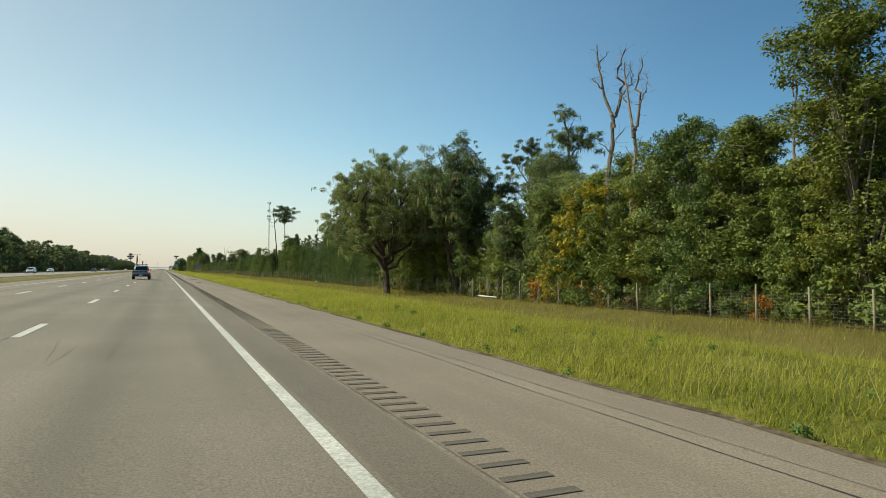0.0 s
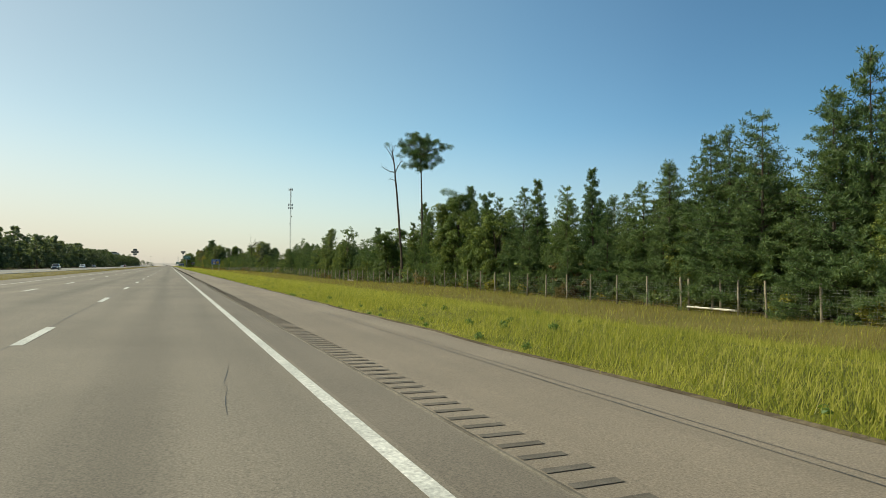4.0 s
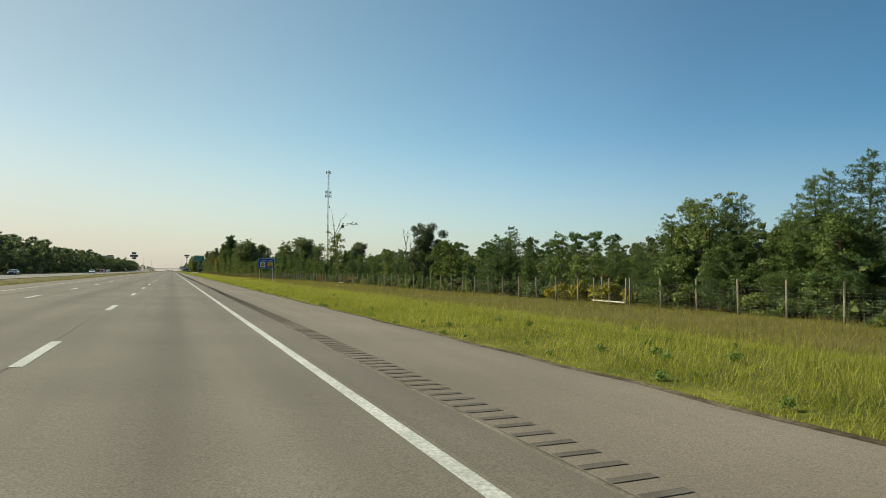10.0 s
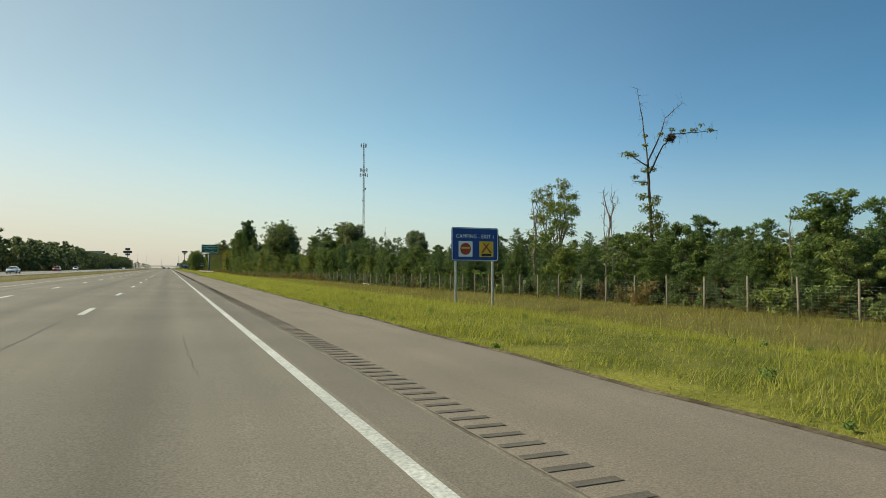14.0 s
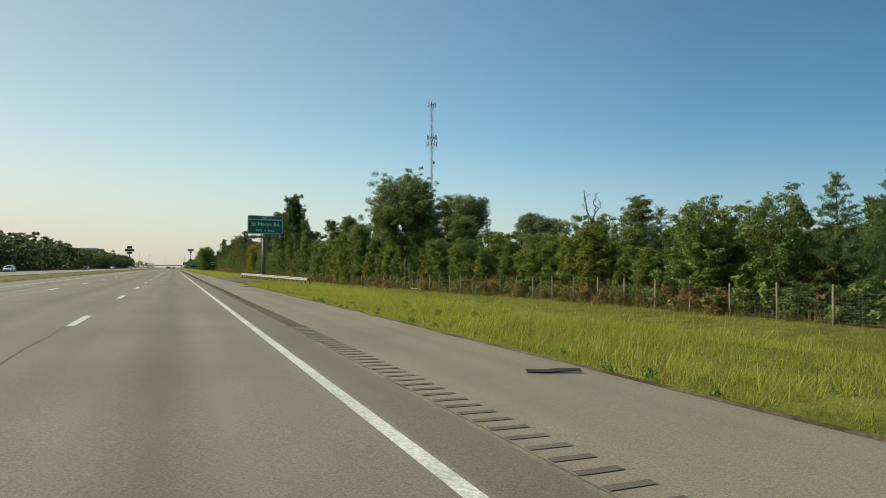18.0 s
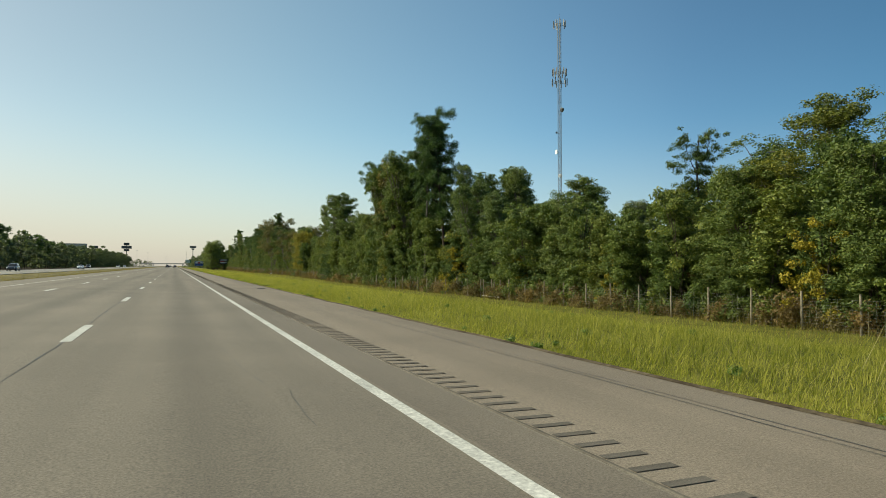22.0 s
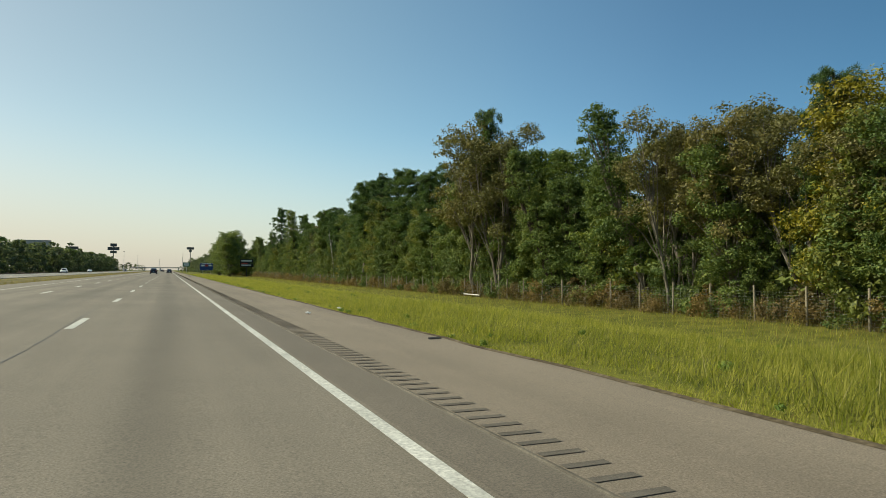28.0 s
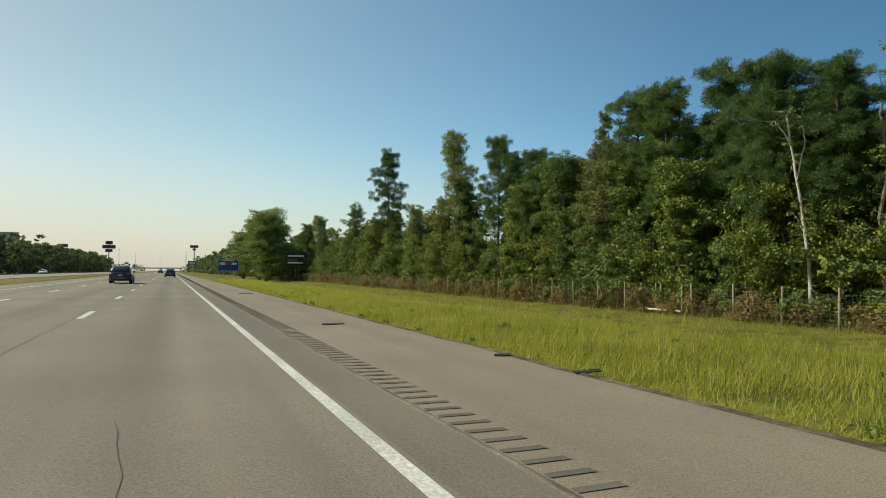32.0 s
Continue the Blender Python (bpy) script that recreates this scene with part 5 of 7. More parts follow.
def build_far():
    high_sign(-97, 2179, 53, 20, ((6, 0.55), (6, 1.0), (5, 0.55)), "tall business sign on a pole by the far exit")
    high_sign(37, 2110, 47, 13, ((4.5, 1.0), (3.5, 0.4)), "tall single-pole business sign by the far exit")
    high_sign(-345, 2702, 78, 34, ((7, 0.8), (7, 1.0)), "tall business sign rising above far woods")
    high_sign(-140, 2000, 40, 16, ((5, 0.8), (4, 1.0)), "pole sign rising above far woods")
    b = thing("large_billboard", -104, 1482, land_z(-104) + 4.0, "large grey billboard rising above the woods", "billboard")
    v, f = rounded(-12, 12, 17.5, 23.5, 0.15, -0.4, 0.8, 3)
    p = link("panel", v, f, CONCRETE, b, "grey unprinted panel")
    v, f = frame_strip(-12, 12, 17.5, 23.5, 0.15, 0.25, -0.41)
    link("border", v, f, DARK_STEEL, b)
    Bag().box(-12, 12, -1.6, -0.4, 16.9, 17.1, 0.03).make("catwalk", DARK_STEEL, b)
    for x in (-8, 0, 8):
        Bag().tube([(x, 0.6, -5.0), (x, 0.6, 18.5)], 0.45, 10).make("pole", DARK_STEEL, b)
    o = thing("overpass", -15, 2350, 0, "concrete road bridge crossing far ahead", "bridge")
    Bag().box(-60, 40, -6, 6, 5.0, 6.4, 0.1).make("deck", CONCRETE, o)
    Bag().box(-60, 40, -6.3, -6.0, 6.4, 7.2, 0.05).make("parapet", CONCRETE, o)
    for x in (-75, -33, -2, 35, 70):
        Bag().box(x - 1.2, x + 1.2, -4, 4, -1.5, 5.0, 0.1).make("pier", CONCRETE, o)
    # lamp poles round the interchange
    for i, (x, y, h) in enumerate(((-62, 1900, 30), (-50, 2060, 28), (20, 1900, 28), (26, 2250, 30), (-20, 2420, 26))):
        l = thing("light_mast", x, y, land_z(x), "tall grey light mast at the far interchange", "street lamp", "light masts")
        Bag().tube([(0, 0, -0.4), (0, 0, h)], [0.35, 0.16], 8).make("pole", STEEL, l)
        Bag().tube([(0, 0, h), (0, 0, h + 0.5)], [1.2, 0.7], 10).make("lamp_ring", DARK_STEEL, l)
    # signs beyond the end of the ride
    s = thing("services_sign", 18.4, 1222, land_z(18.4), "blue services sign with white lettering bars beyond the woods", "road sign")
    v, f = rounded(-3.3, 3.4, 2.6, 6.5, 0.2, -0.05, 0.04)
    link("panel", v, f, SIGN_BLUE, s)
    v, f = frame_strip(-3.24, 3.34, 2.66, 6.44, 0.18, 0.07, -0.056)
    link("border", v, f, SIGN_WHITE, s, "white reflective border")
    for x0, x1, z0, z1, m in ((-1.9, 2.0, 6.0, 6.25, SIGN_WHITE), (-2.7, -0.9, 4.7, 5.6, SIGN_WHITE), (-0.6, 0.8, 4.6, 5.7, SIGN_RED), (1.1, 2.8, 4.8, 5.5, SIGN_WHITE)):
        v, f = rounded(x0, x1, z0, z1, 0.05, -0.06, 0.005)
        link("plate", v, f, m, s)
    for x in (-1.8, 2.0):
        Bag().box(x - 0.1, x + 0.1, 0, 0.15, -0.8, 6.4).make("post", STEEL, s)
    s = thing("billboard", 35.5, 1190, land_z(35.5), "dark roadside billboard standing against trees", "billboard")
    v, f = rounded(-3.2, 3.2, 5.2, 9.0, 0.08, -0.15, 0.3)
    link("panel", v, f, SIGN_BLACK, s)
    for z, x0, x1, m in ((8.2, -2.6, 2.4, SIGN_WHITE), (7.0, -2.6, 0.4, SIGN_RED), (6.1, -2.6, 2.0, SIGN_WHITE)):
        v, f = rounded(x0, x1, z - 0.25, z + 0.25, 0.05, -0.156, 0.004)
        link("lettering_bar", v, f, m, s)
    Bag().tube([(0, 0.1, -0.5), (0, 0.1, 5.6)], 0.2, 10).make("pole", DARK_STEEL, s)
    s = thing("guide_sign", 15.5, 1500, land_z(15.5), "green guide sign far along the verge", "road sign")
    v, f = rounded(-3, 3, 5.5, 9.5, 0.2, -0.05, 0.05)
    link("panel", v, f, SIGN_GREEN, s)
    Bag().tube([(0, 0.3, -0.5), (0, 0.3, 8)], 0.3, 10).make("pole", STEEL, s)
    for z in (8.6, 7.4, 6.3):
        v, f = rounded(-2, 2, z - 0.25, z + 0.25, 0.05, -0.06, 0.005)
        link("lettering_bar", v, f, SIGN_WHITE, s)


# ---------------------------------------------------------------- vehicles (front towards +y)
def loft(sections):
    """Skin a row of closed sections, each a list of points."""
    n = len(sections[0])
    v = [p for s in sections for p in s]
    f = [(j * n + i, j * n + (i + 1) % n, (j + 1) * n + (i + 1) % n, (j + 1) * n + i) for j in range(len(sections) - 1) for i in range(n)]
    f += [tuple(range(n - 1, -1, -1)), tuple(range((len(sections) - 1) * n, len(sections) * n))]
    return v, f


def hull(rows):
    """rows: y, half width, bottom, top, tuck of the top. A rounded body section at each."""
    secs = []
    for y, w, z0, z1, tuck in rows:
        r = min(0.12, (z1 - z0) * 0.3)
        secs.append([(-w + 0.06, y, z0), (w - 0.06, y, z0), (w, y, z0 + 0.1), (w, y, z0 + (z1 - z0) * 0.6), (w - tuck * 0.5, y, z1 - r * 0.5), (w - tuck - r, y, z1),
                     (-w + tuck + r, y, z1), (-w + tuck * 0.5, y, z1 - r * 0.5), (-w, y, z0 + (z1 - z0) * 0.6), (-w, y, z0 + 0.1)])
    return loft(secs)


def add_wheels(c, w, ys, r):
    proto = None
    for y in ys:
        for s in (-1, 1):
            if proto is None:
                t = Bag().tube([(-0.12, 0, 0), (-0.1, 0, 0), (0.1, 0, 0), (0.12, 0, 0)], [r * 0.9, r, r, r * 0.9], 20).make("wheel", RUBBER, c, "black tyre on alloy rim", True)
                rim = Bag().tube([(0.118, 0, 0), (0.132, 0, 0)], [r * 0.64, r * 0.6], 14)
                for k in range(5):
                    a = k * 1.2566
                    rim.box(0.13, 0.142, -0.03, 0.03, 0, 0.01)
                    rim.tube([(0.136, 0, 0), (0.136, r * 0.58 * math.cos(a), r * 0.58 * math.sin(a))], 0.025, 4)
                rm = rim.make("rim", ALLOY, t)
                proto = (t, rm)
            else:
                t = share("wheel", proto[0], c)
                t["label"] = "black tyre on alloy rim"
                share("rim", proto[1], t)
            t.matrix_basis = pose(s * (w - 0.1), y, r, 0, 0, 0 if s > 0 else 180)


def mirror_pair(c, w, y, z, mat):
    for s in (-1, 1):
        Bag().box(s * (w + 0.11) - 0.1, s * (w + 0.11) + 0.1, y - 0.06, y + 0.08, z - 0.07, z + 0.08, 0.03).make("wing_mirror", mat, c)


def plate(c, y, z, x=0.0):
    p = link("number_plate", *rounded(x - 0.16, x + 0.16, z - 0.08, z + 0.08, 0.02, y, 0.012, 3), SIGN_WHITE, c)
    link("plate_bar", *rounded(x - 0.12, x + 0.12, z - 0.035, z + 0.03, 0.01, y - 0.004, 0.003, 2), DARK_STEEL, p)


def build_suv(name, x, y, paint, label, rz=0.0, group="", cat="car", sedan=False):
    c = thing(name, x, y, road_z(x), label, cat, group, rz)
    top = 1.46 if sedan else 1.66
    v, f = hull([(-2.25, 0.78, 0.42, 0.95, 0.1), (-2.18, 0.88, 0.3, 1.02, 0.06), (-1.6, 0.93, 0.24, 1.04, 0.04), (0, 0.94, 0.22, 1.02, 0.04), (1.3, 0.93, 0.22, 0.98, 0.08), (2.1, 0.86, 0.26, 0.84, 0.12), (2.3, 0.7, 0.34, 0.7, 0.14)])
    link("body", v, f, paint, c, "", True)
    rear = -1.6 if sedan else -2.1
    v, f = hull([(rear, 0.74, 0.98, 1.08, 0.1), (rear + 0.45, 0.76, 0.98, top - 0.14, 0.16), (rear + 0.85, 0.78, 0.98, top - 0.01, 0.18), (-0.2, 0.8, 0.98, top, 0.18), (0.35, 0.8, 0.98, top - 0.06, 0.18), (1.2, 0.8, 0.96, 1.04, 0.12)])
    link("cabin", v, f, paint, c, "", True)
    h0, h1 = 1.06, top - 0.13
    yr = rear + 0.03
    link("rear_window", [(-0.62, yr + 0.02, 1.09), (0.62, yr + 0.02, 1.09), (0.52, yr + 0.415, h1 - 0.02), (-0.52, yr + 0.415, h1 - 0.02), (-0.62, yr + 0.06, 1.09), (0.62, yr + 0.06, 1.09), (0.52, yr + 0.45, h1 - 0.02), (-0.52, yr + 0.45, h1 - 0.02)],
         [(0, 1, 2, 3), (7, 6, 5, 4), (0, 4, 5, 1), (2, 6, 7, 3)], GLASS, c, "dark tinted rear window")
    link("windscreen", [(-0.66, 1.16, 1.08), (0.66, 1.16, 1.08), (0.58, 0.44, top - 0.1), (-0.58, 0.44, top - 0.1), (-0.66, 1.12, 1.06), (0.66, 1.12, 1.06), (0.58, 0.4, top - 0.12), (-0.58, 0.4, top - 0.12)],
         [(0, 1, 2, 3), (7, 6, 5, 4), (0, 4, 5, 1), (2, 6, 7, 3)], GLASS, c)
    for s in (-1, 1):
        for ya, yb in ((rear + 0.5, -0.55), (-0.48, 0.35), (0.42, 0.9)):
            xa, xb = s * 0.812, s * 0.71
            hh = h1 if yb < 0.5 else 1.32
            link("side_window", [(xa, ya, h0), (xa, yb, h0), (xb, yb - (0.25 if yb > 0.5 else 0.0), hh), (xb, ya + 0.12, hh), (xa - s * 0.03, ya, h0), (xa - s * 0.03, yb, h0), (xb - s * 0.03, yb - 0.1, hh), (xb - s * 0.03, ya + 0.12, hh)],
                 [(0, 1, 2, 3), (7, 6, 5, 4), (0, 4, 5, 1), (2, 6, 7, 3)], GLASS, c)
        lamp = Bag().box(s * 0.7 - 0.19, s * 0.7 + 0.19, -2.285, -2.1, 0.83, 0.93, 0.02)
        lamp.make("tail_lamp", TAIL, c, "red tail lamp")
        Bag().box(s * 0.62 - 0.14, s * 0.62 + 0.14, 2.1, 2.29, 0.6, 0.7, 0.02).make("headlight", HEAD, c)
        Bag().tube([(s * 0.45, -2.26, 0.32), (s * 0.45, -2.1, 0.32)], 0.05, 8).make("exhaust", CHROME, c)
        if not sedan:
            Bag().tube([(s * 0.56, -1.4, top + 0.03), (s * 0.57, 0.2, top + 0.03)], 0.02, 6).make("roof_rail", TRIM, c)
    Bag().box(-0.8, 0.8, -2.31, -2.1, 0.28, 0.52, 0.05).make("rear_bumper", TRIM, c)
    Bag().box(-0.55, 0.55, -2.32, -2.25, 0.46, 0.49, 0.01).make("bumper_strip", CHROME, c)
    Bag().box(-0.7, 0.7, 2.15, 2.33, 0.3, 0.5, 0.05).make("grille", TRIM, c)
    plate(c, -2.29, 0.76)
    add_wheels(c, 0.93, (-1.38, 1.42), 0.36)
    mirror_pair(c, 0.86, 0.72, 1.06, paint)
    return c


def build_pickup(x, y):
    c = thing("pickup_truck", x, y, road_z(x), "blue-grey crew-cab pickup truck with bicycle rack on its roof", "pickup truck")
    v, f = hull([(-2.48, 0.84, 0.55, 1.06, 0.03), (-2.4, 0.93, 0.48, 1.1, 0.03), (-1.0, 0.95, 0.36, 1.1, 0.03), (0.6, 0.95, 0.34, 1.1, 0.04), (1.6, 0.94, 0.34, 1.08, 0.08), (2.3, 0.88, 0.36, 0.98, 0.12), (2.5, 0.76, 0.42, 0.86, 0.12)])
    link("body", v, f, CAR_GREY, c, "", True)
    v, f = hull([(-0.95, 0.72, 1.05, 1.12, 0.08), (-0.7, 0.76, 1.05, 1.6, 0.14), (-0.35, 0.79, 1.05, 1.7, 0.16), (0.5, 0.8, 1.05, 1.7, 0.16), (0.8, 0.8, 1.05, 1.64, 0.16), (1.55, 0.8, 1.02, 1.1, 0.1)])
    link("cab", v, f, CAR_GREY, c, "", True)
    Bag().box(-0.82, 0.82, -2.36, -1.0, 1.1, 1.12, 0.01).make("bed_cover", TRIM, c, "black tonneau cover")
    link("rear_window", [(-0.64, -0.955, 1.14), (0.64, -0.955, 1.14), (0.56, -0.735, 1.56), (-0.56, -0.735, 1.56), (-0.64, -0.9, 1.14), (0.64, -0.9, 1.14), (0.56, -0.69, 1.56), (-0.56, -0.69, 1.56)],
         [(0, 1, 2, 3), (7, 6, 5, 4), (0, 4, 5, 1), (2, 6, 7, 3)], GLASS, c)
    link("windscreen", [(-0.68, 1.5, 1.12), (0.68, 1.5, 1.12), (0.6, 0.86, 1.6), (-0.6, 0.86, 1.6), (-0.68, 1.44, 1.1), (0.68, 1.44, 1.1), (0.6, 0.82, 1.58), (-0.6, 0.82, 1.58)],
         [(0, 1, 2, 3), (7, 6, 5, 4), (0, 4, 5, 1), (2, 6, 7, 3)], GLASS, c)
    for s in (-1, 1):
        for ya, yb in ((-0.55, 0.18), (0.26, 1.05)):
            link("side_window", [(s * 0.815, ya, 1.13), (s * 0.815, yb, 1.13), (s * 0.72, yb - (0.2 if yb > 0.5 else 0), 1.57), (s * 0.72, ya + 0.1, 1.57), (s * 0.78, ya, 1.13), (s * 0.78, yb, 1.13), (s * 0.69, yb - 0.1, 1.57), (s * 0.69, ya + 0.1, 1.57)],
                 [(0, 1, 2, 3), (7, 6, 5, 4), (0, 4, 5, 1), (2, 6, 7, 3)], GLASS, c)
        lamp = Bag().box(s * 0.83 - 0.075, s * 0.83 + 0.075, -2.515, -2.3, 0.84, 1.05, 0.03)
        lamp.make("tail_lamp", BRAKE if s > 0 else TAIL, c, "lit red tail lamp" if s > 0 else "red tail lamp")
        Bag().box(s * 0.5 - 0.2, s * 0.5 + 0.2, -2.5, -2.44, 0.93, 1.0, 0.01).make("lamp_bar", TRIM, c)
        Bag().tube([(s * 0.6, -0.5, 1.78), (s * 0.6, 0.7, 1.78)], 0.022, 6).make("roof_rail", TRIM, c)
        Bag().box(s * 0.62 - 0.14, s * 0.62 + 0.14, 2.3, 2.49, 0.78, 0.88, 0.02).make("headlight", HEAD, c)
    Bag().box(-0.86, 0.86, -2.62, -2.3, 0.42, 0.66, 0.05).make("rear_bumper", TRIM, c, "black plastic bumper")
    Bag().box(-0.14, 0.14, -2.5, -2.45, 0.95, 1.03, 0.02).make("tailgate_handle", TRIM, c)
    Bag().box(-0.6, 0.6, 2.4, 2.53, 0.45, 0.8, 0.04).make("grille", TRIM, c)
    plate(c, -2.645, 0.54)
    add_wheels(c, 0.95, (-1.5, 1.5), 0.38)
    mirror_pair(c, 0.88, 1.0, 1.16, TRIM)
    for yy in (-0.3, 0.5):
        Bag().box(-0.68, 0.68, yy - 0.035, yy + 0.035, 1.8, 1.84, 0.012).make("cross_bar", TRIM, c)
    for xx in (-0.52, 0.1, 0.5):
        Bag().box(xx - 0.05, xx + 0.05, -0.8, 0.9, 1.845, 1.89, 0.015).make("bike_tray", TRIM, c)
    Bag().tube([(0.08, -0.3, 1.88), (0.14, -0.42, 2.22)], [0.05, 0.07], 8).make("clamp_arm", TRIM, c)
    # bicycle, clamped upright to the rack
    k = thing("bicycle", x - 0.52, y + 0.05, road_z(x) + 1.86, "orange-red mountain bike clamped upright on a roof rack", "bicycle")
    k.scale = (1.12, 1.12, 1.22)
    wheel = None
    for yy in (-0.56, 0.56):
        b = Bag().tube([(0, 0.33 * math.cos(a), 0.33 * math.sin(a)) for a in [i * math.pi / 12 for i in range(25)]], 0.028, 6, False)
        if wheel is None:
            wheel = b.make("wheel", RUBBER, k)
            w2 = wheel
            sp = Bag()
            for i in range(12):
                a = i * math.pi / 6
                sp.tube([(0, 0, 0), (0, 0.32 * math.cos(a), 0.32 * math.sin(a))], 0.003, 3, False)
            spokes = sp.make("spokes", ALLOY, wheel)
        else:
            w2 = share("wheel", wheel, k)
            share("spokes", spokes, w2)
        w2.location = (0, yy, 0.36)
    fr = Bag()
    for a, b in (((0, -0.56, 0.36), (0, -0.12, 0.34)), ((0, -0.12, 0.34), (0, -0.2, 0.78)), ((0, -0.2, 0.74), (0, 0.34, 0.8)), ((0, -0.12, 0.34), (0, 0.36, 0.72)), ((0, -0.56, 0.36), (0, -0.2, 0.7))):
        fr.tube([a, b], 0.028, 6)
    fr.make("frame", BIKE_RED, k, "orange-red frame")
    Bag().tube([(-0.04, 0.56, 0.36), (-0.04, 0.36, 0.82)], 0.022, 6).tube([(0.04, 0.56, 0.36), (0.04, 0.36, 0.82)], 0.022, 6).make("fork", TRIM, k)
    Bag().tube([(-0.36, 0.3, 0.98), (-0.1, 0.36, 0.96), (0.1, 0.36, 0.96), (0.36, 0.3, 0.98)], 0.016, 6).tube([(0, 0.36, 0.8), (0, 0.36, 0.96)], 0.02, 6).make("handlebar", TRIM, k)
    Bag().box(-0.06, 0.06, -0.36, -0.08, 0.88, 0.93, 0.02).tube([(0, -0.2, 0.76), (0, -0.21, 0.9)], 0.015, 6).make("saddle", TRIM, k)
    Bag().tube([(0.07, -0.12, 0.34), (0.09, -0.12, 0.34)], 0.1, 12).make("chainring", TRIM, k)


# ---------------------------------------------------------------- grass
def blade_mesh(seed, n, x0, x1, y0, y1, h, w, mat, name, thin):
    """Single grass blades as slim leaning triangles, in clumps."""
    rng = np.random.default_rng(seed)
    x = x0 + (x1 - x0) * rng.random(n) ** thin
    y = rng.uniform(y0, y1, n)
    z = np.interp(x, LAND_X, LAND_Z) - 0.03 + dip(x, y)
    clump = np.sin(x * 1.7 + np.sin(y * 0.9)) * np.sin(y * 1.3 + x) * 0.3 + np.sin(y * 0.23 + 1.3 * np.sin(x * 0.4)) * 0.25
    hh = h * rng.uniform(0.45, 1.2, n) * np.clip(1 + clump, 0.35, 1.6)
    hh *= np.clip((x - 5.6) / 1.2, 0.5, 1) if 0 < x0 < 9 else 1
    hh *= np.where(rng.random(n) < 0.025, 2.1, 1.0)
    lean = rng.uniform(0.12, 1.25, n) * hh
    la = np.where(rng.random(n) < 0.45, rng.uniform(0, 6.283, n), rng.normal(0.0, 0.75, n))
    ww = w * rng.uniform(0.6, 1.5, n)
    sx, sy = -np.sin(la) * ww, np.cos(la) * ww
    v = np.stack([np.stack([x + sx, y + sy, z], 1), np.stack([x - sx, y - sy, z], 1),
                  np.stack([x + np.cos(la) * lean, y + np.sin(la) * lean, z + hh], 1)], 1)
    v = v[:, ::-1].reshape(-1, 3)
    me = bpy.data.meshes.new(name)
    me.vertices.add(3 * n)
    me.loops.add(3 * n)
    me.polygons.add(n)
    me.vertices.foreach_set("co", v.ravel().astype(np.float32))
    me.loops.foreach_set("vertex_index", np.arange(3 * n, dtype=np.int32))
    me.polygons.foreach_set("loop_start", np.arange(0, 3 * n, 3, dtype=np.int32))
    me.polygons.foreach_set("loop_total", np.full(n, 3, dtype=np.int32))
    me.update(calc_edges=True)
    me.materials.append(mat)
    return me


def blades(seed, n, x0, x1, y0, y1, h, w, mat, name, label, thin=1.0):
    return tagged(new(name, blade_mesh(seed, n, x0, x1, y0, y1, h, w, mat, name, thin)), label, "grass", kind="stuff")


def sward(label):
    """Dense verge grass: four patches of blades laid end to end along the shoulder."""
    stock = [blade_mesh(20 + i, 46000, 5.8, 17.0, 0, 20, (0.22, 0.18, 0.25, 0.2)[i], 0.0075, BLADE, "verge_grass", 1.7) for i in range(4)]
    weeds = []
    for i in range(3):
        rng = np.random.default_rng(60 + i)
        cs = [(5.95 + 7 * rng.random() ** 2.2, rng.uniform(0, 20), 0.0) for _ in range(20)]
        cs = [(x, y, land_z(x) + rng.uniform(0.05, 0.14)) for x, y, _ in cs]
        v, f = leaf_cloud(rng, 2000, cs, rng.uniform(0.06, 0.15, len(cs)), 0.026, 0.7, 0.2)
        weeds.append(np_mesh("verge_weeds", v, f, WEED))
    behind = blade_mesh(25, 9000, 11.3, 17.0, 0, 20, 0.34, 0.009, BLADE, "verge_grass", 1.3)
    for k in range(56):
        o = new("verge_grass", behind if k in (32, 33) else stock[(k * 7 // 3 + k) % 4])
        o.location = (0, -10 + 20 * k, 0)
        tagged(o, label, "grass", kind="stuff")
        if k not in (32, 33):
            o = new("verge_weeds", weeds[(k * 5 + k // 3) % 3])
            o.location = (0, -10 + 20 * k, 0)
            tagged(o, "low dark green weed clumps in the verge grass", "weeds", kind="stuff")


# ---------------------------------------------------------------- putting it together
build_land()
build_markings()
build_seam()
build_rumble()
STOCK = build_stock()
build_fence()
build_guardrail()
build_green_sign()
build_blue_sign()
build_tower()
build_far()
build_pickup(-1.85, 87.7)
build_suv("black_suv", -3.85, 1068.2, CAR_BLACK, "black mid-size SUV driving in the next lane")
build_suv("charcoal_hatchback", 0.25, 1133, CAR_DARK, "charcoal hatchback driving far ahead in the lane")
build_suv("dark_sedan", -3.6, 1290, CAR_DARK, "dark sedan far ahead on the motorway", sedan=True)
for i, (x, y, p, sd) in enumerate(((-32.8, 205, CAR_WHITE, False), (-36.6, 262, CAR_WHITE, True), (-29.2, 330, CAR_DARK, False), (-32.8, 418, CAR_WHITE, False), (-36.6, 497, CAR_DARK, True),
                                   (-29.2, 590, CAR_WHITE, True), (-32.8, 668, CAR_RED, False), (-36.6, 742, CAR_WHITE, False), (-32.8, 850, CAR_DARK, False), (-29.2, 925, CAR_WHITE, True),
                                   (-36.6, 1010, CAR_DARK, False), (-32.8, 1120, CAR_WHITE, False), (-36.6, 1230, CAR_WHITE, True), (-29.2, 1380, CAR_DARK, False))):
    words = {CAR_WHITE: "white", CAR_DARK: "charcoal", CAR_RED: "red"}[p]
    build_suv("sedan" if sd else "suv", x, y, p, words + (" sedan" if sd else " SUV") + " oncoming across the median", 180, "oncoming traffic", "car", sd)

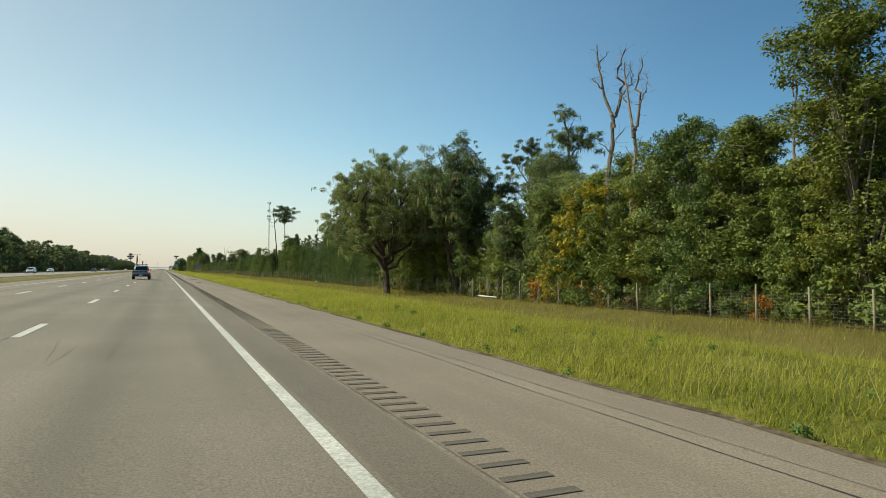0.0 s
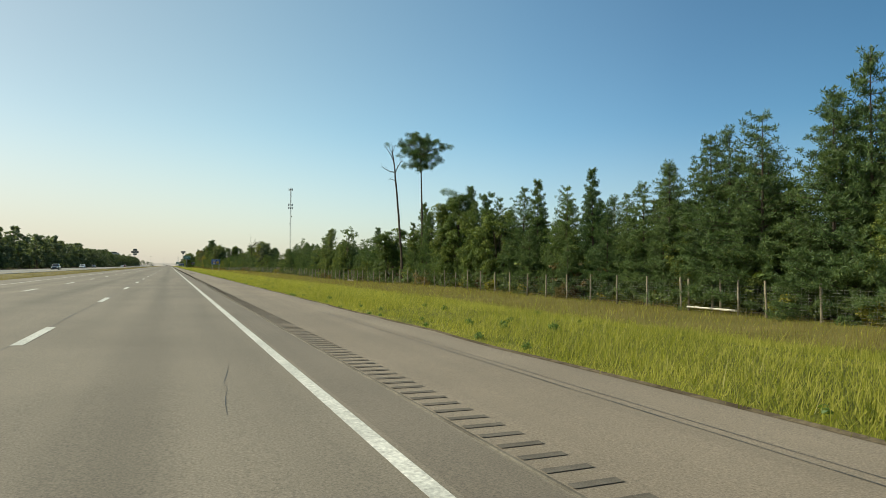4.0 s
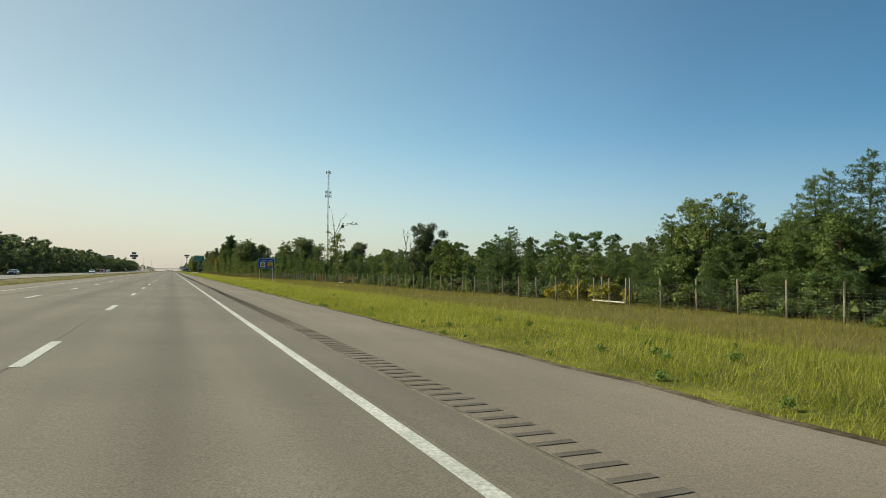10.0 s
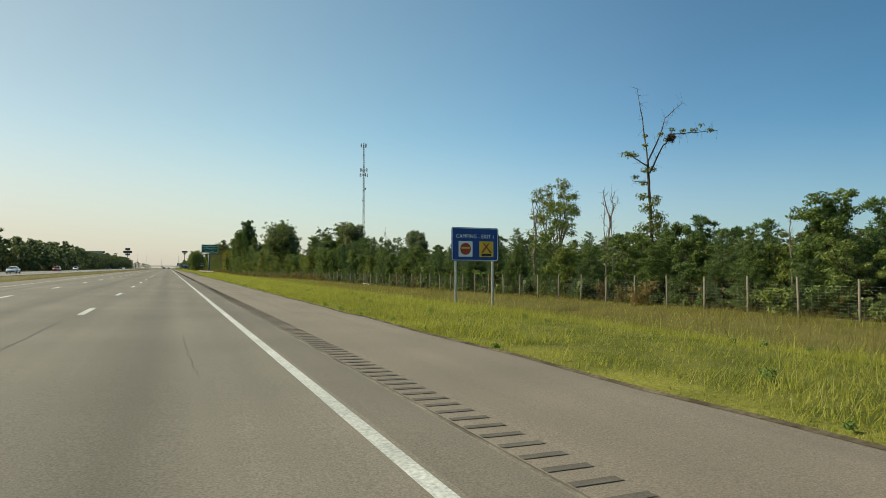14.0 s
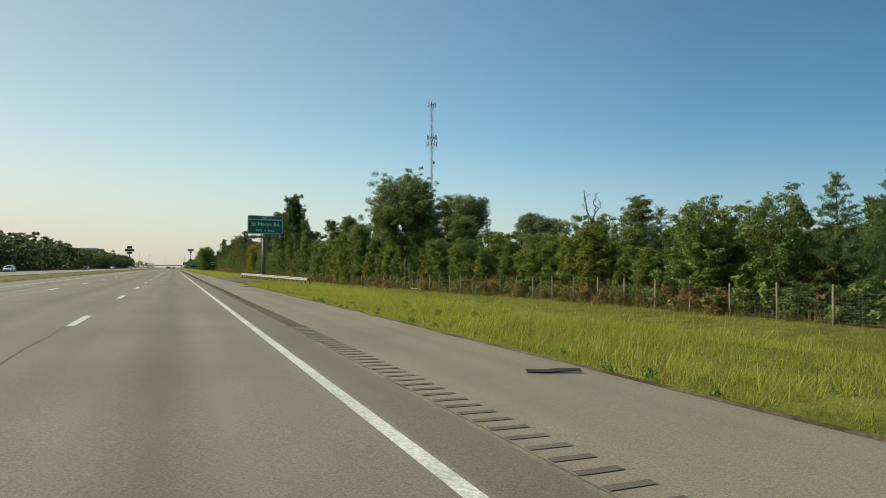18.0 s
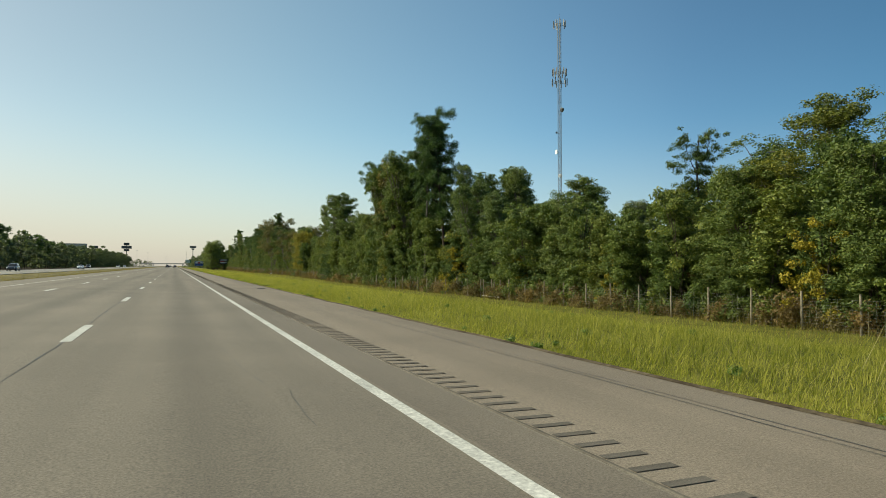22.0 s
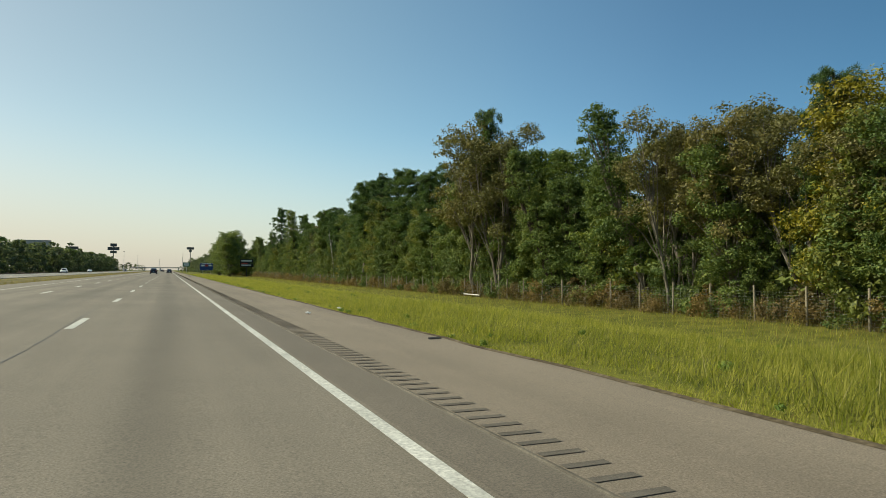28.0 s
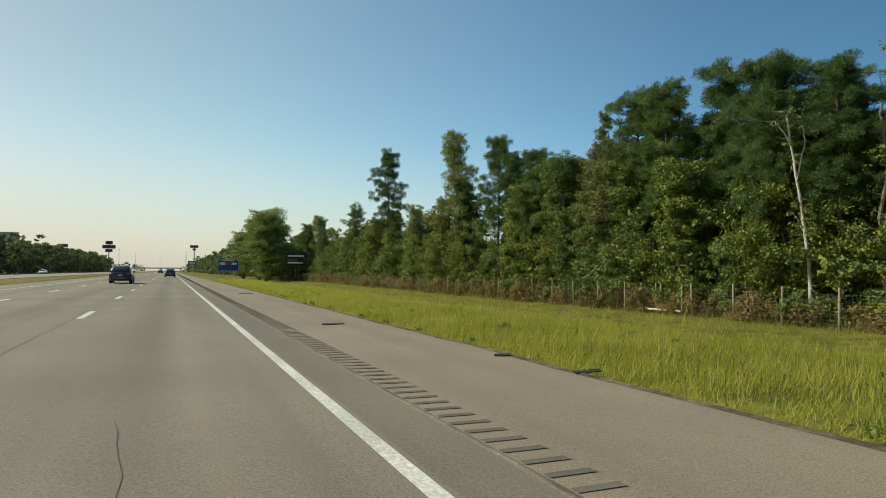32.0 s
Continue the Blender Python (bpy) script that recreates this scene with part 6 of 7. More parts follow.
# single trees that stand out
stand("oak", make_oak(7, LEAF_LIVE, 23.2, 12.2, 0.2, 118000, 0.72, 620, -0.62, 0.54), 32.4, 94.2, 1, 1, words=("live_oak", "huge old live oak hung with grey moss", "tree"))
stand("oak", make_oak(8, LEAF_LIVE, 23.4, 7.4, 0.25, 84000, 0.55, 620, -0.62, 0.56), 38.9, 82.6, 1, 1, words=("live_oak", "broad dark live oak crowded by the woods behind the fence", "tree"))
mossy_rng = np.random.default_rng(31)


def cluster(n, r, z, wide, tall, q):
    """Leaf tufts gathered round one place on a limb."""
    return tuple((r + mossy_rng.normal() * wide * 0.5, z + mossy_rng.normal() * tall * 0.5, q * mossy_rng.uniform(0.6, 1.3)) for _ in range(n))


MOSSY = ((0.3, 0.1, (0, -0.4), (0.2, 9.0), (-0.2, 16.0), (0.1, 21.0), (-0.5, 24.0)), (0.13, 0.04, (0.0, 18.2), (1.4, 19.8), (3.0, 20.6)), (0.1, 0.03, (-0.1, 17.0), (-1.6, 18.4), (-2.6, 18.6)), (0.08, 0.02, (0.0, 21.5), (0.8, 23.4)))
stand("oak", make_limbed(32, MOSSY, cluster(16, -0.3, 24.0, 1.6, 1.2, 0.55) + cluster(34, 2.0, 20.8, 2.8, 1.6, 0.7) + cluster(26, -0.6, 20.6, 1.8, 1.6, 0.6) + cluster(46, -1.4, 17.0, 4.0, 2.4, 0.9), BARK, LEAF_LIVE, 0.11, 3, 2, 70),
      48.4, 69.2, 1, 1, words=("mossy_tree", "tall ragged tree hung with grey moss above the woods", "tree")).rotation_euler = (0, 0, 0)
GREYBEARD = ((0.24, 0.09, (0.4, -0.4), (0.2, 8.0), (0.0, 14.0), (0.3, 19.0), (0.6, 21.6)), (0.11, 0.03, (0.1, 13.0), (-1.8, 14.6), (-3.6, 15.0)), (0.1, 0.03, (0.1, 15.5), (-1.4, 18.0), (-2.6, 19.2)), (0.09, 0.03, (0.3, 17.5), (1.8, 19.0)))
stand("oak", make_limbed(33, GREYBEARD, cluster(26, 0.3, 21.0, 1.8, 1.4, 0.5) + cluster(26, -2.3, 18.6, 1.8, 1.6, 0.5) + cluster(24, -3.2, 15.0, 1.8, 1.2, 0.55) + cluster(24, 1.4, 18.2, 1.6, 1.6, 0.6), BARK_PALE, LEAF_GREY_HAZE, 0.1, 4, 3, 110),
      46.8, 76.2, 1, 1, words=("mossy_tree", "thin-leaved tree bearded with pale grey moss", "tree")).rotation_euler = (0, 0, 0)
for x, y, h, w in ((47.5, 73.4, 21.4, 3.6), (47.2, 70.6, 20.6, 3.8), (46.2, 66.0, 17.2, 3.4), (46.4, 62.6, 16.4, 3.4), (45.2, 78.6, 13.6, 3.2)):
    stand("oak", make_dome(int(y), LEAF_LIVE, h, w, 0.35, 20000, 0.12, 0.24), x, y, 1, 1, words=("woodland_oak", "dark grey-green oak crowded deep in the woods", "tree"))
plant("thin", 38.7, 78.2, 12.2)
stand("thin", make_broad(48, LEAF_LIVE, 25.5, 5.8, 0.42, 14000, 0.15, BARK_PALE, 24, 0.15, 2, 0.8), 38.6, 113.5, 1, 1, words=("slender_oak", "slender oak with pale forked trunk beside the fence", "tree"))
stand("oak", make_oak(9, LEAF_LIVE, 22.6, 7.6, 0.3, 90000, 0.5, 60, -0.75, 0.64), 38.3, 666.0, 1, 1, words=("live_oak", "big dark oak rising above the thicket", "tree")).rotation_euler = (0, 0, 0)
# Distance haze comes from the leaf colour of these domes.
far_dome = make_dome(14, LEAF_GREY_HAZE, 26.0, 7.0, 0.4, 16000, 0.26, 0.4)
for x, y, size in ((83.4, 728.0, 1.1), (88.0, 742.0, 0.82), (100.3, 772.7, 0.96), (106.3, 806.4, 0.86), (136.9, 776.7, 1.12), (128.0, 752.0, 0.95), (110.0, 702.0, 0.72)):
    stand("oak", far_dome, x, y, size, size, words=("woodland_oak", "broad oak far back in the woods, haze in its leaf colour", "tree"))
stand("round", make_dome(12, LEAF_DARK, 12.4, 4.6, 0.08, 30000, 0.12, 0.22), 40.5, 409.4, 1, 1, words=("round_tree", "single dark round-crowned tree above young pines", "tree"))
stand("tallpine", make_tall_pine(66, 26.8, 4.4, 0.78, 54, 46000, 0.085), 40.5, 225.8, 1, 1)
BROKEN_PINE = ((0.25, 0.09, (0, -0.4), (-0.2, 6.2), (-0.7, 12.6), (-1.3, 19.4), (-1.63, 22.6), (-1.9, 24.4)), (0.1, 0.03, (-1.63, 22.6), (-2.4, 24.2), (-3.5, 25.7)),
               (0.09, 0.03, (-1.5, 20.5), (-2.6, 20.8), (-3.9, 21.7)), (0.09, 0.03, (-1.4, 20.5), (-0.3, 22.6), (0.45, 22.3)), (0.06, 0.02, (-0.3, 22.6), (-0.4, 23.6)),
               (0.06, 0.02, (-1.9, 24.4), (-2.0, 26.0)), (0.06, 0.02, (-1.8, 23.8), (-2.6, 25.4)), (0.06, 0.02, (-1.9, 24.2), (-1.3, 25.6)), (0.07, 0.02, (-1.35, 19.0), (-2.5, 19.5)))
stand("snag", make_limbed(75, BROKEN_PINE, bark=BARK, twigs=1), 39.0, 231.9, 1, 1, words=("dead_pine", "leaning dead pine with bare crooked top limbs", "tree")).rotation_euler = (0, 0, 0)
stand("thin", make_broad(47, LEAF_GOLDEN, 16.2, 3.0, 0.45, 6500, 0.12, BARK, 24, 0.1, 2, 0.7), 48.8, 507.6, 1, 1)
BARE = ((0.19, 0.11, (0, -0.4), (0, 4.5), (-0.27, 10.8), (-0.38, 13.6)), (0.08, 0.015, (-0.38, 13.6), (-0.93, 17.9), (-1.37, 20.8)), (0.08, 0.015, (-0.38, 13.6), (0.71, 15.9), (1.37, 17.9), (3.0, 19.4)),
        (0.08, 0.02, (-0.2, 12.5), (1.1, 15.2), (2.2, 16.3), (4.4, 16.5), (6.4, 16.7)), (0.08, 0.02, (-0.3, 13.0), (-1.65, 13.9), (-2.6, 14.5)), (0.06, 0.02, (-0.25, 11.5), (-1.9, 11.7)))
TUFTS = ((-2.5, 14.3, 0.6), (-1.8, 14.2, 0.5), (-0.3, 16.2, 0.3), (0.9, 16.3, 0.4), (2.2, 16.8, 0.4), (4.2, 16.8, 0.4), (4.8, 17.2, 0.3), (6.0, 16.7, 0.4), (-0.8, 9.0, 0.9), (0, 8.2, 1.0), (0.5, 7.4, 1.1), (-1, 7.0, 1.2), (0, 9.5, 0.6), (1.2, 6.6, 1.0), (-0.6, 5.4, 1.4), (0.8, 5.0, 1.4), (-0.4, 11.6, 0.5), (-2.1, 12.0, 0.4), (-1.0, 10.2, 0.7), (0.6, 10.0, 0.6), (-1.4, 12.6, 0.5), (0.4, 12.9, 0.5), (-0.9, 15.2, 0.4), (1.6, 15.8, 0.4), (3.2, 16.8, 0.35))
stand("snag", make_limbed(78, BARE, TUFTS, BARK, LEAF_GOLDEN, 0.12), 43, 483.7, 1, 1, words=("bare_tree", "tall forked tree, nearly bare, with few leaf tufts", "tree")).rotation_euler = (0, 0, 0)
nest_rng = np.random.default_rng(4)
nest = Bag()
for _ in range(260):
    d = Vector(nest_rng.normal(size=3)).normalized() * nest_rng.uniform(0.1, 0.36)
    e = Vector(nest_rng.normal(size=3)) * 0.15
    nest.tube([d - e, d + e], 0.02, 3)
tagged(nest.make("bird_nest", BARK), "dark ragged ball of twigs high in a bare tree", "nest").location = (43 + 0.908 * 1.95, 483.7 - 0.419 * 1.95, land_z(43) + 16.35)
stand("tallpine", make_tall_pine(68, 29.5, 3.4, 0.66, 40, 42000, 0.09, BARK_PALE), 38.7, 784.0, 1, 1, words=("tall_pine", "very tall pine with a stout pale trunk", "tree"))
stand("thin", make_limbed(5, ((0.13, 0.06, (0.6, -0.3), (0.35, 5.5), (-0.3, 10.0), (-0.9, 14.2)), (0.06, 0.02, (-0.25, 9.6), (0.3, 12.0), (0.2, 13.8)), (0.05, 0.02, (-0.6, 12.0), (-1.6, 13.6))),
                          tuple((r, z, 0.7) for r, z in ((-0.9, 14.0), (0.3, 13.6), (-1.6, 13.4), (-0.2, 12.2))), BARK_WHITE, LEAF, 0.11), 38.4, 1030.6, 1, 1, words=("leaning_birch", "leaning slender tree with whitish forked stem", "tree")).rotation_euler = (0, 0, 0)
plant("snag", 38.6, 1003.6, 21.5, 1.0, 1)
plant("column", 38.9, 784.5, 13.5)

# big trees closer to the road past the end of the ride
for x, y, h in ((27.5, 1196, 23), (29.5, 1210, 25), (33.0, 1222, 24), (31.0, 1238, 23), (28.0, 1262, 20), (30.5, 1290, 21)):
    plant("big", x, y, h, 1.7, 2)


def tyre_shred(x, y, s):
    """A curled strip torn from a truck tyre, lying on the shoulder."""
    rng = random.Random(int(y * 10))
    e = thing("tyre_shred", x, y, road_z(x), "curled black strip of torn truck tyre on asphalt", "debris", "tyre debris", rng.uniform(-32, 4))
    b, n = Bag(), 9
    for i in range(n):
        t = i / (n - 1) - 0.5
        px, py, pz = s * t, 0.035 * s * math.sin(5 * t), 0.006 + 0.014 * s * abs(math.sin(4.2 * t + y))
        w = 0.05 * s * (1.1 - abs(t)) + 0.02
        b.v += [(px, py - w, pz), (px, py + w, pz + 0.02), (px, py + w, pz + 0.035), (px, py - w, pz + 0.015)]
    for i in range(n - 1):
        b.f += [(4 * i + k, 4 * i + (k + 1) % 4, 4 * i + 4 + (k + 1) % 4, 4 * i + 4 + k) for k in range(4)]
    b.f += [(3, 2, 1, 0), (4 * n - 4, 4 * n - 3, 4 * n - 2, 4 * n - 1)]
    b.make("rubber", RUBBER, e)
    return e


def litter(x, y):
    rng = random.Random(int(y))
    b = Bag()
    for i in range(5):
        a = i * 1.2566
        b.v.append((0.11 * math.cos(a), 0.09 * math.sin(a), 0.02 + rng.uniform(0, 0.05)))
    b.v += [(0, 0, 0.09), (0.01, 0, 0.0)]
    b.f += [(i, (i + 1) % 5, 5) for i in range(5)] + [((i + 1) % 5, i, 6) for i in range(5)]
    o = b.make("litter", LITTER)
    o.location = (x, y, max(road_z(x), land_z(x)) + 0.002)
    tagged(o, "crumpled white scrap of litter by the roadside", "litter", "litter")


for place in ((4.46, 96.29, 0.90), (4.07, 75.34, 0.35), (2.62, 295.23, 0.90), (2.82, 294.73, 0.50), (5.05, 572.4, 0.80), (5.43, 613.43, 0.70), (4.81, 729.63, 0.50), (6.09, 737.46, 0.40), (5.32, 890.82, 0.30), (4.28, 1020.54, 0.60), (5.62, 1013.88, 0.30), (5.91, 1011.90, 0.50), (3.51, 125.18, 0.50), (5.03, 556.60, 1.00), (4.65, 1044.18, 0.90), (4.07, 245.40, 0.90), (4.72, 414.63, 0.50)):
    tyre_shred(*place)
for place in ((6.11, 901.75), (4.27, 898.78), (8.57, 794.79), (3.95, 116.52), (9.86, 266.77), (12.10, 763.12)):
    litter(*place)

# trees along the edge of the woods
plant("broad", 40.1, 27.8, 21.3, 1.1)
plant("broad", 40.9, 29.6, 15.9)
plant("thin", 40.7, 30.4, 16.6)
plant("column", 39.5, 30.7, 10.3)
plant("snag", 40.3, 32.7, 18.6)
plant("column", 39.3, 32.9, 11.0)
plant("broad", 40.8, 36.1, 15.6, 1.2)
plant("broad", 40.9, 37.8, 15.4, 1.1)
plant("thin", 39.7, 38.5, 13.2)
plant("big", 39.6, 40.5, 16.8)
plant("broad", 41.3, 44.8, 15.6)
plant("broad", 41.3, 47.6, 14.3)
plant("snag", 40.1, 48.6, 23.0)
plant("column", 39.8, 50.4, 15.7)
plant("snag", 40.1, 51.8, 25.5)
plant("column", 39.3, 53.1, 13.8)
plant("gold", 38.9, 55.6, 12.2)
plant("gold", 38.6, 57.2, 7.9, 0.8)
plant("olive", 40.2, 58.8, 12.8)
plant("column", 39.8, 60.9, 12.9, 1.2)
plant("thin", 41.5, 62.0, 13.4)
plant("greyleaf", 40.4, 63.4, 11.9)
plant("greyleaf", 39.9, 65.6, 12.0)
plant("greyleaf", 40.5, 67.4, 12.3)
plant("greyleaf", 40.3, 69.2, 12.4)
plant("thin", 41.0, 71.4, 13.2)
plant("greyleaf", 40.0, 72.6, 9.4)
plant("thin", 42.0, 75.4, 11.2)
plant("pine", 41.4, 122.1, 15.4)
plant("pine", 41.0, 123.3, 13.7)
plant("column", 39.0, 124.7, 8.0)
plant("pine", 41.4, 124.9, 14.6)
plant("pine", 40.4, 125.8, 13.6)
plant("pine", 41.2, 128.2, 14.8)
plant("column", 39.7, 129.5, 7.4)
plant("pine", 40.5, 130.0, 16.0)
plant("pine", 41.5, 132.3, 14.8)
plant("pine", 41.4, 135.2, 18.6)
plant("pine", 39.8, 136.2, 16.2)
plant("pine", 39.9, 139.2, 15.4)
plant("pine", 40.0, 142.3, 15.5)
plant("column", 39.4, 145.2, 8.3)
plant("pine", 41.5, 146.5, 15.9)
plant("pine", 40.5, 149.5, 17.3)
plant("column", 39.4, 151.1, 7.1)
plant("pine", 40.9, 152.7, 17.1)
plant("pine", 40.2, 154.7, 14.8)
plant("pine", 40.6, 160.5, 14.7)
plant("pine", 40.4, 163.0, 14.1)
plant("pine", 40.3, 164.7, 13.8)
plant("pine", 41.4, 170.2, 12.6)
plant("pine", 41.0, 173.0, 11.1)
plant("spire", 41.5, 181.1, 13.6)
plant("pine", 41.3, 185.5, 12.2)
plant("spire", 41.6, 191.7, 13.8)
plant("pine", 40.9, 193.9, 13.0)
plant("broad", 41.5, 199.0, 10.9, 1.1)
plant("pine", 41.4, 200.8, 12.5)
plant("broad", 39.8, 201.3, 9.2)
plant("tallpine", 40.7, 202.1, 13.5, 0.55)
plant("broad", 41.0, 203.8, 11.5)
plant("pine", 40.0, 205.1, 12.3)
plant("spire", 41.3, 209.1, 15.2, 1.3)
plant("broad", 40.7, 211.9, 14.8, 1.1)
plant("broad", 40.2, 213.7, 13.5)
plant("pine", 39.7, 214.6, 11.7)
plant("pine", 41.3, 218.6, 9.1)
plant("spire", 41.6, 219.6, 13.0)
plant("spire", 39.9, 221.1, 12.3)
plant("spire", 40.4, 223.8, 12.9)
plant("spire", 41.2, 226.8, 14.2)
plant("broad", 41.1, 228.5, 10.1)
plant("spire", 40.2, 229.7, 10.9)
plant("broad", 39.7, 239.3, 9.8)
plant("broad", 41.3, 239.7, 10.9, 1.2)
plant("pine", 40.8, 244.5, 7.7)
plant("pine", 39.7, 246.6, 8.2)
plant("spire", 41.0, 251.9, 11.3, 1.2)
plant("pine", 40.3, 253.9, 7.6)
plant("pine", 41.4, 260.2, 8.7)
plant("pine", 41.6, 264.8, 9.3)
plant("pine", 41.6, 271.5, 9.2)
plant("thin", 40.6, 272.7, 13.5)
plant("broad", 40.8, 276.5, 9.5, 1.2)
plant("pine", 40.2, 277.0, 9.8)
plant("thin", 39.7, 277.3, 9.3)
plant("broad", 40.0, 279.0, 9.0)
plant("column", 39.0, 280.0, 6.1)
plant("spire", 40.4, 281.2, 9.2)
plant("broad", 40.5, 283.2, 6.5)
plant("pine", 40.8, 285.2, 8.3)
plant("column", 39.5, 285.8, 6.3)
plant("broad", 39.9, 287.9, 8.1, 1.1)
plant("broad", 39.7, 289.3, 7.9)
plant("thin", 39.0, 291.2, 13.9)
plant("thin", 40.2, 296.4, 12.4, 0.7)
plant("pine", 41.5, 298.6, 11.5)
plant("broad", 41.4, 302.6, 9.0)
plant("pine", 40.4, 303.3, 8.6)
plant("pine", 40.5, 307.0, 9.6)
plant("pine", 40.6, 309.8, 9.3)
plant("pine", 40.9, 314.9, 10.1)
plant("pine", 40.8, 318.0, 9.2)
plant("pine", 40.7, 322.9, 10.3)
plant("pine", 41.5, 327.1, 10.7)
plant("pine", 40.8, 329.7, 12.2)
plant("pine", 40.6, 334.8, 9.1)
plant("pine", 40.2, 337.7, 10.7, 1.1)
plant("broad", 39.6, 339.0, 7.2)
plant("pine", 41.6, 341.1, 10.2)
plant("pine", 40.6, 341.5, 9.7)
plant("broad", 40.5, 342.4, 6.3)
plant("pine", 40.7, 343.1, 7.9)
plant("broad", 40.4, 345.6, 6.7, 1.2)
plant("pine", 40.8, 347.6, 9.1)
plant("pine", 39.6, 347.8, 8.8)
plant("broad", 40.8, 350.5, 9.6)
plant("broad", 40.9, 352.0, 7.2, 1.2)
plant("pine", 40.9, 352.7, 9.3)
plant("pine", 39.7, 353.8, 8.1)
plant("pine", 41.0, 359.1, 5.7)
plant("pine", 41.0, 362.3, 6.1)
plant("broad", 41.5, 365.6, 5.3)
plant("broad", 40.3, 366.9, 5.0)
plant("thin", 41.0, 372.0, 8.1)
plant("pine", 39.7, 376.6, 6.6)
plant("pine", 41.1, 382.9, 9.0)
plant("pine", 39.6, 384.1, 8.0)
plant("broad", 40.1, 398.9, 8.1, 1.1)
plant("pine", 40.8, 400.2, 6.7)
plant("broad", 40.5, 401.4, 7.6)
plant("broad", 40.2, 403.2, 5.5)
plant("pine", 40.3, 404.0, 5.4)
plant("snag", 40.2, 417.3, 8.5)
plant("pine", 40.3, 418.5, 6.1)
plant("broad", 40.0, 420.3, 5.6)
plant("pine", 40.8, 423.8, 6.6)
plant("snag", 40.4, 424.8, 7.8)
plant("broad", 40.2, 428.2, 7.2)
plant("pine", 41.1, 432.5, 6.2)
plant("pine", 39.7, 434.9, 6.5)
plant("broad", 40.7, 440.2, 6.7)
plant("pine", 41.1, 444.8, 7.0)
plant("pine", 40.1, 447.6, 7.1)
plant("pine", 40.5, 457.9, 7.6)
plant("broad", 40.0, 462.6, 5.3)
plant("pine", 40.2, 463.4, 5.3)
plant("broad", 41.2, 464.6, 8.9)
plant("tallpine", 41.0, 465.3, 7.8, 0.7)
plant("pine", 39.8, 466.1, 5.2)
plant("snag", 40.2, 467.6, 7.5)
plant("broad", 40.9, 468.9, 5.3)
plant("pine", 41.3, 470.0, 5.9)
plant("pine", 40.3, 470.8, 6.3)
plant("pine", 41.2, 474.1, 6.4)
plant("broad", 41.3, 476.3, 6.2)
plant("broad", 40.5, 477.3, 7.5)
plant("pine", 41.3, 480.2, 7.2)
plant("column", 39.6, 480.5, 5.6)
plant("broad", 39.9, 482.3, 6.7, 1.1)
plant("snag", 41.4, 487.6, 11.8, 0.6)
plant("snag", 40.9, 488.1, 11.6, 0.6)
plant("pine", 40.5, 490.2, 7.0)
plant("broad", 40.1, 493.5, 6.4)
plant("thin", 40.3, 495.5, 11.7)
plant("pine", 41.2, 499.2, 7.2)
plant("snag", 40.3, 500.2, 12.0)
plant("pine", 39.8, 503.4, 8.1)
plant("pine", 40.7, 509.7, 7.4)
plant("pine", 40.0, 515.0, 7.6)
plant("pine", 40.1, 515.7, 6.6)
plant("pine", 39.9, 521.1, 7.8)
plant("pine", 40.2, 527.7, 6.7)
plant("broad", 41.2, 537.5, 7.2)
plant("pine", 40.3, 541.0, 6.2)
plant("broad", 40.4, 542.6, 6.3)
plant("pine", 40.4, 543.3, 7.2)
plant("pine", 40.2, 545.1, 6.1)
plant("broad", 40.4, 546.3, 7.2)
plant("column", 39.0, 546.8, 5.8)
plant("pine", 41.4, 549.6, 9.2)
plant("pine", 39.9, 550.7, 8.4)
plant("pine", 39.6, 552.0, 7.6)
plant("broad", 40.3, 554.9, 6.8)
plant("snag", 41.5, 557.8, 11.8)
plant("broad", 41.4, 558.5, 9.9, 0.7)
plant("column", 38.9, 559.3, 6.1)
plant("pine", 41.6, 560.3, 7.9)
plant("pine", 40.5, 563.0, 9.7)
plant("column", 39.4, 567.0, 6.6)
plant("thin", 41.5, 567.0, 10.8)
plant("pine", 41.5, 570.5, 9.9)
plant("pine", 40.0, 572.6, 9.4)
plant("broad", 40.2, 575.0, 7.9)
plant("pine", 41.1, 578.6, 9.5)
plant("pine", 41.3, 582.4, 8.6)
plant("pine", 41.4, 591.0, 9.7)
plant("pine", 40.8, 587.2, 9.2)
plant("broad", 40.6, 593.6, 8.2)
plant("thin", 41.2, 595.4, 9.6)
plant("broad", 41.4, 599.6, 8.7)
plant("broad", 39.7, 600.3, 9.0)
plant("broad", 41.0, 604.5, 8.3)
plant("pine", 41.4, 607.1, 8.8)
plant("column", 39.3, 607.7, 7.2)
plant("thin", 41.4, 611.2, 8.6)
plant("thin", 60.5, 629.0, 13.9, 1.3)
plant("thin", 57.0, 609.2, 11.0, 1.3)
plant("snag", 86.3, 541.0, 20.2)
plant("snag", 101.6, 478.0, 15.0)
plant("snag", 98.0, 474.5, 13.6)
plant("olive", 38.8, 612.7, 7.1, 1.3)
plant("broad", 40.8, 616.4, 9.4)
plant("olive", 39.5, 616.6, 6.9, 1.2)
plant("snag", 41.4, 617.6, 11.6)
plant("column", 39.6, 619.0, 5.9)
plant("thin", 39.9, 620.5, 9.3)
plant("column", 39.3, 622.1, 6.6)
plant("broad", 41.3, 626.4, 7.4)
plant("column", 39.6, 644.7, 8.0)
plant("broad", 60.0, 651.5, 9.6)
plant("broad", 41.2, 651.6, 8.0, 1.1)
plant("broad", 41.4, 653.2, 7.7)
plant("broad", 57.2, 653.6, 9.0)
plant("column", 39.0, 654.0, 8.2)
plant("broad", 41.2, 655.7, 6.8)
plant("broad", 41.2, 657.3, 6.7)
plant("column", 39.3, 658.8, 10.3)
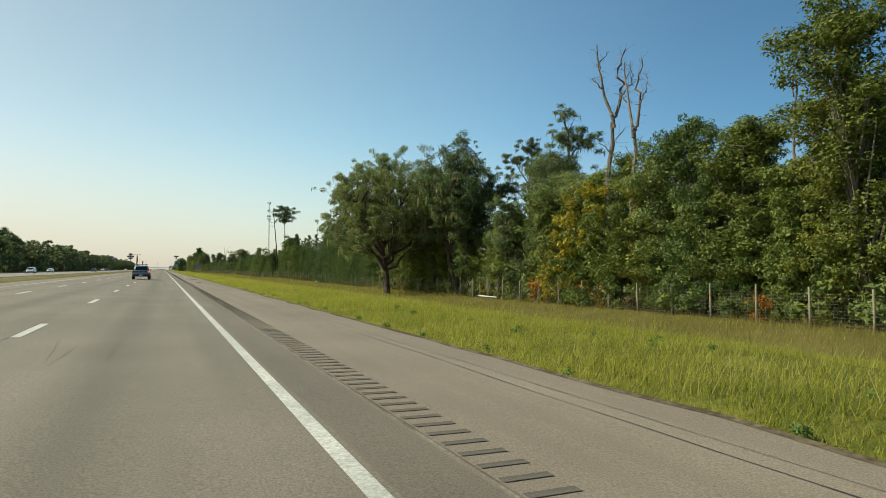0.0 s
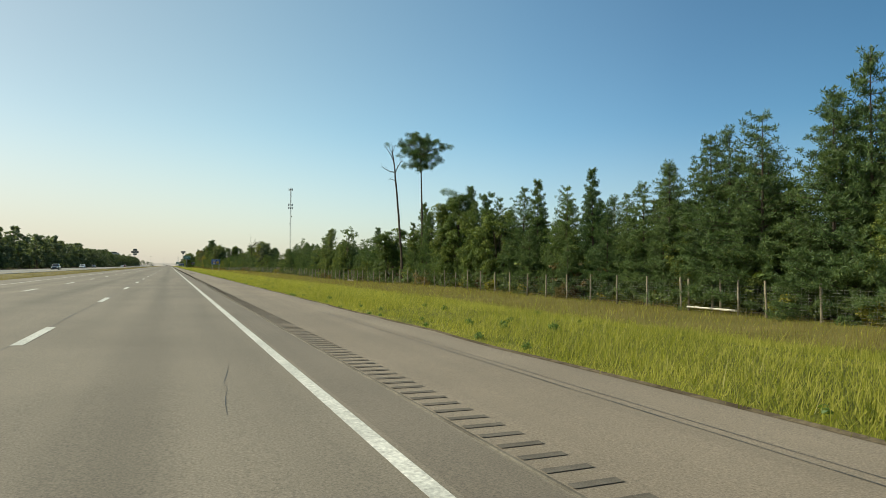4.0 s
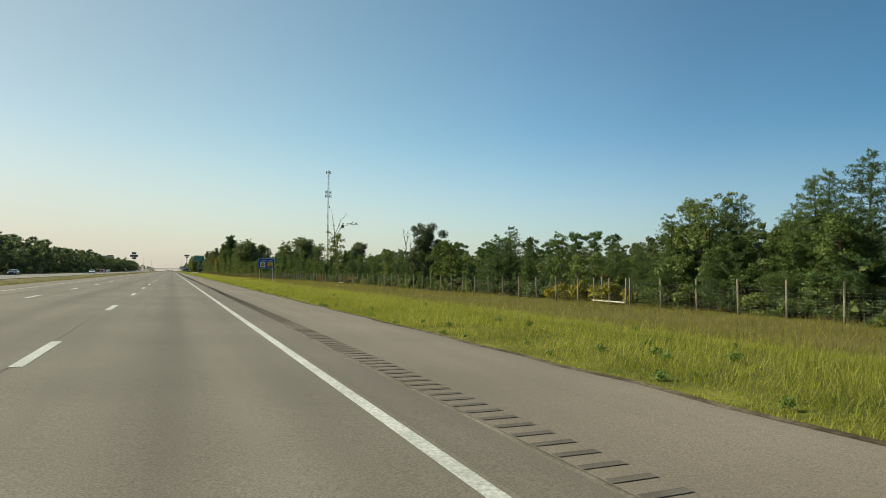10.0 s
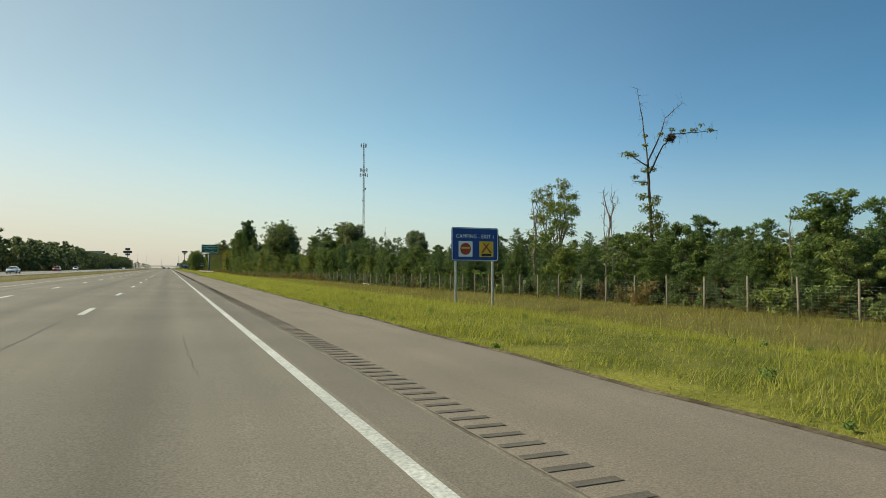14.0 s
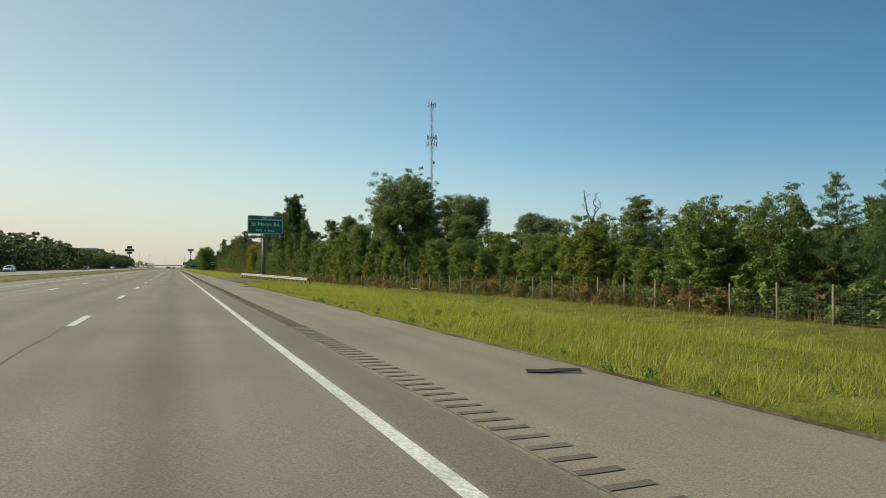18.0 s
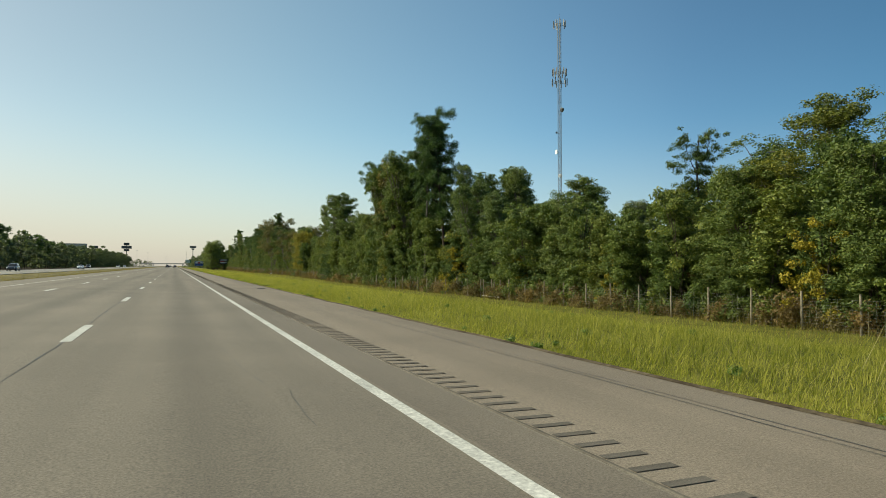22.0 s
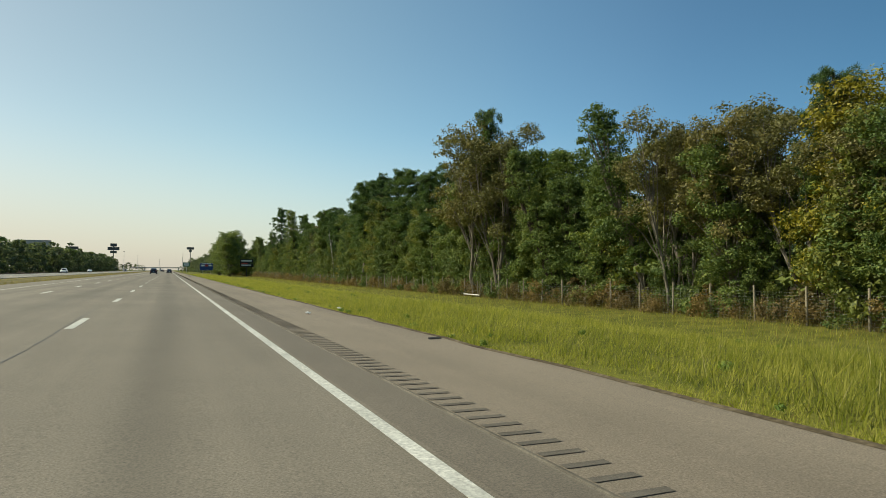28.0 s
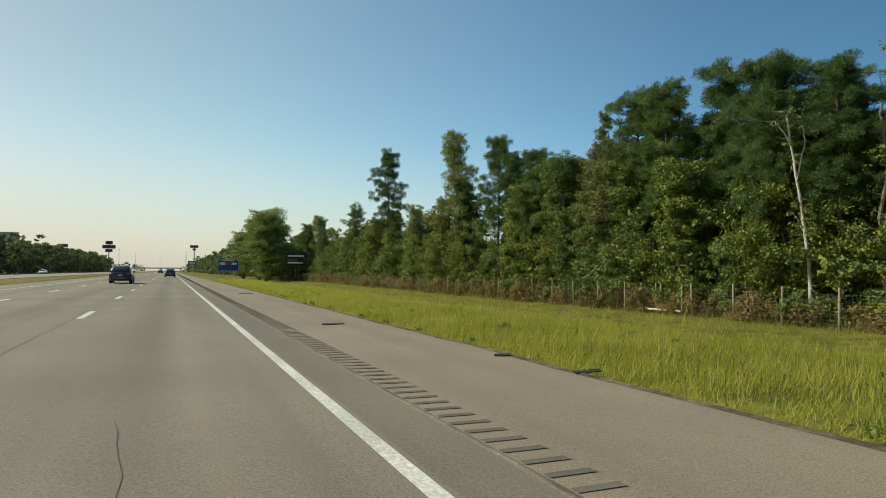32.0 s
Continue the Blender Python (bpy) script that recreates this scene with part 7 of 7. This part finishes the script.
plant("column", 39.2, 660.7, 10.6)
plant("broad", 58.5, 661.1, 10.4, 1.3)
plant("broad", 57.5, 667.9, 10.8)
plant("column", 39.6, 669.6, 10.0)
plant("column", 39.3, 673.1, 10.4)
plant("column", 39.1, 676.1, 10.7)
plant("broad", 40.9, 683.3, 12.8, 1.1)
plant("broad", 59.7, 683.7, 15.0, 1.2)
plant("broad", 39.6, 688.1, 14.1)
plant("broad", 41.3, 689.1, 11.1)
plant("broad", 39.7, 695.9, 13.1)
plant("column", 39.4, 697.6, 11.1)
plant("lofty", 39.6, 699.4, 14.1, 1.3)
plant("broad", 40.9, 701.8, 10.9)
plant("thin", 39.7, 702.2, 14.3)
plant("broad", 40.1, 703.9, 12.4)
plant("olive", 38.9, 704.0, 10.8, 1.2)
plant("thin", 39.9, 705.6, 14.4)
plant("column", 39.2, 707.3, 9.2)
plant("gold", 39.0, 709.1, 3.9, 0.8)
plant("broad", 40.2, 710.9, 9.3)
plant("broad", 39.7, 712.7, 11.7, 1.1)
plant("column", 39.8, 716.2, 12.6)
plant("gold", 39.2, 716.4, 5.0, 0.8)
plant("broad", 41.3, 720.4, 12.2)
plant("broad", 39.8, 721.4, 11.6)
plant("broad", 40.6, 725.0, 11.3)
plant("broad", 40.2, 728.4, 10.2)
plant("broad", 40.3, 732.4, 9.3)
plant("broad", 39.8, 743.7, 10.8)
plant("broad", 40.7, 746.4, 11.9, 1.2)
plant("broad", 41.0, 749.6, 10.8, 1.1)
plant("broad", 40.7, 750.9, 8.6)
plant("broad", 40.4, 752.8, 11.3, 1.2)
plant("broad", 39.8, 755.2, 10.0)
plant("column", 39.0, 757.1, 9.3)
plant("thin", 40.0, 759.9, 13.6)
plant("broad", 41.4, 760.4, 9.3)
plant("thin", 40.3, 761.9, 14.0)
plant("broad", 40.4, 763.5, 9.1, 1.2)
plant("broad", 40.5, 765.7, 9.6)
plant("thin", 40.8, 766.8, 15.7)
plant("column", 39.5, 768.6, 9.1, 1.2)
plant("thin", 41.2, 770.0, 17.0)
plant("column", 39.2, 773.7, 9.0)
plant("thin", 40.4, 774.1, 20.7)
plant("column", 38.9, 780.7, 11.5)
plant("tallpine", 41.2, 781.0, 29.7, 1.15)
plant("tallpine", 40.8, 785.5, 27.2)
plant("column", 39.5, 788.2, 13.0)
plant("thin", 40.5, 791.2, 24.9)
plant("thin", 40.3, 793.6, 22.3)
plant("column", 39.4, 795.0, 18.2)
plant("thin", 40.3, 795.0, 24.6)
plant("thin", 41.0, 797.0, 25.6)
plant("column", 39.2, 797.2, 16.4)
plant("bronze", 41.4, 797.6, 13.8)
plant("bronze", 41.5, 798.0, 22.5)
plant("column", 38.9, 798.5, 17.8)
plant("broad", 39.6, 801.1, 13.2)
plant("bronze", 40.6, 801.2, 25.2)
plant("column", 39.6, 804.1, 21.4)
plant("tallpine", 41.4, 804.4, 24.1)
plant("thin", 40.1, 805.7, 23.6)
plant("column", 38.9, 806.0, 15.5)
plant("broad", 39.8, 808.9, 13.3)
plant("umbrella", 39.8, 810.1, 24.2)
plant("broad", 41.1, 813.2, 12.1)
plant("column", 38.8, 814.5, 11.6)
plant("umbrella", 40.5, 816.8, 26.5)
plant("broad", 41.2, 821.7, 15.6)
plant("broad", 41.3, 823.5, 15.7)
plant("column", 39.8, 824.0, 15.0)
plant("thin", 40.9, 824.6, 15.8)
plant("broad", 40.9, 826.6, 16.2)
plant("broad", 41.3, 829.3, 16.3, 1.1)
plant("broad", 41.4, 829.6, 15.0)
plant("column", 39.6, 830.0, 14.3)
plant("broad", 39.8, 832.0, 14.7)
plant("broad", 41.2, 834.8, 14.4)
plant("broad", 41.3, 836.3, 14.1, 1.1)
plant("broad", 39.8, 836.7, 13.2)
plant("broad", 40.8, 838.5, 13.8)
plant("column", 38.8, 840.6, 12.9)
plant("thin", 40.9, 842.1, 23.1, 1.3)
plant("thin", 41.1, 845.4, 23.3, 1.2)
plant("pine", 39.6, 848.1, 14.1)
plant("broad", 41.1, 854.2, 11.7)
plant("thin", 40.7, 857.5, 21.7, 0.9)
plant("broad", 40.0, 858.9, 14.0)
plant("broad", 40.6, 867.3, 12.5)
plant("broad", 41.0, 874.6, 13.2)
plant("broad", 39.8, 879.8, 13.1)
plant("gold", 39.1, 885.2, 14.8, 1.1)
plant("bronze", 41.1, 887.7, 13.0)
plant("broad", 40.7, 889.6, 16.5)
plant("olive", 39.5, 889.6, 13.0)
plant("column", 39.5, 890.6, 12.7)
plant("broad", 41.3, 893.0, 14.2)
plant("broad", 40.1, 894.6, 14.0)
plant("broad", 40.0, 898.1, 13.8, 1.1)
plant("bronze", 40.1, 899.8, 13.7)
plant("olive", 39.7, 900.1, 13.6)
plant("broad", 39.9, 902.5, 11.9)
plant("tallpine", 41.1, 905.3, 17.4, 0.8)
plant("bronze", 40.8, 906.1, 16.1, 1.1)
plant("broad", 39.7, 910.6, 14.1)
plant("bronze", 40.4, 911.9, 16.1)
plant("bronze", 40.3, 915.6, 15.7)
plant("thin", 40.4, 921.2, 19.3, 1.2)
plant("broad", 40.3, 927.3, 15.0)
plant("broad", 40.4, 931.8, 14.4)
plant("column", 39.2, 933.9, 18.1)
plant("column", 39.8, 940.4, 13.9)
plant("lofty", 40.6, 948.3, 20.1)
plant("lofty", 40.9, 950.9, 21.4)
plant("bronze", 39.8, 951.5, 24.0, 1.4)
plant("tallpine", 40.6, 952.2, 26.6, 0.7)
plant("bronze", 41.1, 953.0, 21.4)
plant("broad", 40.6, 954.7, 15.1)
plant("broad", 40.9, 956.7, 16.1)
plant("broad", 41.4, 959.7, 16.7)
plant("broad", 41.4, 961.8, 17.0)
plant("tallpine", 39.9, 962.6, 20.2)
plant("column", 39.8, 964.8, 13.4)
plant("tallpine", 41.1, 968.1, 19.6)
plant("tallpine", 39.8, 968.9, 20.1)
plant("column", 39.5, 970.2, 12.3)
plant("broad", 40.6, 974.9, 15.8)
plant("broad", 40.2, 977.1, 12.2)
plant("tallpine", 40.5, 979.2, 20.3)
plant("tallpine", 41.0, 983.3, 22.7)
plant("broad", 40.1, 985.5, 13.3)
plant("tallpine", 40.0, 986.3, 23.0)
plant("column", 39.1, 990.5, 13.2)
plant("tallpine", 40.1, 995.0, 23.4)
plant("lofty", 40.1, 995.1, 19.1)
plant("lofty", 40.8, 997.9, 19.7)
plant("column", 39.6, 998.4, 16.0)
plant("tallpine", 40.8, 1001.0, 22.7)
plant("column", 39.5, 1001.3, 11.8)
plant("tallpine", 41.3, 1001.5, 22.8)
plant("tallpine", 40.4, 1004.0, 23.5, 1.1)
plant("tallpine", 40.0, 1004.5, 22.4)
plant("broad", 40.5, 1005.8, 12.7)
plant("tallpine", 40.0, 1007.3, 21.5, 1.1)
plant("broad", 40.8, 1008.8, 12.4)
plant("tallpine", 39.6, 1009.9, 18.0)
plant("tallpine", 40.6, 1012.2, 17.5)
plant("broad", 41.3, 1012.3, 12.1, 1.1)
plant("broad", 40.4, 1014.6, 14.9)
plant("broad", 41.0, 1015.2, 16.4)
plant("tallpine", 39.9, 1018.4, 15.5)
plant("broad", 40.6, 1020.4, 11.7)
plant("broad", 40.3, 1022.7, 14.2)
plant("gold", 39.4, 1025.2, 8.8, 0.7)
plant("snag", 40.4, 1026.7, 15.3)
plant("tallpine", 41.1, 1029.0, 15.9)
plant("tallpine", 40.2, 1029.1, 17.7)
plant("tallpine", 41.5, 1031.5, 17.9)
plant("tallpine", 39.9, 1033.6, 19.2)
plant("tallpine", 40.5, 1034.3, 18.9)
plant("broad", 41.3, 1034.8, 13.0)
plant("tallpine", 41.1, 1039.5, 21.0)
plant("column", 38.9, 1041.5, 12.9)
plant("tallpine", 40.1, 1043.1, 20.2)
plant("tallpine", 40.1, 1045.9, 17.6)
plant("tallpine", 41.6, 1047.9, 20.9)
plant("broad", 41.1, 1048.4, 14.8)
plant("bronze", 41.0, 1050.7, 17.0)
plant("broad", 40.6, 1051.6, 17.3)
plant("spire", 41.0, 1053.3, 19.6)
plant("broad", 41.5, 1057.6, 17.1)
plant("broad", 41.3, 1062.4, 16.8)
plant("tallpine", 40.1, 1064.4, 18.1)
plant("broad", 39.8, 1066.4, 14.8)
plant("tallpine", 40.0, 1070.1, 19.0)
plant("tallpine", 40.0, 1073.4, 21.6)
plant("thin", 40.1, 1079.4, 24.5)
plant("column", 39.5, 1081.1, 17.0)
plant("broad", 41.3, 1092.7, 16.2)
plant("broad", 41.4, 1105.2, 15.8)
plant("column", 39.7, 1115.7, 14.7)
plant("tallpine", 40.1, 1117.8, 28.1)
plant("broad", 41.3, 1131.5, 15.0)
plant("broad", 40.2, 1146.3, 20.1)
plant("broad", 40.4, 1175.7, 20.2)
plant("broad", 40.2, 1199.9, 19.7)
# taller trees that show over the edge of the woods
for x, y, h, wide in ((57.3, 794.2, 25.4, 1.3), (60.5, 789.0, 23.2, 1.4), (63.0, 797.0, 24.0, 1.3), (65.9, 793.9, 24.2, 1.3), (70.0, 798.0, 23.0, 1.4), (76.2, 793.2, 23.4, 1.4), (73.0, 786.0, 21.5, 1.4)):
    plant("thin", x, y, h, wide)
SHAGGY = ((0.26, 0.08, (0, -0.4), (0.2, 12.0), (-0.1, 20.0), (0.2, 25.5)), (0.1, 0.03, (0.0, 19.0), (-1.4, 22.0), (-2.2, 25.4)), (0.1, 0.03, (0.1, 19.5), (1.6, 22.5), (2.4, 25.8)))
stand("columntall", make_limbed(35, SHAGGY, cluster(44, 0.1, 21.0, 3.4, 4.0, 1.0) + cluster(40, 0.0, 15.5, 3.6, 4.0, 1.1) + cluster(16, -2.0, 24.8, 1.2, 1.4, 0.6) + cluster(18, 2.1, 25.0, 1.4, 1.4, 0.6), BARK, LEAF, 0.13, 2, 2),
      76.5, 760.5, 1, 1).rotation_euler = (0, 0, 0)
plant("broad", 79.5, 757.0, 19.0, 1.4)
for x, y, h in ((85.2, 740.9, 28.4), (82.0, 745.5, 22.0), (88.0, 735.0, 22.5), (92.0, 752.0, 20.5), (84.0, 768.0, 18.5)):
    plant("broad", x, y, h, 1.6)
plant("bronze", 38.9, 945.5, 20.6)
plant("broad", 41.3, 942.0, 19.4, 1.2)
plant("broad", 43.0, 937.5, 18.4, 1.2)
plant("broad", 45.4, 932.9, 17.2, 1.3)
plant("broad", 47.0, 926.0, 18.2, 1.3)
plant("bronze", 39.2, 916.8, 17.0, 1.1)
plant("bronze", 47.5, 917.2, 18.8, 1.3)
plant("goldbig", 42.6, 902.4, 17.0)
for x, y, h in ((41.6, 91.5, 17), (42.0, 97, 19), (41.2, 101, 19), (43.4, 87, 16), (42.4, 107, 18)):
    plant("big", x, y, h, 1.1)

for y in range(113, 215, 4):
    plant("pine", plant_rng.uniform(42.5, 45.5), y + plant_rng.uniform(-1, 1), float(np.interp(y, [113, 150, 180, 215], [14, 16, 12.5, 12])) * plant_rng.uniform(0.82, 1.0))

# filler rows behind the edge of the woods and undergrowth at the fence
RISE_Y = [0, 60, 110, 150, 200, 240, 270, 330, 360, 450, 500, 560, 600, 660, 700, 750, 780, 815, 860, 910, 960, 1000, 1060, 1110, 1200]
RISE_H = [15, 15, 13, 14.5, 12, 10, 8.5, 9, 6.5, 6.5, 7, 8, 9, 10.4, 12, 11.5, 18.5, 16.5, 14.5, 15, 17, 17, 17, 16, 20]


def rise(y):
    return float(np.interp(y, RISE_Y, RISE_H))


woods = []
for row, (x0, x1, gap, part) in enumerate(((41.5, 45, 5.4, 0.68), (46, 52, 7.0, 0.95), (55, 66, 18, 1.0))):
    y = 14.0 + row * 2
    while y < 1330:
        h = rise(y) * part * plant_rng.uniform(0.72, 1.05)
        young = 112 < y < 215 or 250 < y < 405 or 425 < y < 600
        kind = "fillpine" if young and plant_rng.random() < 0.85 else "fill"
        if kind == "fill" and h > 12.5:
            kind = "filltall"
        if y > 775 and row > 0 and plant_rng.random() < 0.3:
            kind = "farpine"
        woods.append((kind, plant_rng.uniform(x0, x1), y, max(2.5, h), 1.1))
        y += gap * plant_rng.uniform(0.75, 1.3)
for y in range(230, 690, 4):
    woods.append(("far" if plant_rng.random() < 0.5 else "farpine", plant_rng.uniform(105, 150), y + plant_rng.uniform(0, 8), plant_rng.uniform(11, 16), 1.2))
for y in range(216, 600, 4):
    woods.append(("fillpine", plant_rng.uniform(41, 43.2), y + plant_rng.uniform(-1.5, 1.5), rise(y) * plant_rng.uniform(0.5, 0.85), 1.15))
for y in range(60, 720, 6):
    woods.append(("far", plant_rng.uniform(70, 92), y + plant_rng.uniform(0, 5), plant_rng.uniform(5.5, 8.5) + 0.1 * rise(y), 1.3))
for x0, x1, gap in ((39.6, 41.5, 2.8),):
    y = 6.0
    while y < 1300:
        woods.append(("low", plant_rng.uniform(x0, x1), y, plant_rng.uniform(2.0, 4.6) * (1.0 if rise(y) > 7 else 0.7), 1.25))
        y += gap * plant_rng.uniform(0.6, 1.4)
y = 8.0
while y < 1250:
    kind = "pine" if 112 < y < 590 and plant_rng.random() < 0.7 else "sapling"
    plant(kind, plant_rng.uniform(38.9, 40.6) + (0.9 if y > 595 else 0.0), y, max(2.6, rise(y) * plant_rng.uniform(0.2, 0.62)))
    y += plant_rng.uniform(1.3, 2.9) * (1.0 if y < 110 or y > 600 else 1.9)
for y, h in ((636, 4.5), (656, 6), (690, 5), (716, 7), (737, 5.5), (753, 4.5), (771, 6.5), (801, 4)):
    plant("gold", 38.8, y, h, 0.8)
for y0, y1 in ((600, 762), (800, 905)):
    y = float(y0)
    while y < y1:
        plant("column", plant_rng.uniform(38.7, 39.8), y, rise(y) * plant_rng.uniform(0.5, 0.82), 1.25)
        y += plant_rng.uniform(2.6, 4.4)
for y in range(948, 1072, 4):
    plant("big", plant_rng.uniform(41.2, 43.4), y + plant_rng.uniform(-1, 1), rise(y) * plant_rng.uniform(0.82, 1.05), 1.1)
thicket("woods", "dense mixed woods behind the fence", woods)
woods = []
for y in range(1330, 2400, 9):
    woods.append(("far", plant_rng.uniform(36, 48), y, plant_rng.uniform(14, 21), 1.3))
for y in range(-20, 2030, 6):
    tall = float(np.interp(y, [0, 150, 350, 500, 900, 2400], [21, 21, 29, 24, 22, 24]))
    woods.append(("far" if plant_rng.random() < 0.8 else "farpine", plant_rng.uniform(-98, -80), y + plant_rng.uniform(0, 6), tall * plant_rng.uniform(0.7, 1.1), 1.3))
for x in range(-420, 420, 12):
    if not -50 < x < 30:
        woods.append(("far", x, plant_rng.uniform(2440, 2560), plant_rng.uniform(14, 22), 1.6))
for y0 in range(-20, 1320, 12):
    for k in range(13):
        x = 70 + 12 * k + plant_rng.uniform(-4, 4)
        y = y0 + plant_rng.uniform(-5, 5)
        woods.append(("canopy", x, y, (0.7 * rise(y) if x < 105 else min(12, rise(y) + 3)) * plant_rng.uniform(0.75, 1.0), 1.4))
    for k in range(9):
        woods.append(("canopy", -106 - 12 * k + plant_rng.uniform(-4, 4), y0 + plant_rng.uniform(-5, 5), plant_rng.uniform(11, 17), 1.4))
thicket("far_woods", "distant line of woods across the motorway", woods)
y, made, low = 8.0, 0, []
while y < 1260:
    thick = y < 60 or 600 < y
    r = plant_rng.random()
    if y > 595 and r < 0.5 or r < 0.06:
        shrub("brush", plant_rng.uniform(37.8, 38.6), y, plant_rng.uniform(0.95, 1.7), "brown withered brush tangled in the fence", "withered_brush")
    elif r < 0.11:
        shrub("rust", plant_rng.uniform(38.1, 39.6), y, plant_rng.uniform(0.7, 1.2), "rusty brown-leaved shrub tangled along the fence", "rusty_shrub")
    elif r < 0.24:
        shrub("goldbush", plant_rng.uniform(38.2, 40), y, plant_rng.uniform(0.6, 1.1), "yellow-green vine heap along the fence", "vine_heap")
    elif r < 0.34 and y < 600:
        shrub("palmetto", plant_rng.uniform(38.3, 40.4), y, plant_rng.uniform(0.9, 1.5), "saw palmetto with stiff fan leaves", "palmetto")
    else:
        shrub("bush", plant_rng.uniform(38.2, 39.6), y, plant_rng.uniform(0.5, 1.1) * (1.2 if thick else 1.0), "dense green undergrowth bush along the fence")
    y += plant_rng.uniform(1.5, 3.4) if y > 595 else plant_rng.uniform(2.0, 4.2)

y = 598.0
while y < 1170:
    if plant_rng.random() < 0.75:
        shrub("brush", plant_rng.uniform(37.6, 38.1), y, plant_rng.uniform(0.8, 1.35), "brown withered brush tangled in the fence", "withered_brush")
    y += plant_rng.uniform(1.6, 3.0)

# grass of the verge and the median
sward("tall bright green roadside grass with long pale blades")
blades(8, 6500, 5.6, 12.5, 664, 670.6, 0.3, 0.0075, BLADE, "verge_grass", "bright green grass at the end of the guardrail", 1.3)
blades(12, 7000, 6.4, 17.0, 672, 1160, 0.42, 0.005, STALK, "grass_stalks", "pale long grass stalks above the verge grass", 1.4)
blades(11, 9000, 6.4, 17.0, -5, 626, 0.42, 0.005, STALK, "grass_stalks", "pale long grass stalks above the verge grass", 1.4)
blades(2, 170000, 14.0, 38.5, -5, 1160, 0.42, 0.014, BLADE, "ditch_grass", "green grass in the ditch", 1.0)
blades(3, 190000, 19.5, 38.6, -5, 585, 0.62, 0.008, STRAW, "seed_grass", "hazy brown seeding grass in the ditch near the fence", 0.75)
blades(7, 40000, 30.0, 38.8, 585, 1170, 0.6, 0.008, STRAW, "seed_grass", "dry brown seed grass near the fence", 0.5)
blades(4, 30000, -23.6, -13.0, -10, 1400, 0.3, 0.02, STRAW, "median_grass", "dry grass on the median", 1.0)
blades(5, 16000, 37.2, 38.8, 590, 1180, 1.5, 0.014, STRAW, "dead_weeds", "dead brown weed stalks along the fence", 1.0)
blades(6, 36000, 5.45, 6.35, -5, 1100, 0.14, 0.012, STRAW, "edge_grass", "short dead grass crumbling over the shoulder edge", 0.9)
blades(9, 2600, 6.3, 9.5, 671.5, 677.5, 0.26, 0.009, STRAW, "dry_grass", "patch of bleached dry grass on the verge", 1.0)
for x, y, z in ((38.3, 61.6, 1.7), (38.7, 53.8, 1.7), (38.5, 51.2, 1.6), (38.4, 60.2, 1.1), (38.4, 34.5, 1.1), (38.5, 1060.4, 1.0), (38.5, 1064.0, 0.8)):
    shrub("orange", x, y, z, "slim shrub in bright orange autumn leaf by the fence", "orange_shrub")
for y, z in ((357.5, 0.9), (360.0, 1.2), (362.2, 1.0), (364.6, 1.25), (367.0, 1.1), (369.3, 0.9)):
    shrub("goldbush", 38.3, y, z, "golden yellow vine heap spilling over the fence", "vine_heap")
